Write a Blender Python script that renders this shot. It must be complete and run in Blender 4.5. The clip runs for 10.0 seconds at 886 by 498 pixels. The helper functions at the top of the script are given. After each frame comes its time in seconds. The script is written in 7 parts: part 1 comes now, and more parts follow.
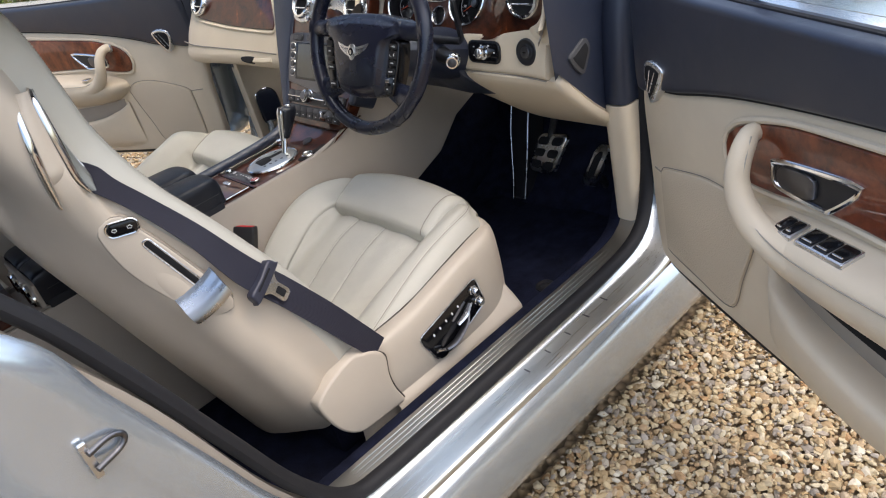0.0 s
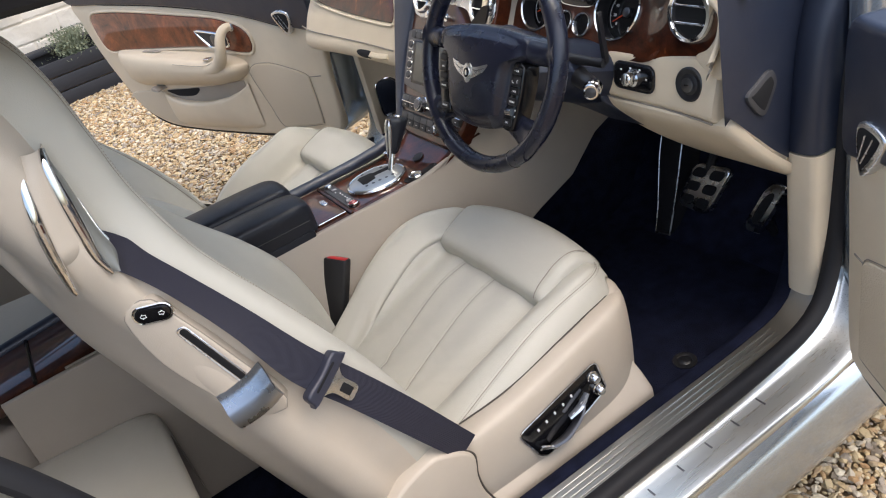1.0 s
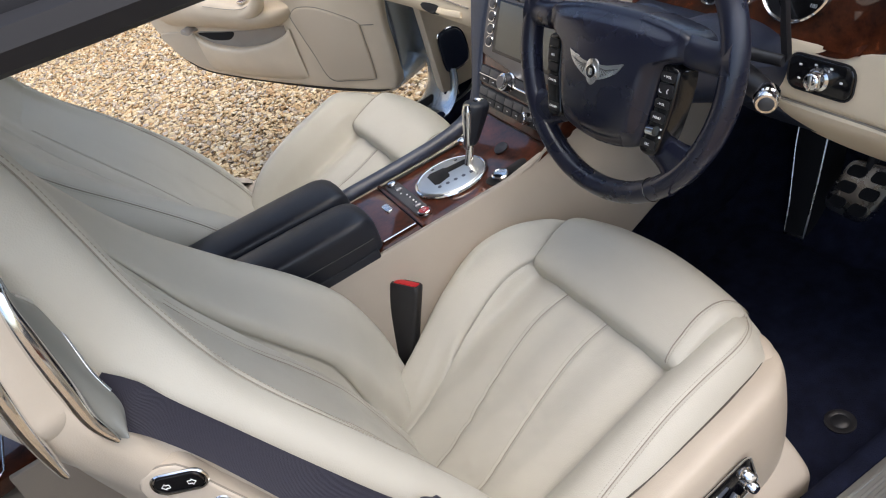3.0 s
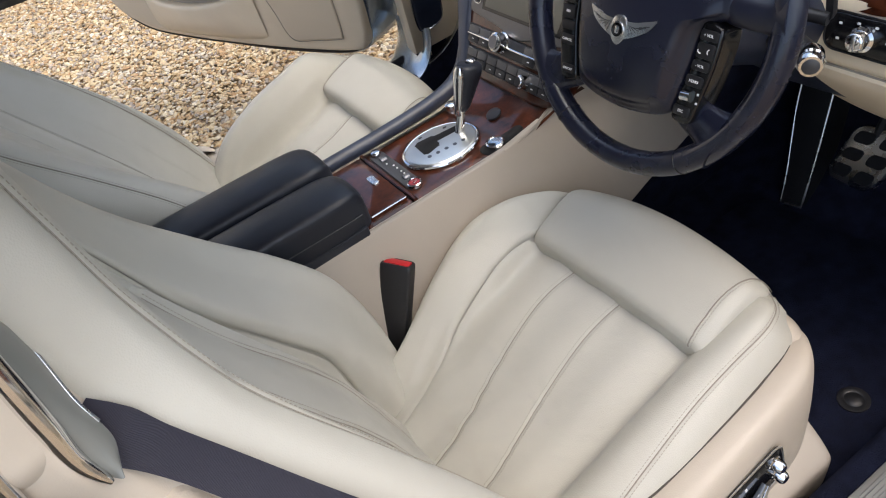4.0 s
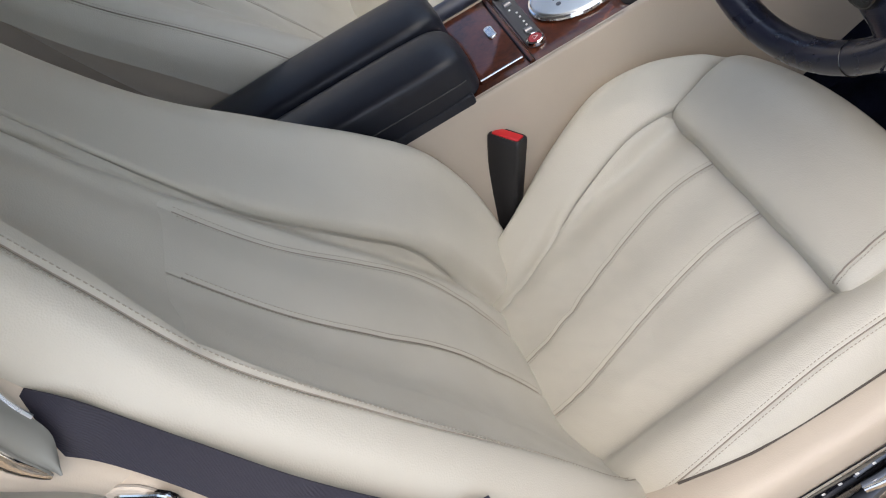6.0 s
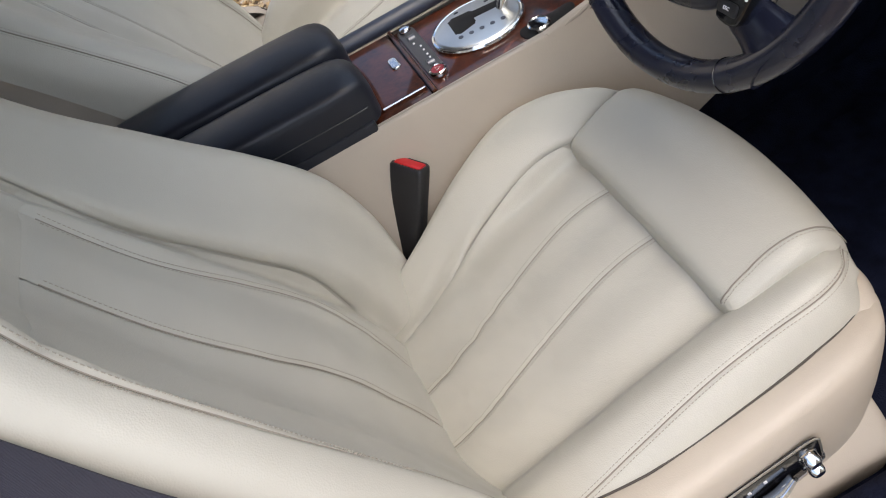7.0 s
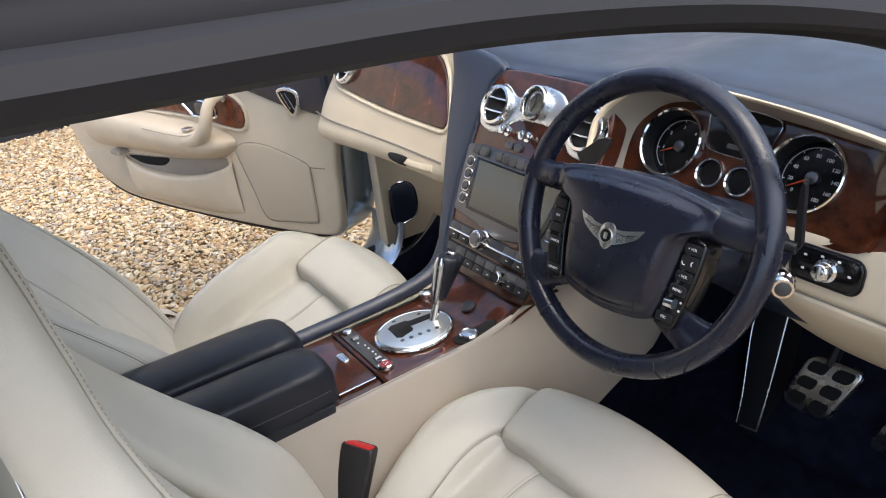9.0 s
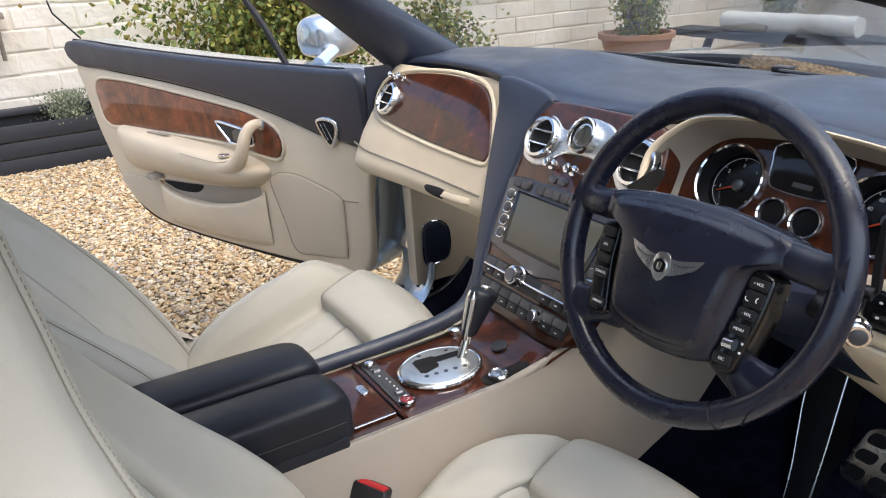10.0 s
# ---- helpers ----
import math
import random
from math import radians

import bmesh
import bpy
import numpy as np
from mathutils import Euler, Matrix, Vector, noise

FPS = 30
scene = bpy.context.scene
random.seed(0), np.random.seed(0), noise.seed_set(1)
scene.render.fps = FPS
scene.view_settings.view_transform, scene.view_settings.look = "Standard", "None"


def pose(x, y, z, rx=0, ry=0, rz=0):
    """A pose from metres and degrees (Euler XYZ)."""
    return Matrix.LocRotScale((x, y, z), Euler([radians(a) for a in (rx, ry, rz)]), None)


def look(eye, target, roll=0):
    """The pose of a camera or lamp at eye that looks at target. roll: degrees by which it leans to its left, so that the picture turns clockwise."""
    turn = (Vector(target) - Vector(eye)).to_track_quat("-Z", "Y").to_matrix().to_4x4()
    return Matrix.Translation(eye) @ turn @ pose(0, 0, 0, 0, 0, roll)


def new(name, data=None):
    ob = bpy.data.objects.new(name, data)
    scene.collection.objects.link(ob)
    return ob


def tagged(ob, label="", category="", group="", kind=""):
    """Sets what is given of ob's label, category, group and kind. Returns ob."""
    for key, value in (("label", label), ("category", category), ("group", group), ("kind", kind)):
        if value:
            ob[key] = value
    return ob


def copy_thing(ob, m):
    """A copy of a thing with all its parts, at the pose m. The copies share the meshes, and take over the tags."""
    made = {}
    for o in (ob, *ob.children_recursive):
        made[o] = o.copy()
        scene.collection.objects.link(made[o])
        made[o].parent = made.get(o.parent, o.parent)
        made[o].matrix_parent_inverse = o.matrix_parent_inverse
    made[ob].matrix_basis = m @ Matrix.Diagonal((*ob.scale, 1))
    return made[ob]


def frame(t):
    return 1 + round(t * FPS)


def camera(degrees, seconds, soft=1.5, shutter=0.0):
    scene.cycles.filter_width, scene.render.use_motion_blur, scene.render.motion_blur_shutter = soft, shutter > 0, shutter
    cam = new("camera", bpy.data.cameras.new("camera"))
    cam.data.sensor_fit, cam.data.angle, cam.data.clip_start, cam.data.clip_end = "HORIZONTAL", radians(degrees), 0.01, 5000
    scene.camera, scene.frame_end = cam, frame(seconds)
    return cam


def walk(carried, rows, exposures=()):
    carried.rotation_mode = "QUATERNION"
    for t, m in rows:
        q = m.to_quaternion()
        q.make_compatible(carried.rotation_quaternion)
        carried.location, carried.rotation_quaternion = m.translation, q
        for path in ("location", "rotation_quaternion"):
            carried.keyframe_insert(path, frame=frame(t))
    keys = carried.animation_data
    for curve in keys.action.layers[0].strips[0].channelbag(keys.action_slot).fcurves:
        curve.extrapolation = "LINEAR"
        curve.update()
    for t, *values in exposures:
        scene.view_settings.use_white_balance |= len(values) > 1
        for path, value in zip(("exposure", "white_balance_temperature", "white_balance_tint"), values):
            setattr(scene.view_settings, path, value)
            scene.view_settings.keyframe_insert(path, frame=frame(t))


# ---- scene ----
from mathutils.bvhtree import BVHTree

cam = camera(61.0, 10.0, 1.1)
PATH = [
    (0, (1.713, -0.377, 1.342), (0.337, 0.649, 0.315), -15.2),
    (0.5, (1.608, -0.264, 1.349), (0.153, 0.658, 0.332), -15.0),
    (1, (1.48, -0.121, 1.348), (-0.079, 0.584, 0.312), -16.9),
    (1.5, (1.379, -0.012, 1.363), (-0.225, 0.484, 0.277), -19.0),
    (2, (1.299, 0.014, 1.38), (-0.298, 0.444, 0.255), -20.4),
    (3.3, (1.076, -0.016, 1.36), (-0.408, 0.535, 0.138), -19.1),
    (3.5, (1.05, -0.024, 1.354), (-0.411, 0.544, 0.111), -18.8),
    (4, (1.001, -0.029, 1.34), (-0.405, 0.55, 0.041), -18.0),
    (4.5, (0.959, 0.011, 1.346), (-0.424, 0.463, -0.026), -19.3),
    (5, (0.913, 0.067, 1.346), (-0.438, 0.299, -0.11), -22.7),
    (5.2, (0.893, 0.091, 1.354), (-0.433, 0.214, -0.138), -25.6),
    (6.3, (0.908, 0.188, 1.27), (-0.422, 0.013, -0.214), -35.7),
    (6.5, (0.91, 0.193, 1.257), (-0.411, 0.074, -0.24), -34.1),
    (7, (0.935, 0.182, 1.246), (-0.424, 0.272, -0.219), -27.0),
    (7.5, (0.941, 0.074, 1.29), (-0.451, 0.511, -0.078), -17.7),
    (8, (0.961, -0.015, 1.313), (-0.491, 0.7, 0.137), -11.6),
    (8.5, (0.981, -0.059, 1.331), (-0.527, 0.808, 0.343), -8.4),
    (9, (0.983, -0.087, 1.333), (-0.54, 0.85, 0.437), -6.7),
    (9.5, (0.971, -0.085, 1.293), (-0.574, 0.877, 0.465), -5.3),
    (10, (0.935, -0.072, 1.258), (-0.678, 0.845, 0.513), -3.7),
]
walk(cam, [(t, look(eye, target, roll)) for t, eye, target, roll in PATH],
     [(0.0, 1.10), (2.0, 1.20), (4.5, 1.22), (6.5, 1.2), (7.5, 1.25), (8.2, 1.40), (9.5, 1.41), (10.0, 1.35)])

# ---- light ----
world = bpy.data.worlds.new("world")
scene.world = world
world.use_nodes = True
wn = world.node_tree
sky = wn.nodes.new("ShaderNodeTexSky")
sky.sky_type = "NISHITA"
sky.sun_disc = False
sky.sun_elevation = radians(65)
sky.sun_rotation = radians(66)
sky.air_density, sky.dust_density, sky.ozone_density = 1.0, 3.5, 0.6
wn.links.new(sky.outputs["Color"], wn.nodes["Background"].inputs["Color"])
wn.nodes["Background"].inputs["Strength"].default_value = 0.15
sun = new("sun", bpy.data.lights.new("sun", "SUN"))
sun.data.energy, sun.data.angle, sun.data.color = 0.55, radians(120), (1.0, 0.98, 0.94)
sun.matrix_world = look((1.1, 0.6, 3.2), (0.0, 0.0, 0.4))

# ---- materials ----


def shader(name, base, rough=0.5, metal=0.0, coat=0.0, spec=0.5):
    m = bpy.data.materials.new(name)
    m.use_nodes = True
    b = m.node_tree.nodes["Principled BSDF"]
    b.inputs["Base Color"].default_value = (*base, 1)
    b.inputs["Roughness"].default_value = rough
    b.inputs["Metallic"].default_value = metal
    b.inputs["Coat Weight"].default_value = coat
    b.inputs["Coat Roughness"].default_value = 0.04
    b.inputs["Specular IOR Level"].default_value = spec
    return m, m.node_tree, b


def coords(nt, scale=(1, 1, 1)):
    tc, mp = nt.nodes.new("ShaderNodeTexCoord"), nt.nodes.new("ShaderNodeMapping")
    mp.inputs["Scale"].default_value = scale
    nt.links.new(tc.outputs["Object"], mp.inputs["Vector"])
    return mp.outputs["Vector"]


def noise_tex(nt, vec, scale, detail=4.0, rough=0.55, distort=0.0):
    n = nt.nodes.new("ShaderNodeTexNoise")
    n.inputs["Scale"].default_value, n.inputs["Detail"].default_value = scale, detail
    n.inputs["Roughness"].default_value, n.inputs["Distortion"].default_value = rough, distort
    nt.links.new(vec, n.inputs["Vector"])
    return n.outputs["Fac"]


def ramp(nt, fac, stops):
    r = nt.nodes.new("ShaderNodeValToRGB")
    while len(r.color_ramp.elements) < len(stops):
        r.color_ramp.elements.new(0.5)
    for e, (p, c) in zip(r.color_ramp.elements, stops):
        e.position, e.color = p, (*c, 1)
    nt.links.new(fac, r.inputs["Fac"])
    return r.outputs["Color"]


def bump(nt, b, height, strength, distance):
    k = nt.nodes.new("ShaderNodeBump")
    k.inputs["Strength"].default_value, k.inputs["Distance"].default_value = strength, distance
    nt.links.new(height, k.inputs["Height"])
    nt.links.new(k.outputs["Normal"], b.inputs["Normal"])


def maths(nt, op, a, c):
    n = nt.nodes.new("ShaderNodeMath")
    n.operation = op
    nt.links.new(a, n.inputs[0])
    if isinstance(c, (int, float)):
        n.inputs[1].default_value = c
    else:
        nt.links.new(c, n.inputs[1])
    return n.outputs[0]


def shift(c, k):
    return tuple(min(1.0, v * k) for v in c)


def leather(name, base, rough=0.42, grain=700, wrinkle=0.25, spec=0.4):
    m, nt, b = shader(name, base, rough, spec=spec)
    v = coords(nt)
    big = noise_tex(nt, v, 6, 5)
    nt.links.new(ramp(nt, big, [(0.3, shift(base, 0.93)), (0.7, shift(base, 1.04))]), b.inputs["Base Color"])
    vor = nt.nodes.new("ShaderNodeTexVoronoi")
    vor.inputs["Scale"].default_value = grain
    nt.links.new(v, vor.inputs["Vector"])
    fold = maths(nt, "MULTIPLY", noise_tex(nt, v, 22, 3, 0.5, 0.6), 6.0)
    bump(nt, b, maths(nt, "ADD", vor.outputs["Distance"], fold), wrinkle, 0.0015)
    r = ramp(nt, noise_tex(nt, v, 14, 4), [(0.3, (rough - 0.06,) * 3), (0.7, (rough + 0.08,) * 3)])
    nt.links.new(r, b.inputs["Roughness"])
    return m


SEAT = leather("seat_leather", (0.495, 0.475, 0.408), 0.37, wrinkle=0.13)
SEAT_FLAT = leather("seat_leather_trim", (0.52, 0.455, 0.37), 0.45, wrinkle=0.1)
CREAM = leather("cream_leather", (0.70, 0.595, 0.44), 0.46, wrinkle=0.12)
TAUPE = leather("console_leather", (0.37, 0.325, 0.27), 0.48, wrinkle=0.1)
NAVY = leather("navy_leather", (0.013, 0.019, 0.038), 0.40, wrinkle=0.10, spec=0.8)
WHEEL_HIDE = leather("steering_wheel_leather", (0.008, 0.0098, 0.0215), 0.27, grain=900, wrinkle=0.002, spec=0.6)
BLACK_HIDE = leather("dark_armrest_leather", (0.008, 0.010, 0.016), 0.36, wrinkle=0.08)
STITCH = shader("stitch_thread", (0.35, 0.32, 0.265), 0.8)[0]
SEAM_DARK = shader("joint_shadow_rubber", (0.07, 0.06, 0.05), 0.8)[0]
PIPING = shader("seam_shadow_cord", (0.27, 0.24, 0.20), 0.8)[0]


def carpet(name, base):
    m, nt, b = shader(name, base, 0.95, spec=0.1)
    v = coords(nt)
    n = noise_tex(nt, v, 420, 3)
    nt.links.new(ramp(nt, noise_tex(nt, v, 30, 6), [(0.3, shift(base, 0.6)), (0.75, shift(base, 1.6))]), b.inputs["Base Color"])
    bump(nt, b, n, 0.8, 0.004)
    return m


CARPET = carpet("navy_carpet", (0.009, 0.011, 0.024))
MESHCLOTH, _nt, _b = shader("speaker_cloth", (0.60, 0.505, 0.37), 0.75)
_v = _nt.nodes.new("ShaderNodeTexVoronoi")
_v.inputs["Scale"].default_value = 420
_nt.links.new(coords(_nt), _v.inputs["Vector"])
bump(_nt, _b, _v.outputs["Distance"], 0.5, 0.002)


def walnut(name, dark, mid, light, scale=9):
    m, nt, b = shader(name, mid, 0.35, coat=1.0, spec=0.15)
    v = coords(nt)
    burr = noise_tex(nt, v, scale, 8, 0.62, 2.2)
    fine = noise_tex(nt, v, scale * 9, 5, 0.6, 1.0)
    mix = maths(nt, "ADD", maths(nt, "MULTIPLY", burr, 0.72), maths(nt, "MULTIPLY", fine, 0.28))
    nt.links.new(ramp(nt, mix, [(0.34, dark), (0.50, mid), (0.60, shift(mid, 1.5)), (0.70, light)]), b.inputs["Base Color"])
    return m


WALNUT = walnut("burr_walnut", (0.006, 0.002, 0.0012), (0.050, 0.0125, 0.0045), (0.23, 0.062, 0.016))
WALNUT_RED = walnut("door_burr_walnut", (0.035, 0.009, 0.005), (0.16, 0.04, 0.016), (0.42, 0.11, 0.03), 7)


def metal(name, base, rough, brushed=None):
    m, nt, b = shader(name, base, rough, 1.0)
    v = coords(nt, brushed or (1, 1, 1))
    n = noise_tex(nt, v, 160 if brushed else 25, 4)
    nt.links.new(ramp(nt, n, [(0.3, (max(0.02, rough - 0.05),) * 3), (0.7, (rough + 0.08,) * 3)]), b.inputs["Roughness"])
    if brushed:
        bump(nt, b, n, 0.12, 0.0006)
    return m


CHROME = metal("chrome", (0.80, 0.80, 0.80), 0.09)
SATIN = metal("satin_aluminium", (0.68, 0.69, 0.70), 0.26)
# one sill metal in two tones, tread darkened and plate lightened for reflections
STEEL = metal("brushed_steel", (0.42, 0.42, 0.40), 0.33, (4, 0.05, 4))
PLATE = metal("sky_lightened_sill_plate", (0.66, 0.68, 0.67), 0.30, (4, 0.05, 4))
DARKCHROME = metal("dark_button_metal", (0.16, 0.16, 0.17), 0.35)
PLASTIC = shader("black_plastic", (0.012, 0.012, 0.014), 0.42)[0]
GLOSSBLACK = shader("gloss_black_plastic", (0.006, 0.006, 0.007), 0.12)[0]
THROAT = shader("grey_green_plastic", (0.17, 0.175, 0.16), 0.30)[0]
GREYBTN = shader("grey_button_plastic", (0.055, 0.055, 0.058), 0.45)[0]
RUBBER = shader("door_seal_rubber", (0.013, 0.013, 0.015), 0.6, spec=0.3)[0]
ROOFLINE = shader("roof_rail_cloth", (0.012, 0.012, 0.014), 0.6, spec=0.15)[0]
# unseen surface, kept pale so it throws fill light back into the cabin
LINING = carpet("roof_bounce_cloth", (0.34, 0.35, 0.38))
RED = shader("red_plastic", (0.50, 0.008, 0.014), 0.4)[0]
BRUSHED = metal("brushed_plate", (0.62, 0.63, 0.62), 0.33, (1, 1, 1))
DULLRED = shader("hazard_red_plastic", (0.30, 0.03, 0.035), 0.35)[0]
WHITE = shader("white_marking", (0.75, 0.75, 0.75), 0.5)[0]
ORANGE = shader("orange_needle", (0.75, 0.08, 0.02), 0.5)[0]
SCREEN = shader("display_screen", (0.085, 0.083, 0.068), 0.22)[0]
# near-black for flat caps that paint in the shade of slots, vents and pockets
RECESS_SHADE = shader("recess_shade_black", (0.004, 0.004, 0.005), 0.9)[0]
WEB_PLASTIC = shader("navy_grey_plastic", (0.030, 0.032, 0.048), 0.38)[0]
WEB, _nt, _b = shader("belt_webbing", (0.017, 0.017, 0.030), 0.62)
_w = _nt.nodes.new("ShaderNodeTexWave")
_w.inputs["Scale"].default_value = 700
_nt.links.new(coords(_nt), _w.inputs["Vector"])
bump(_nt, _b, _w.outputs["Fac"], 0.5, 0.001)
PAINT, _nt, _b = shader("silver_blue_paint", (0.50, 0.56, 0.62), 0.25, 0.75, coat=1.0)
_n = noise_tex(_nt, coords(_nt), 900, 2)
_nt.links.new(ramp(_nt, _n, [(0.35, (0.42, 0.48, 0.54)), (0.65, (0.60, 0.66, 0.71))]), _b.inputs["Base Color"])
GLASS, _nt, _b = shader("car_glass", (0.93, 0.97, 0.95), 0.0)
_b.inputs["Transmission Weight"].default_value, _b.inputs["IOR"].default_value = 1.0, 1.02
SCREENGLASS, _nt, _b = shader("windscreen_glass", (0.93, 0.97, 0.95), 0.0)
_b.inputs["Transmission Weight"].default_value, _b.inputs["IOR"].default_value = 1.0, 1.3
GRAVEL, _nt, _b = shader("gravel_stones", (0.4, 0.3, 0.2), 0.75)
_g = _nt.nodes.new("ShaderNodeNewGeometry")
_c = ramp(_nt, _g.outputs["Random Per Island"], [(0.0, (0.40, 0.27, 0.13)), (0.16, (0.56, 0.43, 0.24)), (0.32, (0.66, 0.56, 0.37)), (0.46, (0.40, 0.24, 0.11)), (0.58, (0.60, 0.47, 0.27)), (0.70, (0.74, 0.67, 0.52)), (0.82, (0.30, 0.25, 0.19)), (0.91, (0.43, 0.38, 0.32)), (1.0, (0.52, 0.35, 0.16))])
_mx = _nt.nodes.new("ShaderNodeMix")
_mx.data_type, _mx.blend_type = "RGBA", "MULTIPLY"
_mx.inputs[0].default_value = 0.5
_nt.links.new(_c, _mx.inputs[6])
_nt.links.new(ramp(_nt, noise_tex(_nt, coords(_nt), 90, 4), [(0.3, (0.6, 0.55, 0.5)), (0.7, (1, 1, 1))]), _mx.inputs[7])
_nt.links.new(_mx.outputs[2], _b.inputs["Base Color"])
SAND, _nt, _b = shader("gravel_bed", (0.25, 0.18, 0.11), 0.9)
_v = _nt.nodes.new("ShaderNodeTexVoronoi")
_v.inputs["Scale"].default_value = 45
_nt.links.new(coords(_nt), _v.inputs["Vector"])
_nt.links.new(ramp(_nt, maths(_nt, "MULTIPLY", _v.outputs["Distance"], 1.0), [(0.0, (0.46, 0.35, 0.21)), (0.45, (0.32, 0.23, 0.13)), (0.9, (0.16, 0.11, 0.07))]), _b.inputs["Base Color"])
bump(_nt, _b, _v.outputs["Distance"], 0.9, 0.02)
BRICKPAINT, _nt, _b = shader("white_painted_brick", (0.70, 0.64, 0.54), 0.75)
_v = coords(_nt)
_nt.links.new(ramp(_nt, noise_tex(_nt, _v, 3, 6), [(0.3, (0.60, 0.54, 0.44)), (0.7, (0.76, 0.71, 0.62))]), _b.inputs["Base Color"])
bump(_nt, _b, noise_tex(_nt, _v, 14, 6), 0.7, 0.02)
MORTAR = shader("painted_joint", (0.68, 0.62, 0.52), 0.85)[0]
LEAF, _nt, _b = shader("shrub_leaf", (0.12, 0.14, 0.03), 0.55)
_g = _nt.nodes.new("ShaderNodeNewGeometry")
_nt.links.new(ramp(_nt, _g.outputs["Random Per Island"], [(0.0, (0.06, 0.10, 0.02)), (0.4, (0.15, 0.19, 0.04)), (0.75, (0.30, 0.29, 0.06)), (1.0, (0.20, 0.12, 0.03))]), _b.inputs["Base Color"])
HERB = shader("lavender_leaf", (0.20, 0.23, 0.15), 0.7)[0]
DARKWOOD = shader("dark_stained_timber", (0.018, 0.020, 0.026), 0.6)[0]
TERRACOTTA = shader("terracotta", (0.34, 0.19, 0.12), 0.8)[0]
GREYWOOD = shader("weathered_timber", (0.22, 0.19, 0.15), 0.8)[0]
WHITEWASH = shader("white_plastic_roll", (0.72, 0.72, 0.68), 0.5)[0]

# ---- building tools ----


def V(*a):
    return Vector(a)


def finish(bm, angle=38):
    bmesh.ops.recalc_face_normals(bm, faces=bm.faces)
    lim = radians(angle)
    for f in bm.faces:
        f.smooth = True
    for e in bm.edges:
        if len(e.link_faces) == 2 and e.calc_face_angle(0) > lim:
            e.smooth = False
    return bm


def part(name, bm, mat, parent=None, label="", angle=38):
    finish(bm, angle)
    me = bpy.data.meshes.new(name)
    bm.to_mesh(me)
    bm.free()
    me.materials.append(mat)
    ob = new(name, me)
    if parent is not None:
        ob.parent = parent
    if label:
        ob["label"] = label
    return ob


def thing(name, label, category, at=(0, 0, 0), group="", kind=""):
    ob = new(name)
    ob.empty_display_size = 0.05
    ob.location = at
    return tagged(ob, label, category, group, kind)


def alone(name, bm, mat, label, category, group="", kind="", angle=38):
    return tagged(part(name, bm, mat, None, "", angle), label, category, group, kind)


def crv(pts, n, closed=False):
    """Catmull-Rom through points, n samples, spaced by chord length."""
    p = np.array(pts, float)
    if closed:
        q = np.vstack([p[-1], p, p[0], p[1]])
    else:
        q = np.vstack([2 * p[0] - p[1], p, 2 * p[-1] - p[-2]])
    d = np.linalg.norm(np.diff(q[1:-1], axis=0), axis=1) + 1e-9
    s = np.r_[0, np.cumsum(d)]
    t = np.linspace(0, s[-1], n, endpoint=not closed)
    k = np.clip(np.searchsorted(s, t, "right") - 1, 0, len(d) - 1)
    f = ((t - s[k]) / d[k])[:, None]
    a, b, c, e = q[k], q[k + 1], q[k + 2], q[k + 3]
    return 0.5 * (2 * b + (c - a) * f + (2 * a - 5 * b + 4 * c - e) * f**2 + (3 * b - a - 3 * c + e) * f**3)


def skin(sections, nu, nv):
    """A dense grid [nv][nu] through control sections."""
    rows = np.array([crv(s, nu) for s in sections])
    return np.stack([crv(rows[:, j], nv) for j in range(nu)], 1)


def grid_bm(g, wrap=False, bm=None):
    bm = bm or bmesh.new()
    vs = [[bm.verts.new(p) for p in row] for row in g]
    nu = len(vs[0])
    for a, b in zip(vs, vs[1:]):
        for j in range(nu if wrap else nu - 1):
            k = (j + 1) % nu
            try:
                bm.faces.new((a[j], a[k], b[k], b[j]))
            except ValueError:
                pass
    return bm


def normals(g):
    du, dv = np.gradient(g, axis=1), np.gradient(g, axis=0)
    n = np.cross(du, dv)
    return n / (np.linalg.norm(n, axis=2, keepdims=True) + 1e-9)


def padded(g, n, edge=0.006, width=2, sides="lrtb"):
    """Roll the rim of a grid panel inwards, so that neighbours meet in a groove."""
    g = g.copy()
    nv, nu = g.shape[:2]
    drop = np.zeros((nv, nu))
    for w in range(width):
        k = edge * (1 - w / width) ** 2
        if "l" in sides: drop[:, w] = np.maximum(drop[:, w], k)
        if "r" in sides: drop[:, nu - 1 - w] = np.maximum(drop[:, nu - 1 - w], k)
        if "t" in sides: drop[w, :] = np.maximum(drop[w, :], k)
        if "b" in sides: drop[nv - 1 - w, :] = np.maximum(drop[nv - 1 - w, :], k)
    return g - n * drop[:, :, None]


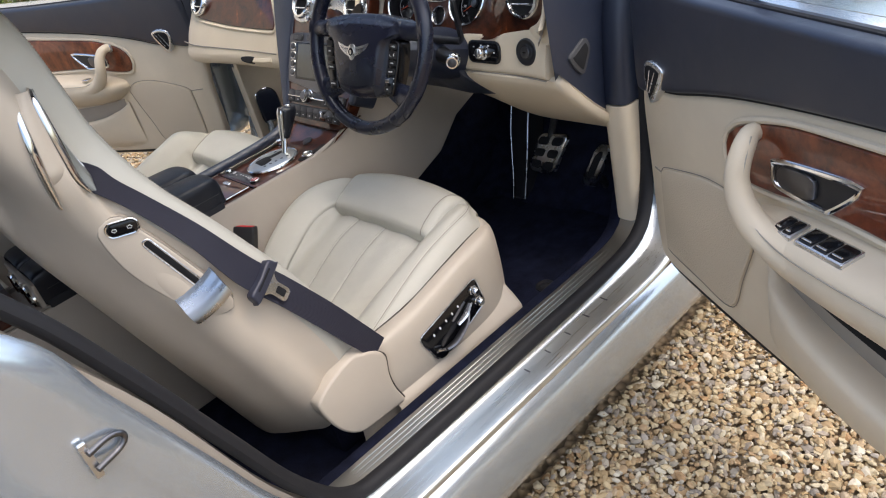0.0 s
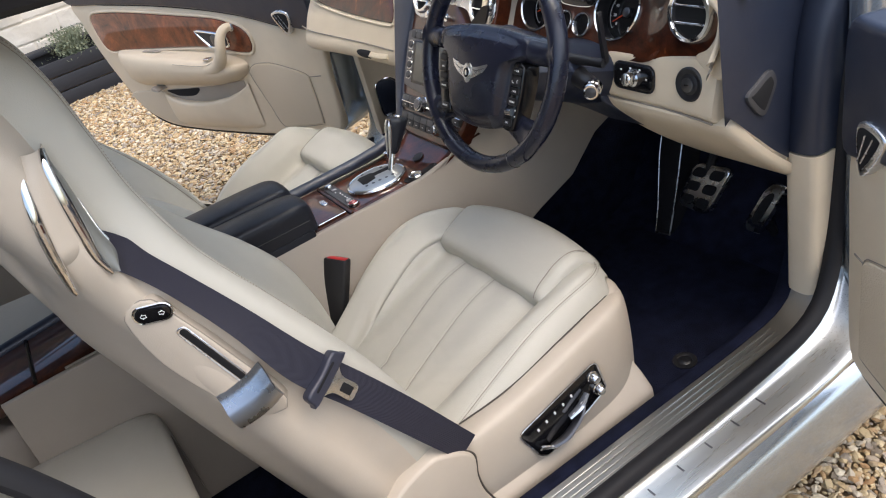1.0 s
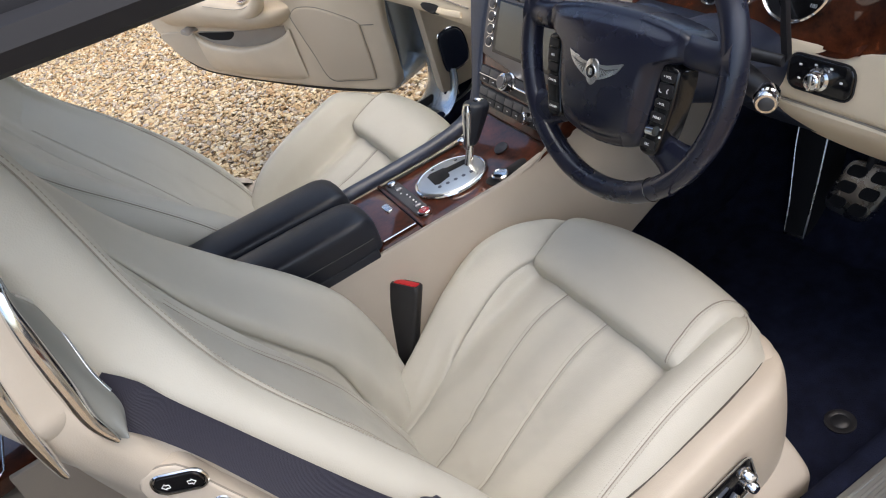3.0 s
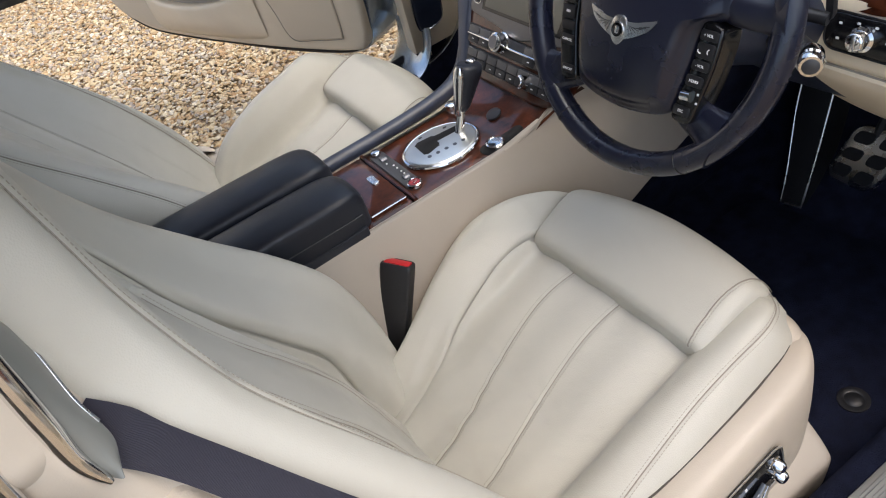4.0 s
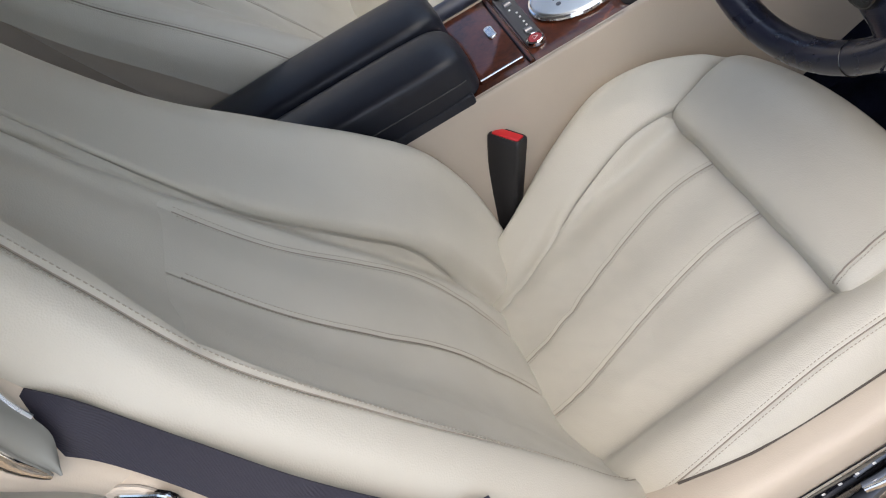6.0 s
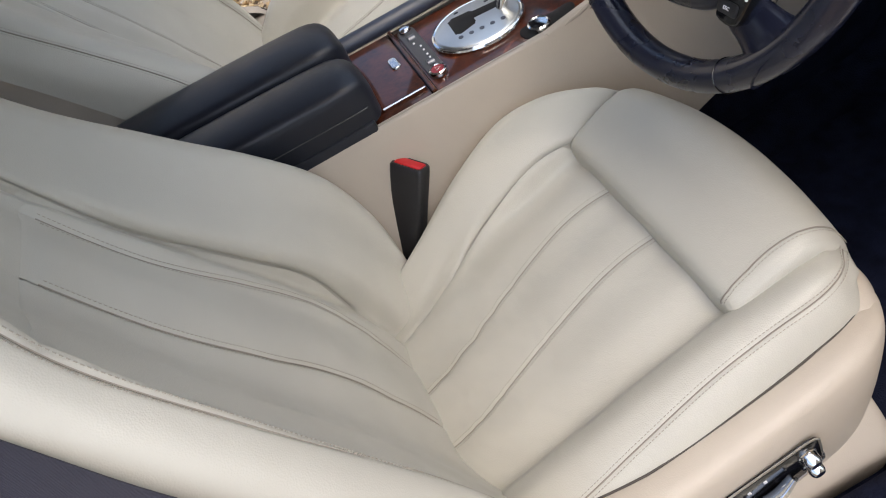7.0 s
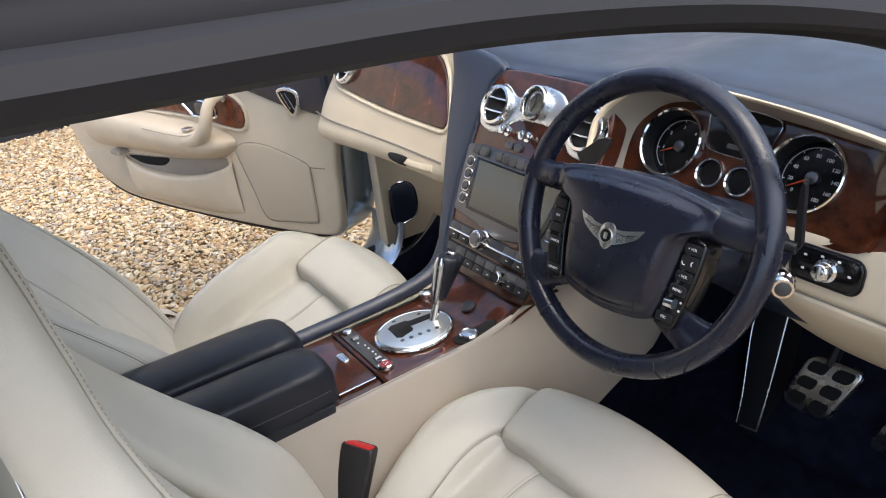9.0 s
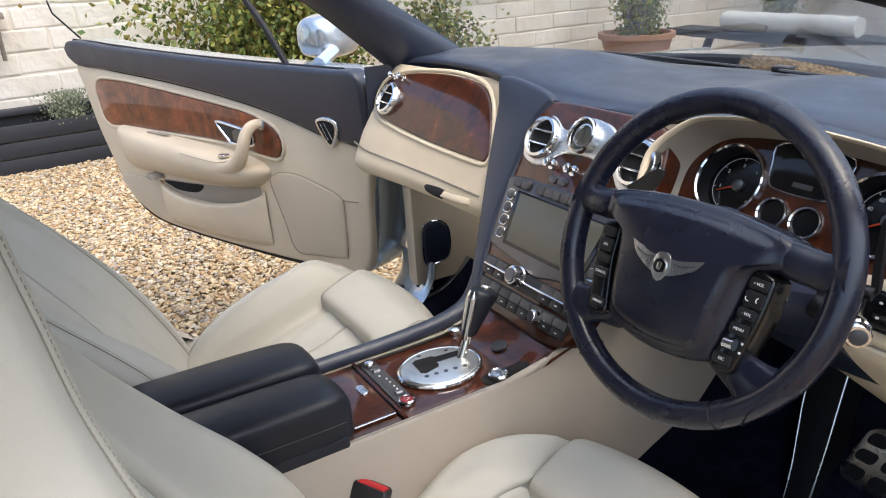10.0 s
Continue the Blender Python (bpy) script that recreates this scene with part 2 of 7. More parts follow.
def tube(pts, r, n=10, closed=False, samples=0, bm=None, flat=1.0, up=(0, 0, 1)):
    """A round or flattened bar along points. r: one radius or one for each point."""
    p = np.array(pts, float)
    rr = np.full(len(p), r, float) if isinstance(r, (int, float)) else np.array(r, float)
    if samples:
        both = crv(np.c_[p, rr], samples, closed)
        p, rr = both[:, :3], both[:, 3]
    m = len(p)
    rings = []
    side = None
    for i in range(m):
        t = (p[(i + 1) % m] - p[i - 1]) if closed else (p[min(i + 1, m - 1)] - p[max(i - 1, 0)])
        t = Vector(t).normalized()
        s = t.cross(Vector(up)) if side is None else side - t * side.dot(t)
        if s.length < 1e-4:
            s = t.cross(Vector((1, 0, 0)))
        s.normalize()
        side = s
        o = s.cross(t)
        rings.append([Vector(p[i]) + (s * math.cos(a) + o * math.sin(a) * flat) * rr[i] for a in [2 * math.pi * k / n for k in range(n)]])
    if closed:
        rings.append(rings[0])
    bm = bm or bmesh.new()
    first = len(bm.verts)
    vs = [[bm.verts.new(q) for q in ring] for ring in (rings[:-1] if closed else rings)]
    if closed:
        vs.append(vs[0])
    for a, b in zip(vs, vs[1:]):
        for j in range(n):
            k = (j + 1) % n
            bm.faces.new((a[j], a[k], b[k], b[j]))
    if not closed:
        bm.faces.new(vs[0])
        bm.faces.new(vs[-1])
    return bm


def lathe(profile, m=Matrix(), n=28, bm=None):
    """A body turned about the local z axis from (radius, height) pairs."""
    bm = bm or bmesh.new()
    rings = []
    for r, h in profile:
        if r < 1e-6:
            rings.append([bm.verts.new(m @ V(0, 0, h))])
        else:
            rings.append([bm.verts.new(m @ V(r * math.cos(2 * math.pi * k / n), r * math.sin(2 * math.pi * k / n), h)) for k in range(n)])
    for a, b in zip(rings, rings[1:]):
        for k in range(n):
            l = (k + 1) % n
            if len(a) == 1 and len(b) > 1:
                bm.faces.new((a[0], b[k], b[l]))
            elif len(b) == 1 and len(a) > 1:
                bm.faces.new((a[k], a[l], b[0]))
            elif len(a) > 1:
                bm.faces.new((a[k], a[l], b[l], b[k]))
    return bm


def inset(poly, d):
    p = np.array(poly, float)
    a, b = np.roll(p, 1, 0), np.roll(p, -1, 0)
    t = b - a
    t /= np.linalg.norm(t, axis=1, keepdims=True) + 1e-9
    n = np.c_[-t[:, 1], t[:, 0]]
    area = 0.5 * np.sum(p[:, 0] * b[:, 1] - b[:, 0] * p[:, 1])
    return p + n * d * (1 if area > 0 else -1)


def smooth_poly(poly, n=40):
    return crv(poly, n, True)


def rounded(w, h, r, k=5):
    """A rectangle with round corners about the origin."""
    out = []
    for cx, cy, a0 in ((w / 2 - r, h / 2 - r, 0), (-w / 2 + r, h / 2 - r, 90), (-w / 2 + r, -h / 2 + r, 180), (w / 2 - r, -h / 2 + r, 270)):
        for i in range(k):
            a = radians(a0 + 90 * i / (k - 1))
            out.append((cx + r * math.cos(a), cy + r * math.sin(a)))
    return np.array(out)


def prism(poly, to3, top, base=0.0, bevel=0.003, bm=None, steps=2, back=False):
    """A plate of any outline, from base to top along the third axis of to3, with a rounded rim."""
    bm = bm or bmesh.new()
    p = np.array(poly, float)
    loops = [(p, base)]
    for i in range(steps + 1):
        a = math.pi / 2 * i / steps
        loops.append((inset(p, bevel * (1 - math.cos(a))), top - bevel * (1 - math.sin(a))))
    rings = [[bm.verts.new(to3(u, v, w)) for u, v in q] for q, w in loops]
    m = len(p)
    for a, b in zip(rings, rings[1:]):
        for j in range(m):
            k = (j + 1) % m
            bm.faces.new((a[j], a[k], b[k], b[j]))
    caps = [rings[-1]] + ([rings[0]] if back else [])
    for r in caps:
        es = [bm.edges.get((r[j], r[(j + 1) % m])) for j in range(m)]
        bmesh.ops.triangle_fill(bm, use_beauty=True, edges=[e for e in es if e])
    return bm


def pierced(poly, holes, to3):
    """A flat sheet of any outline with round holes (measured along the sloping face)."""
    bm = bmesh.new()
    es = []
    k = math.sqrt(1 + 0.36)
    for ring in [[tuple(p) for p in poly]] + [[(x + r * math.cos(2 * math.pi * i / 40), z + r / k * math.sin(2 * math.pi * i / 40)) for i in range(40)] for x, z, r in holes]:
        vs = [bm.verts.new((u, v, 0)) for u, v in ring]
        es += [bm.edges.new((a, b)) for a, b in zip(vs, vs[1:] + vs[:1])]
    bmesh.ops.triangle_fill(bm, use_beauty=True, use_dissolve=False, edges=es)
    return mapped(bm, lambda x, y, z: to3(x, y))


def box(x0, x1, y0, y1, z0, z1, bevel=0.0, bm=None, seg=2):
    b = bmesh.new()
    bmesh.ops.create_cube(b, size=1)
    for v in b.verts:
        v.co = V((x0 + x1) / 2 + v.co.x * (x1 - x0), (y0 + y1) / 2 + v.co.y * (y1 - y0), (z0 + z1) / 2 + v.co.z * (z1 - z0))
    if bevel:
        bmesh.ops.bevel(b, geom=list(b.edges), offset=bevel, segments=seg, profile=0.5, affect="EDGES")
    if bm is None:
        return b
    me = bpy.data.meshes.new("tmp")
    b.to_mesh(me)
    b.free()
    bm.from_mesh(me)
    bpy.data.meshes.remove(me)
    return bm


def move(bm, m):
    bmesh.ops.transform(bm, matrix=m, verts=bm.verts)
    return bm


def flip_x(bm):
    for v in bm.verts:
        v.co.x = -v.co.x
    return bm


def mapped(bm, f):
    for v in bm.verts:
        v.co = f(v.co.x, v.co.y, v.co.z)
    return bm


def write(name, text, size, to3, mat, parent, align="CENTER", depth=0.0004):
    """Lettering in the built-in font, laid on a surface."""
    cu = bpy.data.curves.new(name, "FONT")
    cu.body, cu.size, cu.align_x, cu.align_y, cu.extrude = text, size, align, "CENTER", depth
    ob = bpy.data.objects.new(name, cu)
    scene.collection.objects.link(ob)
    dg = bpy.context.evaluated_depsgraph_get()
    me = bpy.data.meshes.new_from_object(ob.evaluated_get(dg))
    bpy.data.objects.remove(ob)
    bpy.data.curves.remove(cu)
    for v in me.vertices:
        v.co = to3(v.co.x, v.co.y, v.co.z)
    me.materials.clear()
    me.materials.append(mat)
    o = new(name, me)
    o.parent = parent
    return o


def smooth01(t):
    t = min(1.0, max(0.0, t))
    return t * t * (3 - 2 * t)

# ---- ground ----
bm = bmesh.new()
bmesh.ops.create_grid(bm, x_segments=60, y_segments=60, size=60)
for v in bm.verts:
    v.co.z = -0.006 + 0.004 * noise.noise(v.co * 0.7)
alone("ground", bm, SAND, "pale gold gravel driveway spread flat around the car", "ground", kind="structure")


def pebbles(rng, x0, x1, y0, y1, step, size, keep=None):
    """Loose flattened stones strewn over a rectangle, as vertices and faces."""
    base = bmesh.new()
    bmesh.ops.create_icosphere(base, subdivisions=1, radius=1.0)
    bv = np.array([v.co[:] for v in base.verts])
    bf = np.array([[v.index for v in f.verts] for f in base.faces])
    base.free()
    gx, gy = np.meshgrid(np.arange(x0, x1, step), np.arange(y0, y1, step * 0.87))
    x, y = gx.ravel() + rng.uniform(-0.6, 0.6, gx.size) * step, gy.ravel() + rng.uniform(-0.6, 0.6, gx.size) * step
    if keep:
        m = keep(x, y)
        x, y = x[m], y[m]
    n = len(x)
    s = size * (0.55 + 0.95 * rng.random(n) ** 1.6)
    dims = np.stack([s * rng.uniform(0.85, 1.45, n), s * rng.uniform(0.65, 1.0, n), s * rng.uniform(0.35, 0.62, n)], 1)
    pts = bv[None] * (1 + rng.uniform(-0.27, 0.27, (n, len(bv), 1))) * dims[:, None]
    a, b, c = rng.normal(0, 0.28, n), rng.normal(0, 0.28, n), rng.uniform(0, 6.28, n)
    ca, sa, cb, sb, cc, sc = np.cos(a), np.sin(a), np.cos(b), np.sin(b), np.cos(c), np.sin(c)
    X, Y, Z = pts[..., 0], pts[..., 1], pts[..., 2]
    Y, Z = Y * ca[:, None] - Z * sa[:, None], Y * sa[:, None] + Z * ca[:, None]
    X, Z = X * cb[:, None] + Z * sb[:, None], -X * sb[:, None] + Z * cb[:, None]
    X, Y = X * cc[:, None] - Y * sc[:, None], X * sc[:, None] + Y * cc[:, None]
    co = np.stack([X + x[:, None], Y + y[:, None], Z + rng.uniform(0.0, 0.012, n)[:, None]], 2).reshape(-1, 3)
    return co, (bf[None] + (np.arange(n) * len(bv))[:, None, None]).reshape(-1, 3)


grains = np.random.default_rng(5)
near_co, near_fa = pebbles(grains, 0.84, 2.05, -0.05, 1.95, 0.0112, 0.0084)
far_co, far_fa = pebbles(grains, -4.9, -0.90, -1.0, 2.5, 0.0165, 0.0112, lambda x, y: (y > -0.2 + 0.25 * (x + 1)) & (y < 1.95 - 0.3 * (x + 1)) & ~((x > -1.5) & (y > 1.3)))
me = bpy.data.meshes.new("gravel")
me.from_pydata(np.vstack([near_co, far_co]).tolist(), [], np.vstack([near_fa, far_fa + len(near_co)]).tolist())
me.materials.append(GRAVEL)
tagged(new("gravel", me), "loose angular cream, tan, grey and brown gravel stones", "gravel", kind="stuff")

# ---- the car's body shell ----
CAR = thing("car", "silver-blue two-door car with both doors open on gravel", "car")


def shell(name, sections, nu, nv, mat, thick=0.006, label="", mirror=False, parent=CAR):
    g = skin(sections, nu, nv)
    if mirror:
        g = g * (-1, 1, 1)
    n = normals(g)
    bm = grid_bm(g)
    back = g - n * thick
    grid_bm(back, bm=bm)
    bm.verts.ensure_lookup_table()
    nv_, nu_ = g.shape[:2]
    off = nv_ * nu_
    rim = [(0, j) for j in range(nu_)] + [(i, nu_ - 1) for i in range(1, nv_)] + [(nv_ - 1, j) for j in range(nu_ - 2, -1, -1)] + [(i, 0) for i in range(nv_ - 2, 0, -1)]
    for (a, b), (c, d) in zip(rim, rim[1:] + rim[:1]):
        p, q = bm.verts[a * nu_ + b], bm.verts[c * nu_ + d]
        r, s = bm.verts[off + c * nu_ + d], bm.verts[off + a * nu_ + b]
        bm.faces.new((p, q, r, s))
    return part(name, bm, mat, parent, label)


def sill(side):
    # cross-section from the cabin out and down, the same all along
    prof_tread = [(0.7465, 0.330), (0.7475, 0.344), (0.752, 0.346), (0.772, 0.346), (0.790, 0.346), (0.805, 0.345), (0.812, 0.340)]
    prof_carpet = [(0.706, 0.240), (0.707, 0.290), (0.711, 0.328), (0.720, 0.341), (0.733, 0.345), (0.745, 0.344), (0.7495, 0.338)]
    prof_outer = [(0.826, 0.350), (0.836, 0.338), (0.852, 0.3345), (0.872, 0.3335), (0.892, 0.3325), (0.900, 0.330), (0.903, 0.322)]
    prof_skirt = [(0.900, 0.3215), (0.908, 0.318), (0.920, 0.305), (0.928, 0.280), (0.932, 0.245), (0.932, 0.210), (0.915, 0.170), (0.880, 0.155)]
    ys = [-0.16, 0.0, 0.2, 0.5, 0.75, 0.86]
    mir = side < 0
    # the sill turns up at its front end into the hinge post
    def run(prof, lift=1.0):
        rows = []
        for y in ys + [0.92, 0.955]:
            k = max(0.0, (y - 0.80) / 0.155)
            rows.append([(x - 0.03 * k**2, y, z + 0.10 * k**2.2 * lift) for x, z in prof])
        return rows
    shell("sill_carpet", run(prof_carpet), 20, 40, CARPET, 0.004, "navy carpet rolled over the sill", mir)
    shell("sill_tread", run(prof_tread), 26, 40, STEEL, 0.004, "brushed steel tread plate on the door sill", mir)
    shell("sill_step", run(prof_outer), 24, 40, PLATE, 0.004, "stepped polished sill plate with pressed marks", mir)
    shell("sill_skirt", [[(x, y, z) for x, z in prof_skirt] for y in (-1.2, -0.5, 0.0, 0.5, 1.0, 1.4)], 18, 40, PAINT, 0.006, "silver-blue rocker panel", mir)
    bm = bmesh.new()
    for i in range(5):
        x = 0.756 + i * 0.0108
        box(x, x + 0.0055, 0.0, 0.80, 0.3462, 0.3486, 0.0010, bm, 1)
    if mir:
        flip_x(bm)
    part("tread_ribs", bm, STEEL, CAR)
    # door seal, one loop up the hinge post and up the rear post
    loop = [(0.80, -0.62, 1.20), (0.80, -0.42, 1.10), (0.805, -0.315, 0.955), (0.81, -0.245, 0.80), (0.815, -0.175, 0.62), (0.817, -0.115, 0.47), (0.818, -0.045, 0.372), (0.819, 0.05, 0.352),
            (0.819, 0.40, 0.352), (0.819, 0.70, 0.354), (0.815, 0.84, 0.372), (0.805, 0.905, 0.43), (0.795, 0.935, 0.52), (0.79, 0.95, 0.66), (0.785, 0.965, 0.80), (0.775, 1.0, 0.93)]
    bm = tube([(side * a, b, c) for a, b, c in loop], 0.017, 10, samples=90, flat=0.8)
    part("door_seal", bm, RUBBER, CAR, "black rubber door seal")


sill(1)
sill(-1)
# plain pressed marks in a row on the step plate
for i in range(5):
    y = 0.385 + 0.066 * i
    part("sill_mark", box(0.843, 0.863, y - 0.0016, y + 0.0016, 0.3335, 0.3350, 0.0004), DARKCHROME, CAR)

# floor, tunnel, firewall, rear bulkhead
bm = box(-0.80, 0.80, -1.5, 1.25, 0.222, 0.245)
part("floor_pan", bm, CARPET, CAR, "dark navy carpeted floor")
for s in (1, -1):
    shell("kick_wall", [[(s * (0.730 if s > 0 else 0.762), y, z) for z in (0.24, 0.4, 0.55, 0.70)] for y in ((0.905, 0.98, 1.10, 1.3) if s > 0 else (0.80, 0.95, 1.10, 1.3))], 10, 10, CARPET, 0.01)
shell("firewall", [[(-0.78, y, z), (0, y, z), (0.78, y, z)] for y, z in ((0.98, 0.243), (1.06, 0.27), (1.16, 0.40), (1.20, 0.60), (1.20, 0.80))], 12, 16, CARPET, 0.01, "dark carpeted footwell slope")

# hinge posts with their cream and navy trim
def hinge_post(s):
    dy = 0.0 if s > 0 else -0.075
    f = lambda pts: [[(s * (x if s > 0 else x + 0.026), y + dy, z) for x, y, z in row] for row in pts]
    shell("post_trim", f([[(0.724, 0.915, z), (0.730, 0.893, z), (0.758, 0.888, z), (0.784, 0.897, z), (0.790, 0.94, z)] for z in (0.375, 0.45, 0.56, 0.668)]), 14, 14, CREAM, 0.012, "cream post trim beside the footwell")
    shell("post_upper", f([[(0.726, 0.915 + k, z), (0.732, 0.893 + k, z), (0.760, 0.889 + k, z), (0.785, 0.90 + k, z), (0.790, 0.945 + k, z)] for z, k in ((0.672, 0), (0.78, 0.01), (0.88, 0.03), (0.97, 0.07))]), 14, 14, NAVY, 0.012, "navy leather post trim")
    shell("hinge_jamb", f([[(0.808, 0.94, z), (0.835, 0.925, z), (0.86, 0.945, z), (0.875, 1.0, z), (0.90, 1.10, z)] for z in (0.30, 0.40, 0.6, 0.8, 0.96)]), 18, 16, PAINT, 0.006, "silver door jamb")
    shell("front_wing", f([[(0.90, 1.02, z), (0.935, 1.15, z), (0.94, 1.6, z), (0.90, 2.2, z - 0.02)] for z in (0.25, 0.5, 0.75, 0.90)]), 18, 14, PAINT, 0.006)


def post_core(s):
    part("door_post", box(min(s * 0.793, s * 0.812), max(s * 0.793, s * 0.812), 0.955, 1.08, 0.24, 0.94, 0.004), PAINT, CAR)


post_core(1)
post_core(-1)
hinge_post(1)
hinge_post(-1)


rows = []
for k in range(7):
    a = radians(90 * k / 6)
    y, z = 0.735 + 0.095 * math.sin(a), 0.335 + 0.130 * (1 - math.cos(a))
    rows.append([(-0.715, y + 0.01, z), (-0.735, y, z), (-0.80, y - 0.004, z + 0.004), (-0.87, y, z), (-0.905, y + 0.02, z - 0.02)])
shell("sill_corner", rows, 20, 24, PAINT, 0.006, "silver sill curving up into the door post")


# rear posts: jamb skin from the seal outwards, then the flank
def rear_post(s):
    edge = [(-0.62, 1.16), (-0.345, 0.955), (-0.275, 0.80), (-0.205, 0.62), (-0.15, 0.48), (-0.08, 0.38), (0.0, 0.34)]
    rows = []
    for y, z in edge:
        rows.append([(s * 0.825, y, z), (s * 0.850, y - 0.020, z - 0.010), (s * 0.858, y - 0.09, z - 0.03), (s * 0.878, y - 0.135, z - 0.045), (s * 0.905, y - 0.150, z - 0.055), (s * 0.935, y - 0.19, z - 0.06), (s * 0.955, y - 0.34, z - 0.07), (s * 0.955, y - 0.8, z - 0.07)])
    shell("quarter_panel", rows, 46, 40, PAINT, 0.006, "silver-blue rear quarter panel and door shut")
    # striker loop
    a = V(s * 0.862, -0.335, 0.778)
    bm = tube([(s * 0.872, -0.335, 0.752), (s * 0.862, -0.305, 0.752), (s * 0.860, -0.292, 0.758), (s * 0.860, -0.291, 0.768), (s * 0.862, -0.305, 0.776), (s * 0.872, -0.335, 0.778)], 0.0042, 10, samples=40)
    part("striker", bm, DARKCHROME, CAR, "steel door striker loop")
    bm = box(s * 0.862 - 0.004, s * 0.862 + 0.004, -0.341, -0.330, 0.735, 0.79, 0.002)
    part("striker_plate", bm, SATIN, CAR)
    # inner trim of the rear side
    shell("rear_side_trim", [[(s * 0.80, -0.06 - k, z), (s * 0.79, -0.3 - k, z), (s * 0.74, -0.6 - k, z), (s * 0.68, -1.1, z)] for z, k in ((0.34, 0.0), (0.5, 0.09), (0.75, 0.18), (0.95, 0.28))], 16, 16, TAUPE, 0.02)


rear_post(1)
rear_post(-1)

# roof, rails, pillars and screens
def roof_side(s):
    rail = [(0.30, -1.25, 1.20), (0.55, -0.85, 1.285), (0.635, -0.45, 1.303), (0.66, -0.05, 1.288), (0.665, 0.15, 1.276), (0.672, 0.35, 1.245), (0.685, 0.56, 1.190), (0.71, 0.80, 1.095), (0.745, 1.02, 0.985), (0.77, 1.2, 0.91)]
    bm = tube([(s * a, b, c) for a, b, c in rail], [0.03, 0.03, 0.03, 0.03, 0.03, 0.03, 0.032, 0.036, 0.04, 0.04], 14, samples=80, flat=0.9)
    part("roof_rail", bm, ROOFLINE if s > 0 else NAVY, CAR, "dark roof rail and windscreen pillar")
    part("roof_seal", tube([(s * (a + 0.03), b, c - 0.008) for a, b, c in rail], 0.014, 8, samples=80), RUBBER, CAR)


roof_side(1)
rail = [(-0.30, -1.25, 1.20), (-0.55, -0.85, 1.285), (-0.635, -0.45, 1.303), (-0.66, -0.05, 1.295), (-0.668, 0.30, 1.285), (-0.672, 0.42, 1.262)]
part("roof_rail", tube(rail, 0.03, 14, samples=50, flat=0.9), ROOFLINE, CAR, "dark roof rail")
pil = []
for k, yi, zi, yo, zo in ((0.0, 1.03, 0.955, 0.86, 0.935), (0.2, 0.945, 1.014, 0.77, 1.010), (0.45, 0.83, 1.087, 0.665, 1.10), (0.75, 0.716, 1.154, 0.575, 1.172), (1.0, 0.60, 1.215, 0.48, 1.235), (1.25, 0.46, 1.275, 0.36, 1.285)):
    x = -0.735 + 0.055 * k
    pil.append([(x - 0.005, yi, zi), (x + 0.012, yi * 0.8 + yo * 0.2, zi * 0.8 + zo * 0.2 - 0.004), (x + 0.010, (yi + yo) / 2, (zi + zo) / 2 - 0.008), (x - 0.010, yi * 0.2 + yo * 0.8, zi * 0.2 + zo * 0.8 - 0.006), (x - 0.04, yo, zo)])
shell("windscreen_pillar", pil, 20, 30, NAVY, 0.02, "navy-trimmed windscreen pillar")
rows = []
for y, zc, ze, w in ((-1.3, 1.20, 1.20, 0.45), (-0.9, 1.31, 1.28, 0.60), (-0.45, 1.375, 1.32, 0.66), (0.0, 1.385, 1.31, 0.68), (0.25, 1.365, 1.285, 0.68), (0.38, 1.335, 1.26, 0.68)):
    rows.append([(-w, y, ze), (-w * 0.6, y, zc - 0.01), (0, y, zc), (w * 0.6, y, zc - 0.01), (w, y, ze)])
# lining out of view, its pale tone added as a bounce surface
shell("roof_lining", rows, 24, 24, LINING, 0.025, "unseen pale grey roof lining that bounces fill light")
shell("roof_panel", [[(x * 0.97, y, z + 0.012) for x, y, z in r] for r in rows], 24, 24, PAINT, 0.006, "silver-blue roof panel")
deck = [[(-0.60, -1.25, 1.16), (0, -1.28, 1.19), (0.60, -1.25, 1.16)], [(-0.74, -1.7, 1.0), (0, -1.78, 1.02), (0.74, -1.7, 1.0)], [(-0.86, -2.1, 0.90), (0, -2.2, 0.95), (0.86, -2.1, 0.90)], [(-0.80, -2.4, 0.80), (0, -2.52, 0.86), (0.80, -2.4, 0.80)], [(-0.74, -2.48, 0.35), (0, -2.60, 0.38), (0.74, -2.48, 0.35)]]
shell("rear_deck", deck, 20, 30, PAINT, 0.01, "silver-blue rear deck")
for s in (1, -1):
    shell("rear_flank", [[(s * 0.955, -0.9, z), (s * 0.955, -1.5, z), (s * 0.93, -2.0, z), (s * 0.80, -2.42, z)] for z in (0.22, 0.5, 0.75, 0.90)], 20, 14, PAINT, 0.006)
    for y in (1.55, -1.35):
        part("tyre", lathe([(0.20, -0.10), (0.31, -0.115), (0.335, -0.09), (0.337, 0.0), (0.335, 0.09), (0.31, 0.115), (0.20, 0.10)], Matrix.Translation((s * 0.80, y, 0.332)) @ Matrix.Rotation(radians(90), 4, "Y"), 40), RUBBER, CAR)
ws = [[(-0.665, 0.40, 1.25), (0, 0.47, 1.33), (0.665, 0.40, 1.25)], [(-0.70, 0.75, 1.12), (0, 0.86, 1.18), (0.70, 0.75, 1.12)], [(-0.74, 1.05, 0.97), (0, 1.25, 1.01), (0.74, 1.05, 0.97)], [(-0.74, 1.12, 0.94), (0, 1.33, 0.975), (0.74, 1.12, 0.94)]]
ob = shell("windscreen", ws, 20, 20, SCREENGLASS, 0.004, "clear laminated windscreen")
ob.visible_shadow = False
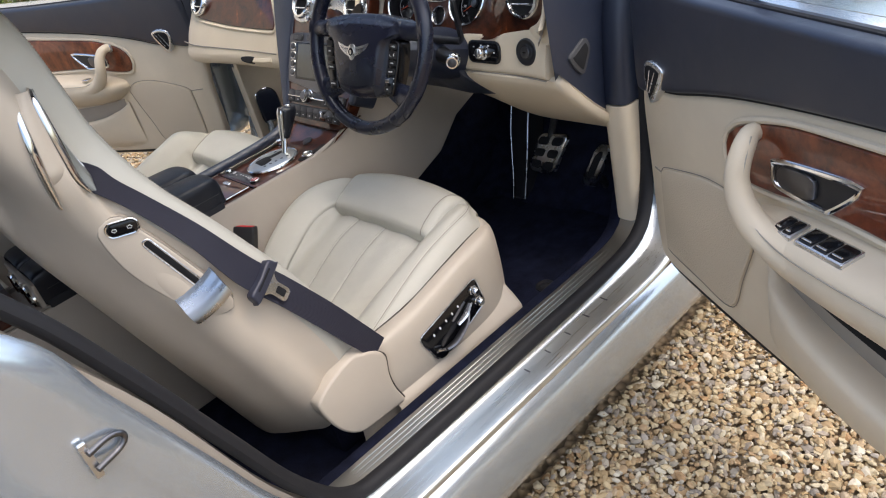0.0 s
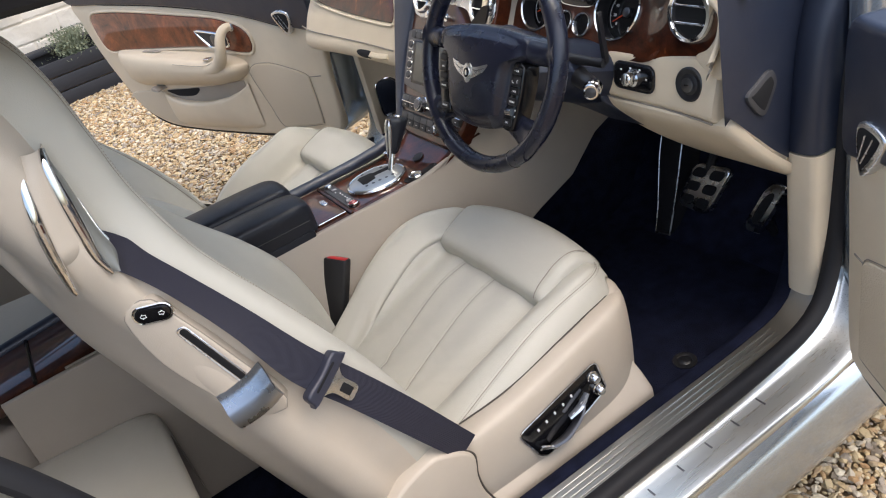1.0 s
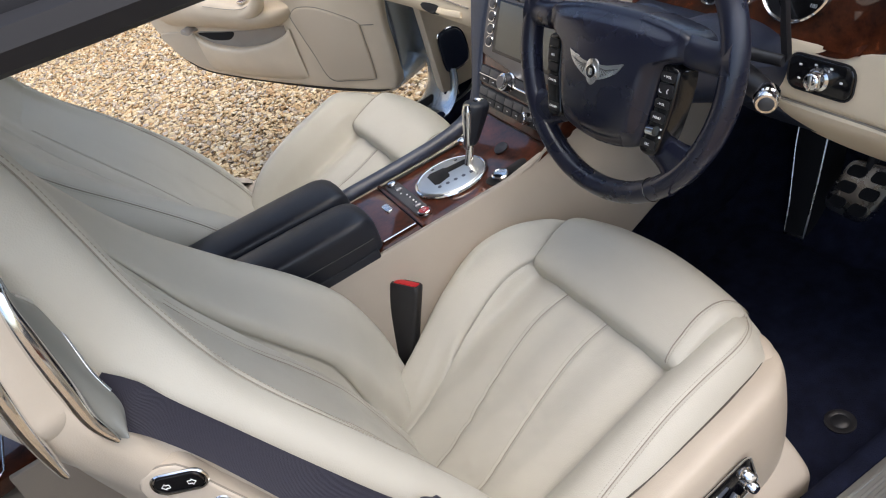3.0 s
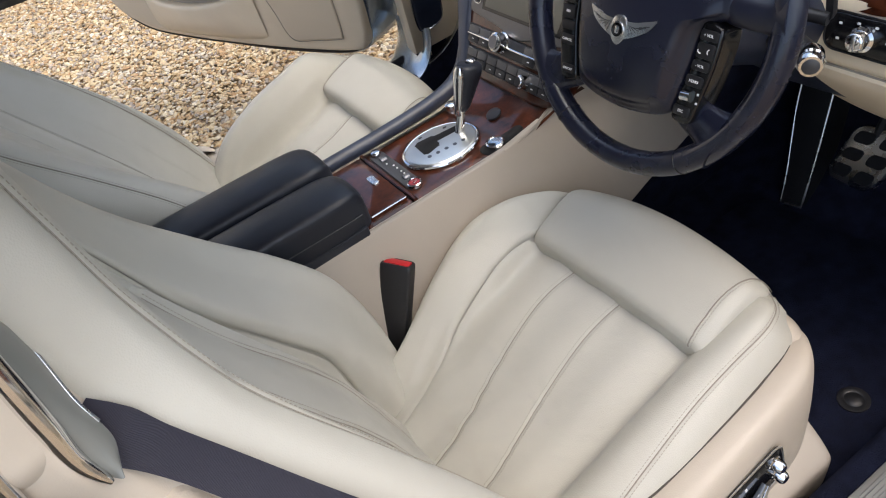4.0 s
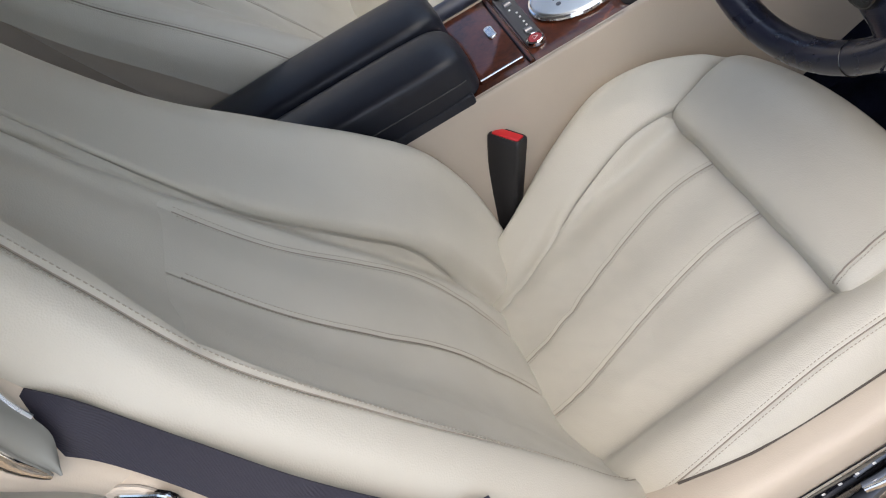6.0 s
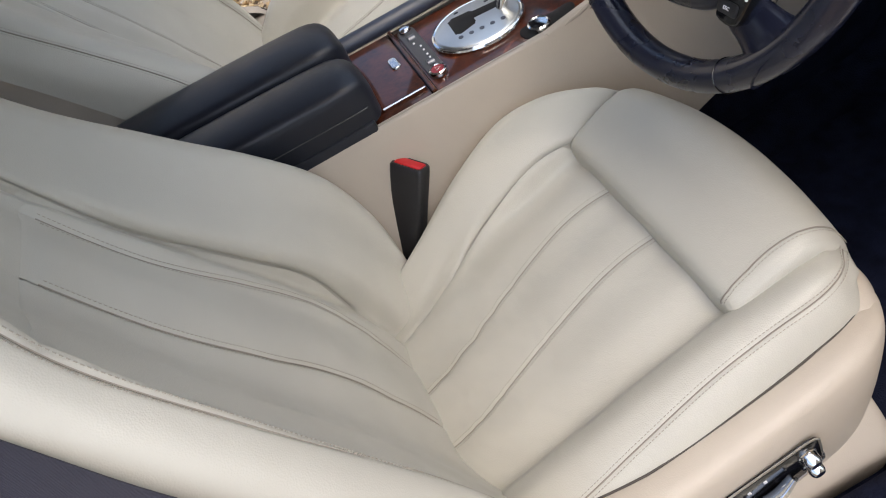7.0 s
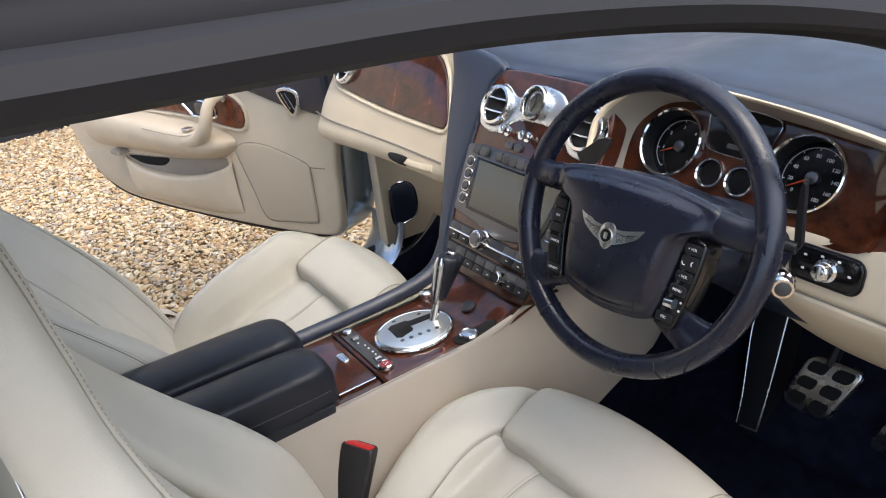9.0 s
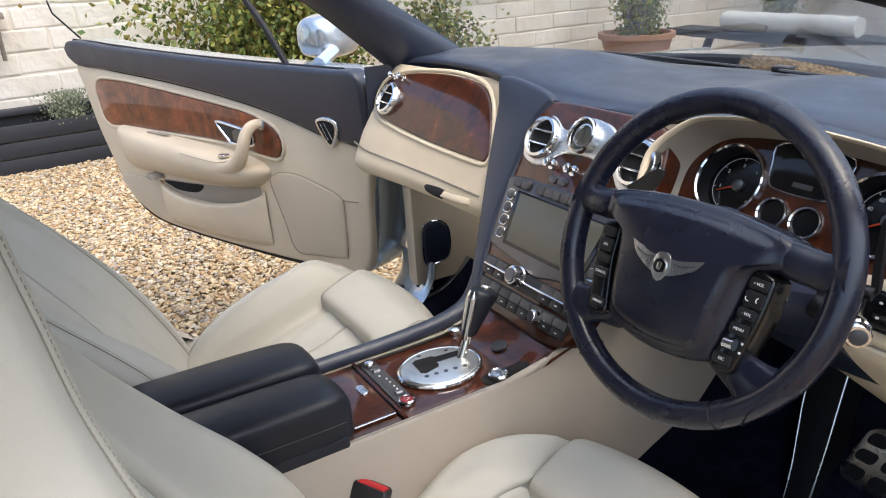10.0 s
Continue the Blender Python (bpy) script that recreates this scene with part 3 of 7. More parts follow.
hood = [[(-0.80, 1.22, 0.93), (-0.4, 1.36, 0.965), (0, 1.42, 0.975), (0.4, 1.36, 0.965), (0.80, 1.22, 0.93)], [(-0.84, 1.6, 0.92), (-0.4, 1.65, 0.965), (0, 1.7, 0.97), (0.4, 1.65, 0.965), (0.84, 1.6, 0.92)], [(-0.82, 2.3, 0.84), (-0.4, 2.4, 0.88), (0, 2.45, 0.89), (0.4, 2.4, 0.88), (0.82, 2.3, 0.84)], [(-0.70, 2.75, 0.68), (-0.4, 2.85, 0.70), (0, 2.9, 0.71), (0.4, 2.85, 0.70), (0.70, 2.75, 0.68)]]
shell("bonnet", hood, 24, 24, PAINT, 0.01, "silver-blue bonnet seen through the windscreen")
part("scuttle", tube([(-0.74, 1.15, 0.945), (-0.4, 1.31, 0.972), (0, 1.37, 0.985), (0.4, 1.31, 0.972), (0.74, 1.15, 0.945)], 0.02, 8, samples=30), PLASTIC, CAR)

# ---- front seats ----
SEAT_X = 0.388


def cush_z(y):
    return 0.517 + 0.32 * (y - 0.445)


def cushion_sections(s):
    """Control rows across the seat, x outwards from its middle, from the crease to the front edge."""
    rows = []
    for y, hi, ho, wi, wo, dip in (
        (0.03, 0.000, 0.020, 0.200, 0.235, 0.006),
        (0.12, 0.014, 0.030, 0.212, 0.245, 0.004),
        (0.20, 0.036, 0.034, 0.230, 0.250, 0.0),
        (0.29, 0.060, 0.036, 0.262, 0.252, 0.0),
        (0.38, 0.070, 0.036, 0.280, 0.250, 0.0),
        (0.45, 0.062, 0.032, 0.262, 0.245, 0.0),
        (0.51, 0.036, 0.026, 0.225, 0.236, 0.004),
        (0.540, 0.010, 0.016, 0.200, 0.228, 0.012),
        (0.560, -0.012, 0.000, 0.183, 0.220, 0.026),
        (0.582, -0.050, -0.030, 0.165, 0.208, 0.060),
        (0.595, -0.12, -0.10, 0.155, 0.196, 0.130),
        (0.60, -0.22, -0.22, 0.150, 0.180, 0.220),
    ):
        z = cush_z(min(y, 0.56))
        if s < 0:
            ho += 0.062 * smooth01((y - 0.10) / 0.15) * smooth01((0.56 - y) / 0.12)
        rows.append([
            (-wi + 0.030, y, z - 0.22), (-wi + 0.006, y, z - 0.12), (-wi, y, z + hi - 0.065), (-wi + 0.022, y, z + hi - 0.018), (-(wi + 0.152) / 2 - 0.008, y, z + hi),
            (-0.172, y, z + hi * 0.45), (-0.150, y, z - 0.004 - dip), (-0.10, y, z + 0.004 - dip), (-0.05, y, z - dip), (0, y, z + 0.005 - dip), (0.05, y, z - dip), (0.10, y, z + 0.004 - dip), (0.150, y, z - 0.003 - dip),
            (0.170, y, z + ho * 0.55), (0.198, y, z + ho), (wo - 0.018, y, z + ho - 0.008), (wo + 0.004, y, z + ho - 0.035), (wo + 0.014, y, z + ho - 0.085), (wo + 0.018, y, z - 0.13)])
    return rows


def seam_line(pts, off, parent, mat=None, name="seam_cord", r=0.0014):
    part(name, tube([tuple(p) for p in pts + off], r, 5), mat or PIPING, parent)


def beside(g, rows, c, d):
    """A line d metres to one side of column c of a dense grid."""
    out = []
    for i in rows:
        t = g[i, c + 1] - g[i, c - 1]
        out.append(g[i, c] + t / (np.linalg.norm(t) + 1e-9) * d)
    return np.array(out)


def stitches(pts, nrm, parent, pitch=0.0046, r=0.00048, lift=0.0001):
    """A row of short thread stitches along a line on a surface."""
    p = np.array(pts, float)
    d = np.r_[0, np.cumsum(np.linalg.norm(np.diff(p, axis=0), axis=1))]
    bm = bmesh.new()
    t = pitch / 2
    q = p + np.array(nrm) * lift
    while t + pitch * 0.55 < d[-1]:
        a = [np.interp(t, d, q[:, k]) for k in range(3)]
        b = [np.interp(t + pitch * 0.6, d, q[:, k]) for k in range(3)]
        tube([a, b], r, 4, bm=bm)
        t += pitch
    tagged(part("stitching", bm, STITCH, parent), kind="stuff")


def front_seat(s, label, LEAN=0.36):
    root = thing("front_seat", label, "car seat", (s * SEAT_X, 0.2, 0.25), "front seats")
    W = lambda g: (np.array(g) + (SEAT_X, 0, 0)) * (s, 1, 1) - (s * SEAT_X, 0.2, 0.25)

    def put(name, g, mat, lab="", sides="lrtb", edge=0.006, width=2):
        n = normals(g)
        if n[:, :, 2].mean() + n[:, :, 1].mean() * 0.5 < 0:
            n = -n
        part(name, grid_bm(W(padded(g, n, edge, width, sides))), mat, root, lab, 60)
        return n

    # cushion: three bands with a bolster on each side
    G = skin(cushion_sections(s), 340, 130)
    xs = G[40, :, 0]
    cut = [0] + [int(np.argmin(abs(xs - v))) for v in (-0.148, -0.050, 0.046, 0.160)] + [G.shape[1] - 1]
    ys = G[:, 170, 1]
    r1 = int(np.argmin(abs(ys - 0.452)))
    N = normals(G)
    if N[:, 170, 2].mean() < 0:
        N = -N
    # gathered folds of worn hide near the crease
    fold = np.zeros(G.shape[:2])
    for i in range(G.shape[0]):
        for j in range(cut[1], cut[4]):
            x, y = G[i, j, 0], G[i, j, 1]
            k = smooth01((0.36 - y) / 0.22) * smooth01((y - 0.09) / 0.05)
            a_, b_ = x * 0.75 + y * 0.66, y * 0.75 - x * 0.66
            w = noise.noise(V(a_ * 13, b_ * 44, 3.1 + s)) + 0.5 * noise.noise(V(a_ * 30 + 3, b_ * 95, 7 + s))
            near = math.exp(-((min(abs(x + 0.050), abs(x - 0.046)) - 0.014) / 0.022) ** 2)
            gather = noise.noise(V(x * 9, y * 62 + x * 14, 9.3 + s))
            fold[i, j] = 0.0026 * k * w - 0.0052 * near * max(0.0, gather) * smooth01((0.34 - y) / 0.10) * smooth01((y - 0.12) / 0.04)
    G = G + N * fold[:, :, None]
    c = int(np.argmin(abs(xs - 0.232)))
    part("cushion_foam", grid_bm(W(G[:, 12:c + 4] - N[:, 12:c + 4] * 0.0060)), SEAT, root, "", 60)
    put("inner_bolster", G[:, cut[0]:cut[1] + 1], SEAT, "", "r", 0.0045, 3)
    for a, b in zip(cut[1:3], cut[2:4]):
        put("cushion_band", G[:r1 + 3, a:b + 1], SEAT, "", "lr", 0.0020, 3)
    for b in cut[2:4]:
        rows_ = range(8, r1)
        for d in (-0.0052, 0.0052):
            stitches(W(beside(G, rows_, b, d)), N[8:r1, b] * (s, 1, 1), root)
        part("band_seam", tube(W(G[8:r1, b] - N[8:r1, b] * 0.0016), 0.0007, 5), PIPING, root)
    # stitched welt along the outer bolster
    put("outer_bolster", G[:, cut[3]:c + 1], SEAT, "", "lr", 0.0020, 3)
    put("bolster_wall", G[16:, c:], SEAT, "", "l", 0.0014, 2)
    rows_ = range(10, 112)
    for d in (-0.0045, 0.0045):
        stitches(W(beside(G, rows_, c, d)), N[10:112, c] * (s, 1, 1), root)
    part("bolster_seam", tube(W(G[6:112, c] - N[6:112, c] * 0.0015), 0.0009, 5), PIPING, root)

    # sliding thigh pad in front of the bands
    prof = [(0.4475, -0.030), (0.4455, 0.004), (0.4470, 0.014), (0.4550, 0.0225), (0.480, 0.0310), (0.525, 0.037), (0.562, 0.032), (0.592, 0.012), (0.612, -0.025), (0.618, -0.07), (0.60, -0.12)]
    rows = []
    for x, k, sh in ((-0.164, -0.12, 0.010), (-0.168, -0.045, 0.004), (-0.165, -0.010, 0.002), (-0.152, 0.0, 0.0), (-0.08, 0.006, 0), (0, 0.008, 0), (0.08, 0.007, 0), (0.150, 0.003, 0.0), (0.168, -0.003, 0.001), (0.1765, -0.012, 0.002), (0.178, -0.045, 0.004), (0.172, -0.12, 0.010)):
        rows.append([(x, y - sh * (2 * smooth01((y - 0.44) / 0.1) - 1) - (0.03 if x < 0 else 0.016) * (x / 0.17) ** 2 * smooth01((y - 0.47) / 0.12), cush_z(0.5) + h + k * (1 if h > -0.05 else 0.3) + 0.32 * (min(y, 0.56) - 0.5) * 0.6) for y, h in prof])
    P = skin(rows, 90, 100)
    n = put("thigh_pad", P, SEAT, "padded front edge of the seat", "")
    ends = [int(np.argmin(abs(P[:, 36, 0] - v))) for v in (0.158, -0.150)]
    for k in ends[:1] if s > 0 else ends:
        part("pad_seam", tube(W(P[k, 10:78] + n[k, 10:78] * 0.0002), 0.0011, 6), PIPING, root)
        for d in (-0.0045, 0.0045):
            q = P[k, 10:76] + np.array((d, 0, 0))
            stitches(W(q), n[k, 10:76] * (s, 1, 1), root)

    # side valance with the switch panel, front to hinge cover
    rows = []
    for y, x, top in ((0.095, 0.289, 0.470), (0.15, 0.291, 0.460), (0.30, 0.293, 0.474), (0.42, 0.291, 0.500), (0.50, 0.284, 0.512), (0.545, 0.268, 0.510), (0.580, 0.238, 0.496), (0.600, 0.19, 0.475), (0.61, 0.12, 0.46)):
        rows.append([(x - 0.085, y - 0.034, top - 0.020), (x - 0.055, y - 0.022, top - 0.002), (x - 0.032, y - 0.010, top + 0.008), (x - 0.014, y, top + 0.010), (x - 0.006, y, top + 0.008), (x + 0.002, y, top - 0.02), (x + 0.004, y, top - 0.09), (x - 0.001, y, 0.335), (x - 0.012, y, 0.262)])
    g = skin(rows, 30, 60)
    put("side_valance", g[:58], SEAT_FLAT, "smooth leather-look seat side", "t")
    # dark joint where the cushion meets the valance
    bolster = BVHTree.FromBMesh(grid_bm(G[:, c:]))
    joint = []
    for v in skin(rows, 90, 120):
        peak = int(np.argmax(v[:, 2]))
        for j in range(peak + 6, 0, -1):
            hit = bolster.ray_cast(V(v[j, 0], v[j, 1], 0.9), V(0, 0, -1))[0]
            if hit and hit.z > v[j, 2]:
                joint.append(v[j] + (0.001, 0, 0.0014))
                break
    if len(joint) > 12:
        joint = np.array(joint)
        for k in range(6):
            joint[1:-1] = (joint[:-2] + joint[1:-1] * 2 + joint[2:]) / 4
        part("valance_joint", tube(W(joint), 0.0016, 6), SEAM_DARK, root)
    part("corner_roll", tube(W(np.array([(0.130, 0.575, 0.482), (0.180, 0.572, 0.490), (0.215, 0.558, 0.492), (0.238, 0.535, 0.488)])), [0.020, 0.027, 0.028, 0.020], 14, samples=24), SEAT_FLAT, root)
    # hinge cover at the rear corner
    def side3(u, v, w):
        p = W([(0.297 + w, u, v)])[0]
        return V(*p)
    poly = smooth_poly([(0.113, 0.503), (0.140, 0.494), (0.170, 0.476), (0.184, 0.452), (0.179, 0.410), (0.183, 0.371), (0.194, 0.336), (0.187, 0.331), (0.134, 0.333), (0.080, 0.340), (0.042, 0.379), (0.020, 0.445), (0.027, 0.468), (0.065, 0.490)], 70)
    part("hinge_cover", prism(poly, side3, 0.010, -0.030, 0.006, steps=4), SEAT_FLAT, root, "moulded seat hinge cover")
    part("hinge_joint", tube([side3(u, v, 0.002) for u, v in ((0.172, 0.474), (0.186, 0.452), (0.181, 0.410), (0.185, 0.371), (0.197, 0.334))], 0.0022, 6, samples=30), SEAM_DARK, root)
    rows = [[(0.262, y, 0.376), (0.282, y, 0.350), (0.300, y, 0.328), (0.305, y, 0.318), (0.305, y, 0.300), (0.300, y, 0.25)] for y in (0.178, 0.25, 0.40, 0.50, 0.553)] + [[(0.255, 0.561, 0.366), (0.274, 0.565, 0.342), (0.290, 0.567, 0.320), (0.294, 0.567, 0.311), (0.294, 0.567, 0.295), (0.29, 0.565, 0.25)]]
    put("rail_cover", skin(rows, 24, 30), SEAT_FLAT, "cream skirt over the seat rail", "")
    PANEL = np.array([(0.088, 0.026), (0.083, -0.032), (0.076, -0.038), (-0.02, -0.047), (-0.062, -0.051), (-0.074, -0.046), (-0.082, -0.034), (-0.091, 0.034), (-0.088, 0.040), (-0.08, 0.042), (0.078, 0.035), (0.085, 0.032)])
    sp = lambda u, v, w: side3(0.37 + u * 0.962 - v * 0.27, 0.412 + u * 0.27 + v * 0.962, w)
    panel = part("switch_panel", prism(PANEL, sp, 0.004, 0.0, 0.0025), GLOSSBLACK, root, "black electric seat switch panel")
    part("switch_surround", tube([sp(u, v, 0.003) for u, v in inset(PANEL, -0.001)], 0.0012, 5, True), SATIN, root)
    for u, v in ((0.070, 0.014), (0.068, -0.018)):
        kn = lathe([(0, 0.016), (0.006, 0.016), (0.0085, 0.013), (0.0095, 0.004), (0.011, 0.003), (0.011, 0)], n=18)
        part("memory_knob", mapped(kn, lambda x, y, z: sp(u + x, v + y, z + 0.003)), CHROME, panel)
    part("seat_lever", tube([sp(-0.005, -0.008, 0.012), sp(0.022, -0.004, 0.015), sp(0.044, 0.004, 0.012)], [0.006, 0.008, 0.006], 8, samples=10, flat=0.6), CHROME, panel)
    part("seat_lever", tube([sp(-0.058, -0.030, 0.010), sp(-0.03, -0.032, 0.016), sp(0.01, -0.024, 0.014), sp(0.03, -0.012, 0.010)], [0.006, 0.009, 0.008, 0.005], 8, samples=14, flat=0.6), DARKCHROME, panel)
    part("seat_lever", tube([sp(-0.076, -0.012, 0.010), sp(-0.055, -0.034, 0.013), sp(-0.03, -0.040, 0.012)], 0.0045, 8), CHROME, panel)
    for k in range(5):
        part("switch_mark", prism(rounded(0.004, 0.007, 0.001, 3) + (-0.06 + 0.020 * k, 0.018), sp, 0.0046, 0.0035, 0.0003), WHITE, panel)
    # base: rails and dark underside
    bm = box(-0.23, 0.23, 0.06, 0.52, 0.0, 0.10, 0.01)
    part("seat_base", mapped(bm, lambda x, y, z: V(*W([(x, y, z + 0.248)])[0])), CARPET, root, "dark carpeted seat frame on floor rails")

    # backrest
    def back(x, d, h):
        c = 1 / math.sqrt(1 + LEAN**2)
        return (x, 0.113 - LEAN * c * h + d * c, 0.41 + c * h + d * LEAN * c)
    front, rear, fk = [], [], []
    #      h     insert half-width  bolster height in/out  half-width  insert depth
    table = ((-0.06, 0.120, 0.05, 0.05, 0.225, 0.225, -0.01), (0.02, 0.135, 0.075, 0.065, 0.255, 0.262, 0.0), (0.10, 0.140, 0.092, 0.078, 0.278, 0.285, 0.004), (0.20, 0.138, 0.095, 0.082, 0.277, 0.285, 0.006), (0.30, 0.130, 0.074, 0.074, 0.263, 0.277, 0.002),
             (0.42, 0.116, 0.034, 0.056, 0.249, 0.256, -0.008), (0.54, 0.100, 0.006, 0.036, 0.222, 0.222, -0.014), (0.64, 0.086, -0.004, 0.038, 0.206, 0.186, -0.014), (0.72, 0.080, -0.006, 0.053, 0.198, 0.178, -0.010), (0.79, 0.076, -0.004, 0.066, 0.190, 0.174, -0.002), (0.85, 0.072, -0.002, 0.066, 0.176, 0.170, 0.004), (0.89, 0.066, -0.02, 0.042, 0.155, 0.155, -0.01), (0.908, 0.06, -0.05, -0.01, 0.12, 0.13, -0.045))
    for h, wi, bi, bo, hi, ho, dp in table:
        wn = wi - 0.030 * smooth01(h / 0.35)
        front.append([back(x, d, h) for x, d in (
            (-hi + 0.004, min(bi, 0.05) - 0.085), (-hi, bi - 0.045), (-hi + 0.016, bi - 0.010), (-hi + 0.045, bi), (-(wn + hi) / 2 + 0.004, bi * 0.78 + dp * 0.22), (-wn - 0.009, dp + max(0, bi - dp) * 0.40), (-wn, dp - 0.004), (-wn * 0.76, dp + 0.005), (-wn * 0.50, dp + 0.001),
            (0, dp + 0.005), (wi * 0.44, dp + 0.002), (wi * 0.72, dp + 0.10 * max(0, bo - dp)), (wi, dp + 0.30 * max(0, bo - dp)), (wi + 0.016, dp + max(0, bo - dp) * 0.42), ((wi + ho) / 2 - 0.006, bo * 0.74 + dp * 0.26), (ho - 0.050, bo), (ho - 0.016, bo - 0.010), (ho, bo - 0.040), (ho + 0.003, bo - 0.060))])
        rb = 0.044 * smooth01((h - 0.53) / 0.13) * smooth01((0.93 - h) / 0.14)
        t = 0.16 - 0.03 * smooth01((h - 0.5) / 0.3)
        rear.append([back(x, d, h) for x, d in ((ho + 0.003, bo - 0.060), (ho + rb - 0.003, min(bo - 0.078, -0.020)), (ho + rb + 0.003, -0.052 + min(0, bo)), (ho + rb - 0.010, -0.084 + min(0, bo)), (ho - 0.045 + rb * 0.6, -0.108 + min(0, bo)), (ho - 0.100, -t + 0.018), (ho * 0.35, -t - 0.002), (0, -t - 0.006), (-hi * 0.35, -t - 0.002), (-hi + 0.09, -t + 0.018), (-hi + 0.035, -0.10), (-hi + 0.006, min(bi, 0.05) - 0.085))])
    F = skin(front, 320, 130)
    NF = normals(F)
    if NF[60, 160, 1] < 0:
        NF = -NF
    R = skin(rear, 90, 130)
    # columns follow the control points
    sec = crv(front[5], 320)
    cols = [int(np.argmin(np.linalg.norm(sec - np.array(front[5][k]), axis=1))) for k in (6, 8, 10, 15)]
    top = int(np.argmin(abs(F[:, 160, 2] - 0.912)))
    bot = int(np.argmin(abs(F[:, 160, 2] - 0.405)))
    for i in range(F.shape[0]):
        for j in range(cols[0], cols[3]):
            x, z = F[i, j, 0], F[i, j, 2]
            k = smooth01((z - 0.40) / 0.08) * smooth01((0.82 - z) / 0.25)
            F[i, j] += NF[i, j] * 0.0016 * k * noise.noise(V(x * 20 + 5, z * 24 - x * 16, 1.7 + s))
    part("back_foam", grid_bm(W(F[:, 12:-12] - NF[:, 12:-12] * 0.0050)), SEAT, root, "", 60)
    put("back_inner_bolster", F[:, :cols[0] + 1], SEAT, "", "r", 0.007, 4)
    for a, b in zip(cols[:2], cols[1:3]):
        put("back_band", F[:top + 1, a:b + 1], SEAT, "", "lrb", 0.0022, 4)
    put("back_band", F[:top + 1, cols[2]:cols[3] + 1], SEAT, "", "lrb", 0.0030, 4)
    put("back_shoulder_panel", F[top:, cols[0]:cols[3] + 1], SEAT, "", "lrt", 0.0022, 4)
    put("back_outer_bolster", F[:, cols[3]:], SEAT, "", "l", 0.0030, 4)
    for c, lo, hi_ in ((cols[1], bot + 2, top - 1), (cols[2], bot + 2, top - 1), (cols[3], bot, 120)):
        run = range(lo, hi_)
        part("back_seam", tube(W(np.array([F[i, c] - NF[i, c] * 0.0020 for i in run])), 0.0008, 5), PIPING, root)
        for d in (-0.0045, 0.0045):
            stitches(W(beside(F, run, c, d)), np.array([NF[i, c] for i in run]) * (s, 1, 1), root)
    ic = int(np.argmin(np.linalg.norm(sec - np.array(front[5][2]), axis=1)))
    part("back_seam", tube(W(F[bot:116, ic] + NF[bot:116, ic] * 0.0003), 0.0010, 5), PIPING, root)
    for d in (-0.004, 0.004):
        stitches(W(beside(F, range(bot, 116), ic, d)), NF[bot:116, ic] * (s, 1, 1), root)
    part("back_shell", grid_bm(W(R)), SEAT_FLAT, root, "smooth leather-covered seat back shell", 60)

    # belt guide, release rocker and slot on the outer rear corner
    rel = (LEAN - 0.36)
    fit_back = lambda p: V(*W([(p[0] - SEAT_X, p[1] - rel * (p[2] - 0.41), p[2])])[0])
    A = crv([(0.588, -0.136, 1.126), (0.599, -0.140, 1.110), (0.606, -0.142, 1.076), (0.611, -0.143, 1.034), (0.615, -0.143, 1.000), (0.619, -0.136, 0.974)], 40)
    B = crv([(0.590, -0.160, 1.128), (0.603, -0.167, 1.110), (0.615, -0.174, 1.073), (0.619, -0.179, 1.027), (0.619, -0.181, 0.980), (0.620, -0.180, 0.970)], 40)
    C = crv([(0.560, -0.130, 1.112), (0.562, -0.132, 1.085), (0.568, -0.130, 1.055), (0.590, -0.127, 1.022), (0.602, -0.122, 0.992), (0.619, -0.130, 0.974)], 40)
    C = np.array([a + (c - a) * smooth01(k / 9) for k, (a, c) in enumerate(zip(A, C))])
    part("guide_trim", tube([fit_back(p) for p in A], [0.002 + 0.0058 * math.sin(math.pi * k / 39) ** 0.6 for k in range(40)], 10), CHROME, root, "curved chrome belt guide trim")
    part("guide_trim", tube([fit_back(p) for p in B], [0.002 + 0.0050 * math.sin(math.pi * k / 39) ** 0.6 for k in range(40)], 10), CHROME, root, "curved chrome belt guide trim")
    part("guide_trim", tube([fit_back(p) for p in C[4:30]], 0.0022, 8), SATIN, root)
    taper = np.array([[0.036 * smooth01((k - 27) / 12), 0, 0] for k in range(40)])
    loop = np.array([[fit_back(q) for q in (a + (-0.035, 0.0, 0), a + (-0.012, 0.003, 0), a + (0.001, -0.003, 0), (a + b) / 2 + (0.006, 0, 0), b + (0.001, 0.003, 0), b + (-0.016, -0.006, 0), b + (-0.05, -0.006, 0))] for a, b in zip(A - taper, B - taper)])
    part("guide_loop", grid_bm(skin([[tuple(q) for q in r] for r in loop[::3]], 40, 40)), SEAT_FLAT, root, "raised leather belt loop", 60)
    well = np.array([[fit_back(q) for q in (a + (-0.002, 0.002, 0), a * 0.6 + c * 0.4 + (0.003, 0.004, 0), a * 0.3 + c * 0.7 + (0.003, 0.004, 0), c + (0.001, 0.001, 0))] for a, c in zip(A, C)])
    part("guide_throat", grid_bm(skin([[tuple(q) for q in r] for r in well[::3]], 16, 40)), THROAT, root, "smooth grey belt guide opening", 60)
    E1 = Vector((0.237, 0.374, -0.899)).normalized()
    E3 = Vector((0.888, -0.430, 0.056)).normalized()
    E2 = E3.cross(E1).normalized()
    E2 = -E2 if E2.y < 0 else E2
    side = lambda u, v, w: fit_back(V(0.6445, -0.071, 0.821) + E1 * (u + 0.006) + E2 * (v - 0.009) + E3 * w)
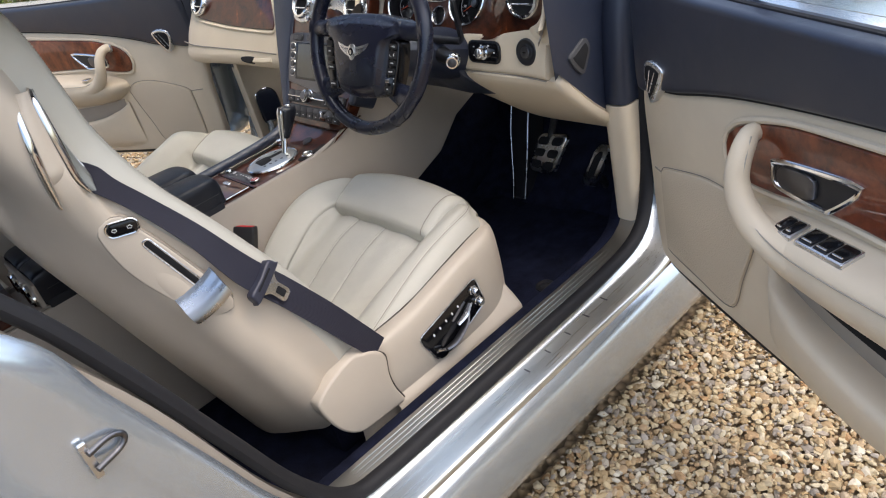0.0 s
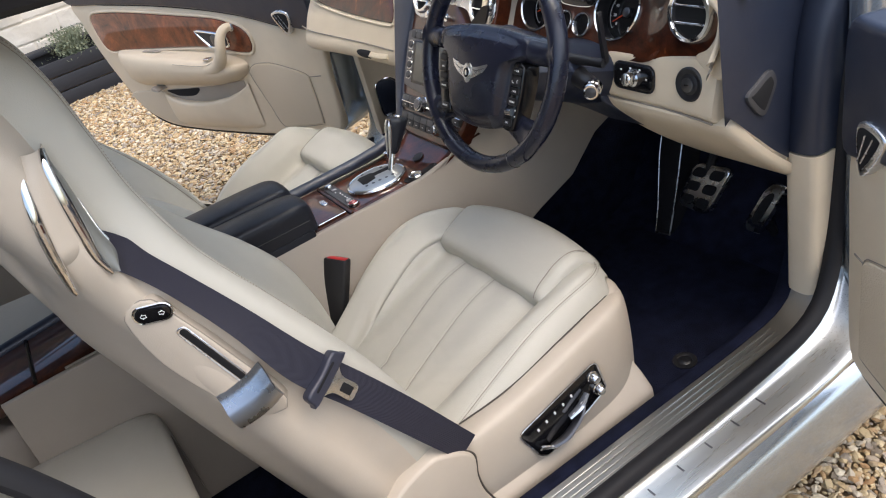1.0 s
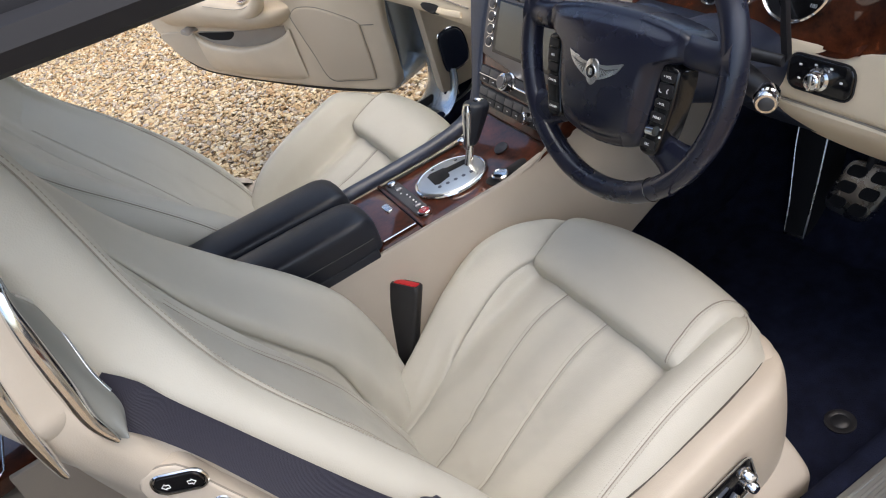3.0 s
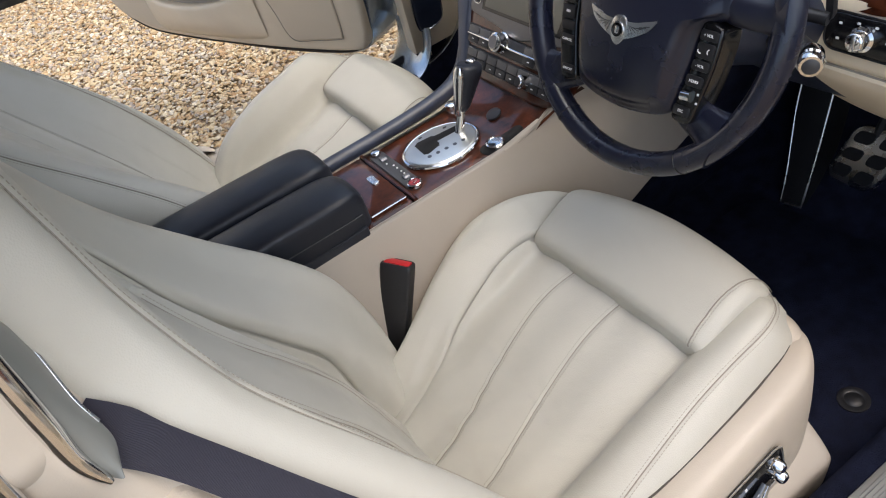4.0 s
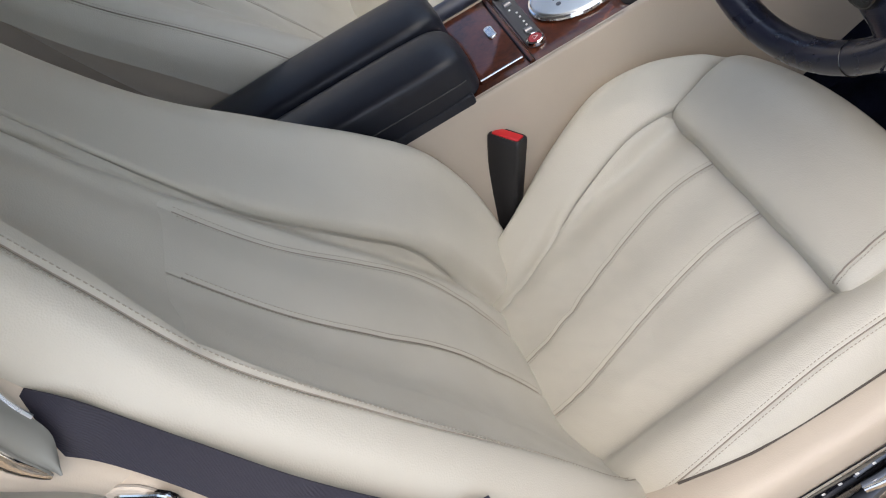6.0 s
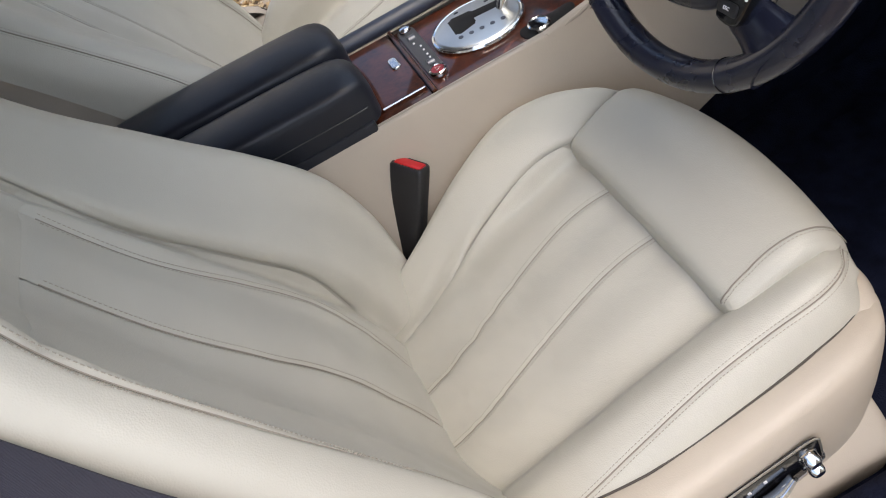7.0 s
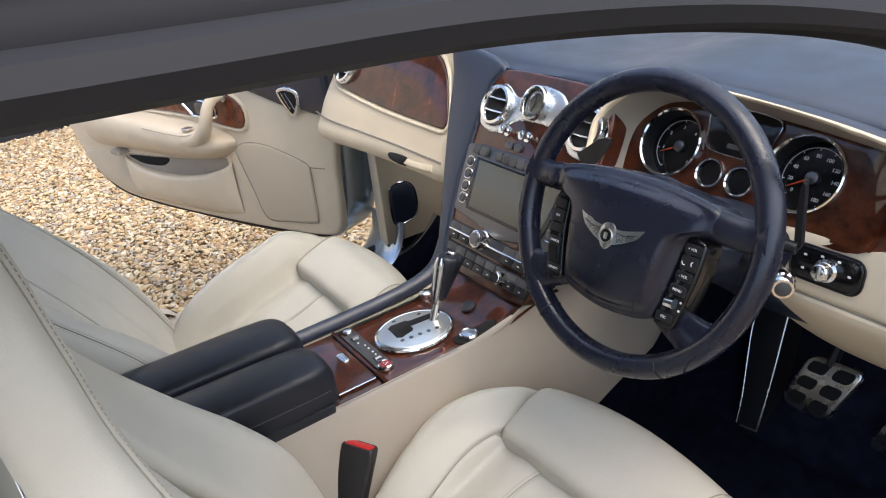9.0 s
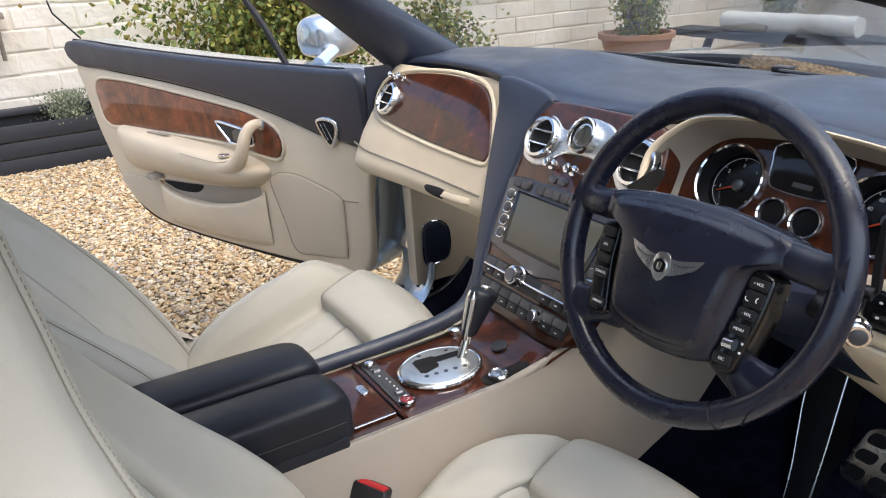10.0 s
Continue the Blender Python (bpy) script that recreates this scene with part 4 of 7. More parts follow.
    edge = smooth_poly([(-0.130, -0.015), (-0.120, -0.038), (-0.054, -0.054), (0.02, -0.050), (0.075, -0.042), (0.100, -0.020), (0.095, 0.012), (-0.02, 0.014), (-0.085, 0.010), (-0.118, 0.008)], 44)
    pl = part("belt_plate", prism(edge, side, 0.0042, -0.02, 0.003, steps=3), SEAT_FLAT, root, "moulded plate round the belt slot")
    part("plate_line", tube([side(u, v, 0.0012) for u, v in edge], 0.0010, 5, True), PIPING, pl)
    aslant = np.array(((0.48, 0.877), (0.877, -0.48)))
    ov = rounded(0.044, 0.019, 0.0092, 6) @ aslant + (-0.106, -0.004)
    sw = part("release_rocker", prism(ov, side, 0.0075, 0.001, 0.002), GLOSSBLACK, pl, "black rocker with two arrow marks")
    part("rocker_rim", tube([side(u, v, 0.005) for u, v in inset(ov, -0.002)], 0.0015, 6, True), CHROME, pl)
    for v in (-0.011, 0.011):
        k = 1 if v < 0 else -1
        ring = np.array([(v + k * b_, a_) for a_, b_ in ((-0.0018, 0.003), (-0.0018, -0.0005), (-0.0034, -0.0005), (0.0, -0.004), (0.0034, -0.0005), (0.0018, -0.0005), (0.0018, 0.003))]) @ aslant + (-0.106, -0.004)
        part("rocker_mark", tube([side(p, q, 0.0079) for p, q in ring], 0.0005, 4, True), WHITE, sw)
    part("belt_slot", prism(rounded(0.112, 0.010, 0.0045) + (-0.012, 0.0), side, 0.0047, 0.002, 0.0004), RECESS_SHADE, pl)
    part("slot_rim", tube([side(u, v, 0.0043) for u, v in rounded(0.117, 0.014, 0.0065) + (-0.012, 0.0)], 0.0011, 5, True), SATIN, pl)
    flap = [[tuple(side(u0 - 0.016 + 0.004 * (1 - (2 * k - 1) ** 2), -0.046 + 0.076 * k, w0)) for u0, w0 in ((0.044, 0.006), (0.052, 0.010), (0.060, 0.016), (0.068, 0.023), (0.077, 0.028), (0.086, 0.030), (0.092, 0.0285))] for k in (0.0, 0.2, 0.4, 0.6, 0.8, 1.0)]
    shell("tilt_lever", flap, 24, 16, SATIN, 0.003, "satin metal backrest release lever", False, pl)


front_seat(1, "stone-coloured leather car seat, creased, with an integral dark belt")
front_seat(-1, "stone-coloured leather passenger seat with stitched bands", 0.55)

# seat belt, laid from the guide down to the sill side
belt = thing("seat_belt", "dark navy webbing seat belt hanging down the seat side", "seat belt", (0.68, 0.1, 0.6))
O = Vector((0.68, 0.1, 0.6))


def ribbon(pts, width, across, n=50, thick=0.0016):
    both = crv(np.c_[np.array(pts, float), np.array(width, float), np.array(across, float)], n)
    p, w, a = both[:, :3], both[:, 3:4], both[:, 4:7]
    a = a / np.linalg.norm(a, axis=1, keepdims=True)
    t = np.gradient(p, axis=0)
    nrm = np.cross(t, a)
    nrm /= np.linalg.norm(nrm, axis=1, keepdims=True)
    rings = np.stack([p - a * w / 2, p - a * w / 4 + nrm * 0.0006, p + a * w / 4 + nrm * 0.0006, p + a * w / 2, p + a * w / 2 - nrm * thick, p - a * w / 2 - nrm * thick], 1)
    return grid_bm(rings - np.array(O), wrap=True)


course = [(0.584, -0.138, 1.004), (0.596, -0.122, 0.986), (0.604, -0.105, 0.960), (0.622, -0.079, 0.922), (0.651, -0.039, 0.854), (0.670, 0.004, 0.765), (0.678, 0.053, 0.690), (0.684, 0.105, 0.605), (0.686, 0.145, 0.535), (0.686, 0.180, 0.475)]
turn = [Vector(n_).normalized().cross(Vector((0.03, 0.15, -0.30)).normalized()) for n_ in ((0.95, 0.25, 0.15), (0.95, 0.25, 0.15), (0.94, 0.30, 0.22), (0.93, 0.30, 0.23), (0.93, 0.28, 0.23), (0.94, 0.25, 0.22), (0.95, 0.2, 0.2), (0.96, 0.18, 0.15), (0.97, 0.15, 0.1), (0.97, 0.1, 0.1))]
bm = ribbon(course, [0.034, 0.040, 0.033, 0.032, 0.038, 0.050, 0.050, 0.050, 0.048, 0.044], [tuple(a) for a in turn])
part("webbing", bm, WEB, belt, "navy woven webbing")
B = lambda x, y, z: V(x, y, z) - O
TA, TB, TN = Vector((0.03, 0.50, -0.866)).normalized(), Vector(turn[4]), Vector((0.94, 0.25, 0.22)).normalized()
T0 = V(0.677, 0.022, 0.733)
def tongue3(u, v, w):
    return T0 + TA * u + TB * v + TN * w - O
part("tongue_bar", prism(smooth_poly([(0.010, -0.036), (0.010, 0.036), (0.003, 0.039), (-0.010, 0.036), (-0.013, 0.027), (-0.011, 0.0), (-0.013, -0.027), (-0.010, -0.036), (0.003, -0.039)], 50), tongue3, 0.0105, -0.005, 0.005, steps=4, back=True), WEB_PLASTIC, belt, "dark plastic belt tongue")
part("tongue_slot", prism(rounded(0.004, 0.046, 0.0018, 4) + (-0.004, 0), tongue3, 0.0108, 0.007, 0.0003), RECESS_SHADE, belt)
tg = part("tongue", prism(smooth_poly([(0.004, -0.024), (0.004, 0.024), (0.022, 0.013), (0.052, 0.012), (0.056, 0.0), (0.052, -0.012), (0.022, -0.013)], 36), tongue3, 0.0065, 0.003, 0.001), SATIN, belt, "steel latch tongue")
part("latch_window", prism(rounded(0.020, 0.013, 0.002, 4) + (0.038, 0), tongue3, 0.0069, 0.004, 0.0003), RECESS_SHADE, tg)

# buckle beside the cushion, turned and leaning towards the tunnel's front
bk = thing("belt_buckle", "black seat belt buckle with a red release button", "belt buckle", (0.142, 0.208, 0.475))
bz = Vector((-0.10, 0.40, 0.91)).normalized()
bx = Vector((0.77, 0.63, 0.0))
bx = (bx - bz * bx.dot(bz)).normalized()
m = Matrix((bx, bz.cross(bx), bz)).transposed().to_4x4()
rows = []
for z, hw, ht in ((-0.055, 0.020, 0.0105), (-0.050, 0.0215, 0.0115), (0.0, 0.0245, 0.0130), (0.090, 0.0265, 0.0140), (0.098, 0.0262, 0.0138), (0.1005, 0.0245, 0.0122), (0.1005, 0.0225, 0.0100), (0.0975, 0.0220, 0.0095)):
    rows.append([m @ V(x, y, z) for x, y in np.vstack([rounded(2 * hw, 2 * ht, 0.005, 4), rounded(2 * hw, 2 * ht, 0.005, 4)[:1]])])
bm = bmesh.new()
vs = [[bm.verts.new(q) for q in r[:-1]] for r in rows]
for a_, b_ in zip(vs, vs[1:]):
    for j in range(len(a_)):
        bm.faces.new((a_[j], a_[(j + 1) % len(a_)], b_[(j + 1) % len(a_)], b_[j]))
bm.faces.new(vs[-1])
part("buckle_body", bm, PLASTIC, bk)
part("release_button", move(box(-0.0215, 0.0215, -0.0085, 0.0092, 0.090, 0.1015, 0.002), m), RED, bk, "red press button")
bm = bmesh.new()
for k in range(7):
    box(-0.0195 + 0.0006 * (k % 2), 0.0195 - 0.0006 * (k % 2), -0.010, 0.010, -0.125 + k * 0.0105, -0.1165 + k * 0.0105, 0.003, bm, 1)
box(-0.017, 0.017, -0.0085, 0.0085, -0.16, -0.054, 0.002, bm, 1)
part("buckle_stalk", move(bm, m), RUBBER, bk, "ribbed rubber stalk")

# ---- dashboard ----
DASH = thing("dashboard", "navy and cream leather dashboard with burr walnut veneers", "dashboard", (0, 0.75, 0.85))
DO = Vector((0, 0.75, 0.85))
FN = Vector((0, -1, 0.6)).normalized()


def face_y(x, z):
    return 0.72 + 0.6 * (z - 0.863) - 0.034 * max(0.0, (abs(x) - 0.25) / 0.5) ** 2


def D(x, z, w=0.0):
    """A place on the sloping face, w proud of it."""
    return V(x, face_y(x, z), z) + FN * w - DO


def DP(poly, top, base=0.0, bevel=0.003, steps=2):
    return prism(poly, D, top, base, bevel, steps=steps)


def Dm(x, z, w=0.0):
    """A matrix whose z axis leaves the face at (x, z)."""
    q = FN.to_track_quat("Z", "Y").to_matrix().to_4x4()
    return Matrix.Translation(D(x, z, w)) @ q


def dskin(name, sections, nu, nv, mat, label="", thick=0.0):
    g = skin(sections, nu, nv) - np.array(DO)
    return part(name, grid_bm(g), mat, DASH, label, 50)


# top pad, from the screen to the brow
rows = []
for x, yf, zf, zm, yb in ((-0.765, 0.775, 0.965, 0.985, 0.93), (-0.75, 0.79, 1.000, 1.006, 0.96), (-0.64, 0.806, 1.017, 1.024, 1.06), (-0.45, 0.812, 1.021, 1.030, 1.15), (-0.31, 0.800, 1.016, 1.030, 1.19), (-0.17, 0.795, 0.992, 1.012, 1.22), (0.0, 0.800, 0.992, 1.006, 1.25),
                          (0.10, 0.800, 0.994, 1.014, 1.25), (0.17, 0.800, 1.006, 1.026, 1.24), (0.26, 0.800, 1.024, 1.036, 1.22), (0.38, 0.800, 1.026, 1.036, 1.19), (0.54, 0.796, 1.016, 1.028, 1.12), (0.70, 0.785, 1.004, 1.012, 1.0), (0.755, 0.775, 0.985, 0.99, 0.95)):
    rows.append([(x, yf + 0.012, zf - (0.030 if x < 0.1 else 0.016)), (x, yf - 0.002, zf - 0.007), (x, yf + 0.012, zf + 0.002), (x, (yf + 0.06), zm - 0.002), (x, 0.4 * yf + 0.6 * yb, zm + 0.002), (x, yb, 0.992 if abs(x) < 0.6 else 0.975)])
dskin("top_pad", rows, 60, 120, NAVY, "navy leather dash top")
part("sensor_bar", tube([V(0.05, 1.16, 1.012) - DO, V(0.25, 1.14, 1.012) - DO, V(0.50, 1.06, 1.004) - DO], 0.006, 6, samples=20, flat=0.5), PLASTIC, DASH, "thin demister slot")
part("demister_slot", tube([V(-0.55, 1.055, 1.018) - DO, V(-0.3, 1.12, 1.018) - DO, V(-0.02, 1.165, 1.010) - DO], 0.005, 6, samples=20, flat=0.5), PLASTIC, DASH, "thin demister slot")
part("sun_sensor", move(box(-0.018, 0.018, -0.012, 0.012, 0, 0.012, 0.003), Matrix.Translation(V(0.035, 1.19, 1.003) - DO)), PLASTIC, DASH)

# passenger pad: roll, glovebox and its rounded outer end
rows = []
for x, dy, k in ((-0.772, 0.10, 0.70), (-0.768, 0.045, 0.85), (-0.752, 0.012, 0.95), (-0.72, 0, 1.0), (-0.6, 0, 1.0), (-0.45, 0, 1.0), (-0.30, 0, 1.0), (-0.245, 0.0, 1.0), (-0.215, 0.01, 1.0)):
    rows.append([(x, face_y(x, z) + dy + e, 0.865 + (z - 0.865) * k) for z, e in ((1.000, 0.012), (0.97, 0.004), (0.92, 0.0), (0.868, -0.004), (0.842, -0.004), (0.815, 0.0), (0.785, 0.004), (0.762, 0.022), (0.745, 0.06), (0.735, 0.11), (0.73, 0.18), (0.73, 0.30))])
dskin("glovebox_pad", rows, 60, 60, CREAM, "cream leather glovebox and pad")
seam = [D(x, z, w) for x, z, w in ((-0.755, 0.822, 0.004), (-0.70, 0.812, 0.002), (-0.55, 0.807, 0.0), (-0.40, 0.805, 0.0), (-0.24, 0.803, 0.0))]
part("glovebox_seam", tube(seam, 0.002, 5, samples=30), PIPING, DASH)
hd = part("glovebox_handle", prism(smooth_poly([(-0.40, 0.757), (-0.40, 0.748), (-0.33, 0.747), (-0.265, 0.752), (-0.265, 0.763), (-0.33, 0.759)], 30), lambda u, v, w: D(u, v + 0.030, w - 0.009), 0.010, -0.02, 0.003), CREAM, DASH, "cream glovebox handle")
part("handle_recess", prism(smooth_poly([(-0.425, 0.758), (-0.42, 0.747), (-0.37, 0.744), (-0.36, 0.760)], 24), lambda u, v, w: D(u, v + 0.030, w - 0.006), 0.0085, -0.02, 0.003), RECESS_SHADE, hd)
wood = smooth_poly([(-0.728, 0.925), (-0.715, 0.965), (-0.63, 0.986), (-0.48, 0.995), (-0.37, 0.986), (-0.316, 0.958), (-0.279, 0.912), (-0.256, 0.866), (-0.30, 0.859), (-0.48, 0.864), (-0.64, 0.879), (-0.70, 0.893)], 70)
part("pad_rim", tube([D(x, z, 0.004) for x, z in inset(wood, -0.006)], 0.005, 8, True), CREAM, DASH, "rolled cream leather rim")
part("passenger_veneer", DP(wood, 0.008, -0.004, 0.004, 3), WALNUT, DASH, "glossy burr walnut fascia")


def air_vent(x, z, r, w=0.0, Dm=Dm):
    bm = lathe([(r + 0.004, -0.004), (r + 0.005, 0.006), (r + 0.001, 0.013), (r - 0.004, 0.014), (r - 0.007, 0.009), (r - 0.008, -0.004)], Dm(x, z, w), 40)
    v = part("air_vent", bm, CHROME, DASH, "round chrome bull's-eye air vent")
    part("vent_throat", lathe([(r - 0.007, 0.004), (r - 0.012, 0.0035), (0, 0.003)], Dm(x, z, w), 32), RECESS_SHADE, v)
    for k in (-0.33, 0.33):
        h = r * k
        half = math.sqrt(max(0, (r - 0.008) ** 2 - h * h))
        b = box(-half, half, h - 0.0016, h + 0.0016, 0.002, 0.010, 0.0008, seg=1)
        part("vent_slat", move(b, Dm(x, z, w)), CHROME, v)


def organ_stop(x, z, w=0.0, r=0.0085, mat=None):
    bm = lathe([(0, 0.022), (r * 0.55, 0.0215), (r * 0.6, 0.019), (r, 0.0185), (r * 1.05, 0.016), (r * 0.9, 0.013), (r * 0.5, 0.012), (r * 0.5, 0.004), (r * 1.1, 0.003), (r * 1.15, 0)], Dm(x, z, w), 20)
    return part("organ_stop_knob", bm, mat or CHROME, DASH, "turned chrome vent knob")


air_vent(-0.680, 0.925, 0.036, 0.008)
organ_stop(-0.690, 0.972, 0.008, 0.007)
organ_stop(-0.655, 0.972, 0.008, 0.007)

# centre stack
stack = smooth_poly([(-0.138, 0.983), (-0.160, 0.952), (-0.162, 0.898), (-0.160, 0.839), (-0.157, 0.789), (-0.145, 0.731), (-0.132, 0.696), (-0.108, 0.655), (0.0, 0.650), (0.108, 0.655), (0.134, 0.69), (0.150, 0.74), (0.162, 0.80), (0.165, 0.90), (0.155, 0.955), (0.12, 0.983), (0.0, 0.988)], 90)
part("centre_veneer", DP(stack, 0.006, -0.03, 0.005, 3), WALNUT, DASH, "burr walnut centre stack")
hump = smooth_poly([(-0.155, 0.890), (-0.10, 0.882), (-0.06, 0.908), (0.0, 0.914), (0.06, 0.908), (0.10, 0.882), (0.155, 0.89), (0.158, 0.93), (0.12, 0.962), (0.07, 0.945), (0.03, 0.966), (-0.03, 0.970), (-0.07, 0.945), (-0.12, 0.962), (-0.158, 0.93)], 80)
part("vent_surround", DP(hump, 0.010, 0.002, 0.004, 3), SATIN, DASH, "satin metal surround of vents and clock")
air_vent(-0.118, 0.924, 0.036, 0.008)
air_vent(0.118, 0.924, 0.036, 0.008)
clk = part("clock", lathe([(0.031, -0.002), (0.031, 0.016), (0.028, 0.018), (0.026, 0.012), (0.025, 0.0)], Dm(-0.018, 0.942, 0.006), 36), CHROME, DASH, "small round dashboard clock")
part("clock_face", lathe([(0.0255, 0.006), (0, 0.007)], Dm(-0.018, 0.942, 0.006), 30), SCREEN, clk)
part("clock_bezel", lathe([(0.020, 0.007), (0.021, 0.010), (0.018, 0.010), (0.017, 0.007)], Dm(-0.018, 0.942, 0.006), 30), CHROME, clk)
for a in (20, 150):
    q = Dm(-0.018, 0.942, 0.0145) @ Matrix.Rotation(radians(a), 4, "Z")
    part("clock_hand", move(box(-0.0008, 0.0008, 0, 0.013, 0, 0.0006), q), PLASTIC, clk)
organ_stop(-0.070, 0.890, 0.006)
organ_stop(-0.014, 0.890, 0.006)
for x in (-0.052, -0.028):
    part("vent_button", DP(rounded(0.022, 0.012, 0.005) + (x, 0.870), 0.010, 0.004, 0.002), DARKCHROME, DASH)

# radio unit
bez = part("radio_unit", DP(smooth_poly([(-0.158, 0.853), (-0.10, 0.859), (0.10, 0.859), (0.158, 0.853), (0.160, 0.84), (0.143, 0.752), (0.135, 0.744), (0.05, 0.735), (0, 0.727), (-0.05, 0.735), (-0.135, 0.744), (-0.143, 0.752), (-0.160, 0.84)], 80), 0.011, 0.004, 0.003), DARKCHROME, DASH, "grey metal navigation and radio unit")
part("screen_frame", DP(np.array([(-0.122, 0.836), (0.122, 0.836), (0.106, 0.752), (-0.106, 0.752)]), 0.0125, 0.009, 0.001), GLOSSBLACK, bez)
part("screen", DP(np.array([(-0.112, 0.833), (0.112, 0.833), (0.098, 0.757), (-0.098, 0.757)]), 0.0132, 0.010, 0.0006), SCREEN, bez, "dim grey-green switched-on display")
for k in range(4):
    z = 0.826 - 0.020 * k
    for s in (-1, 1):
        x = s * (0.137 - 0.0045 * k)
        b = part("radio_button", DP(rounded(0.016, 0.0125, 0.005) + (x, z), 0.0155, 0.010, 0.002), GREYBTN, bez)
        part("button_rim", tube([D(u, v, 0.0118) for u, v in rounded(0.020, 0.0165, 0.0065) + (x, z)], 0.0011, 5, True), CHROME, b)
for x0, n, w in ((-0.128, 2, 0.022), (-0.062, 6, 0.021)):
    for k in range(n):
        part("radio_button", DP(rounded(w - 0.001, 0.015, 0.004) + (x0 + k * w, 0.8475), 0.0165, 0.010, 0.002), GREYBTN, bez)

# climate rows
for z, hw in ((0.7115, 0.128), (0.6785, 0.118)):
    st = part("climate_strip", DP(np.array([(-hw - 0.006, z + 0.015), (hw + 0.006, z + 0.015), (hw, z - 0.013), (-hw, z - 0.013)]), 0.010, 0.003, 0.002), PLASTIC, DASH, "dark strip of heater switches")
    n = 8
    for k in range(n):
        x = -hw + (k + 0.5) * 2 * hw / n
        if z > 0.7 and abs(x) < 0.03:
            continue
        part("heater_switch", DP(rounded(2 * hw / n - 0.002, 0.012, 0.001, 3) + (x, z + 0.0075), 0.014, 0.009, 0.001), GREYBTN, st)
        part("heater_switch", DP(rounded(2 * hw / n - 0.002, 0.012, 0.001, 3) + (x, z - 0.0055), 0.0125, 0.009, 0.001), PLASTIC, st)
        part("switch_mark", DP(rounded(0.006, 0.0012, 0.0004, 3) + (x, z - 0.006), 0.0129, 0.012, 0.0002), WHITE, st)
    if z > 0.7:
        part("chrome_strip", tube([D(-hw, z + 0.001, 0.013), D(hw, z + 0.001, 0.013)], 0.0022, 8), CHROME, st)


def dial(x, z, r, h, w, lab):
    b = part("rotary_knob", lathe([(0, h), (r * 0.72, h), (r * 0.80, h - 0.001), (r * 0.82, h - 0.004), (r, h - 0.005), (r, 0.002), (r * 1.15, 0.0)], Dm(x, z, w), 36), CHROME, DASH, lab)
    part("knob_cap", lathe([(0, h + 0.0008), (r * 0.66, h + 0.0006), (r * 0.7, h - 0.001)], Dm(x, z, w), 30), DARKCHROME, b)


dial(-0.034, 0.716, 0.0165, 0.020, 0.010, "large chrome-rimmed control knob")
dial(0.056, 0.6785, 0.0115, 0.022, 0.010, "small knurled chrome knob")

# navy rails down both sides of the stack
for s in (-1, 1):
    poly = smooth_poly([(s * x, z) for x, z in ((0.316, 1.008), (0.288, 0.955), (0.268, 0.91), (0.246, 0.861), (0.214, 0.797), (0.182, 0.733), (0.150, 0.67), (0.130, 0.64), (0.106, 0.64), (0.128, 0.70), (0.140, 0.737), (0.154, 0.794), (0.157, 0.847), (0.160, 0.91), (0.157, 0.956), (0.134, 0.986), (0.20, 1.004))], 70)
    if s < 0:
        part("stack_rail", DP(poly, 0.012, -0.10, 0.010, 4), NAVY, DASH, "navy leather rail beside the centre stack")
    else:
        poly = smooth_poly([(0.140, 0.72), (0.150, 0.765), (0.156, 0.80), (0.160, 0.84), (0.160, 0.875), (0.172, 0.872), (0.180, 0.84), (0.184, 0.80), (0.172, 0.745), (0.160, 0.715)], 50)
        part("stack_rail", DP(poly, 0.010, -0.06, 0.008, 4), NAVY, DASH, "navy leather rail beside the centre stack")

# instrument binnacle
RC = -0.040
bino = smooth_poly([(0.158, 0.86), (0.152, 0.91), (0.165, 0.965), (0.20, 0.995), (0.26, 1.008), (0.36, 1.010), (0.50, 1.004), (0.58, 0.998), (0.592, 0.96), (0.590, 0.90), (0.56, 0.882), (0.50, 0.880), (0.46, 0.876), (0.34, 0.85)], 80)
VENEER_HOLES = ((0.245, 0.942, 0.0525), (0.467, 0.948, 0.0525))
part("driver_veneer", pierced(bino, VENEER_HOLES, lambda u, v: D(u, v, RC)), WALNUT, DASH, "burr walnut instrument fascia")
arch = crv([(0.150, 0.862), (0.138, 0.906), (0.134, 0.943), (0.158, 0.974), (0.200, 0.998), (0.30, 1.010), (0.36, 1.011), (0.54, 1.001), (0.66, 0.99), (0.722, 0.972), (0.738, 0.935), (0.736, 0.905)], 90)
inner = crv([(0.180, 0.862), (0.170, 0.905), (0.168, 0.945), (0.185, 0.972), (0.222, 0.994), (0.30, 1.004), (0.36, 1.003), (0.54, 0.994), (0.655, 0.98), (0.708, 0.957), (0.716, 0.92), (0.708, 0.880)], 90)
lip = arch + (inner - arch) * (0.011 / np.linalg.norm(inner - arch, axis=1, keepdims=True))
sink = lambda a: 0.030 * smooth01((a[0] - 0.50) / 0.17)
g = np.array([[D(*a, 0.018 - sink(a)), D(*(a * 0.9 + b * 0.1), 0.024 - sink(a)), D(*(a * 0.5 + b * 0.5), 0.027 - sink(a)), D(*(a * 0.1 + b * 0.9), 0.024 - sink(a)), D(*b, 0.017 - sink(a))] for a, b in zip(arch, lip)])
part("hood_rim", grid_bm(skin([[tuple(q) for q in r] for r in g], 12, 120)), CREAM, DASH, "cream leather rim round the instruments")
g = np.array([[D(*b, 0.018 - sink(b)), D(*(b * 0.8 + c * 0.2), -0.005 - sink(b) * 0.7), D(*(b * 0.4 + c * 0.6), -0.028), D(*c, RC)] for b, c in zip(lip, inner)])
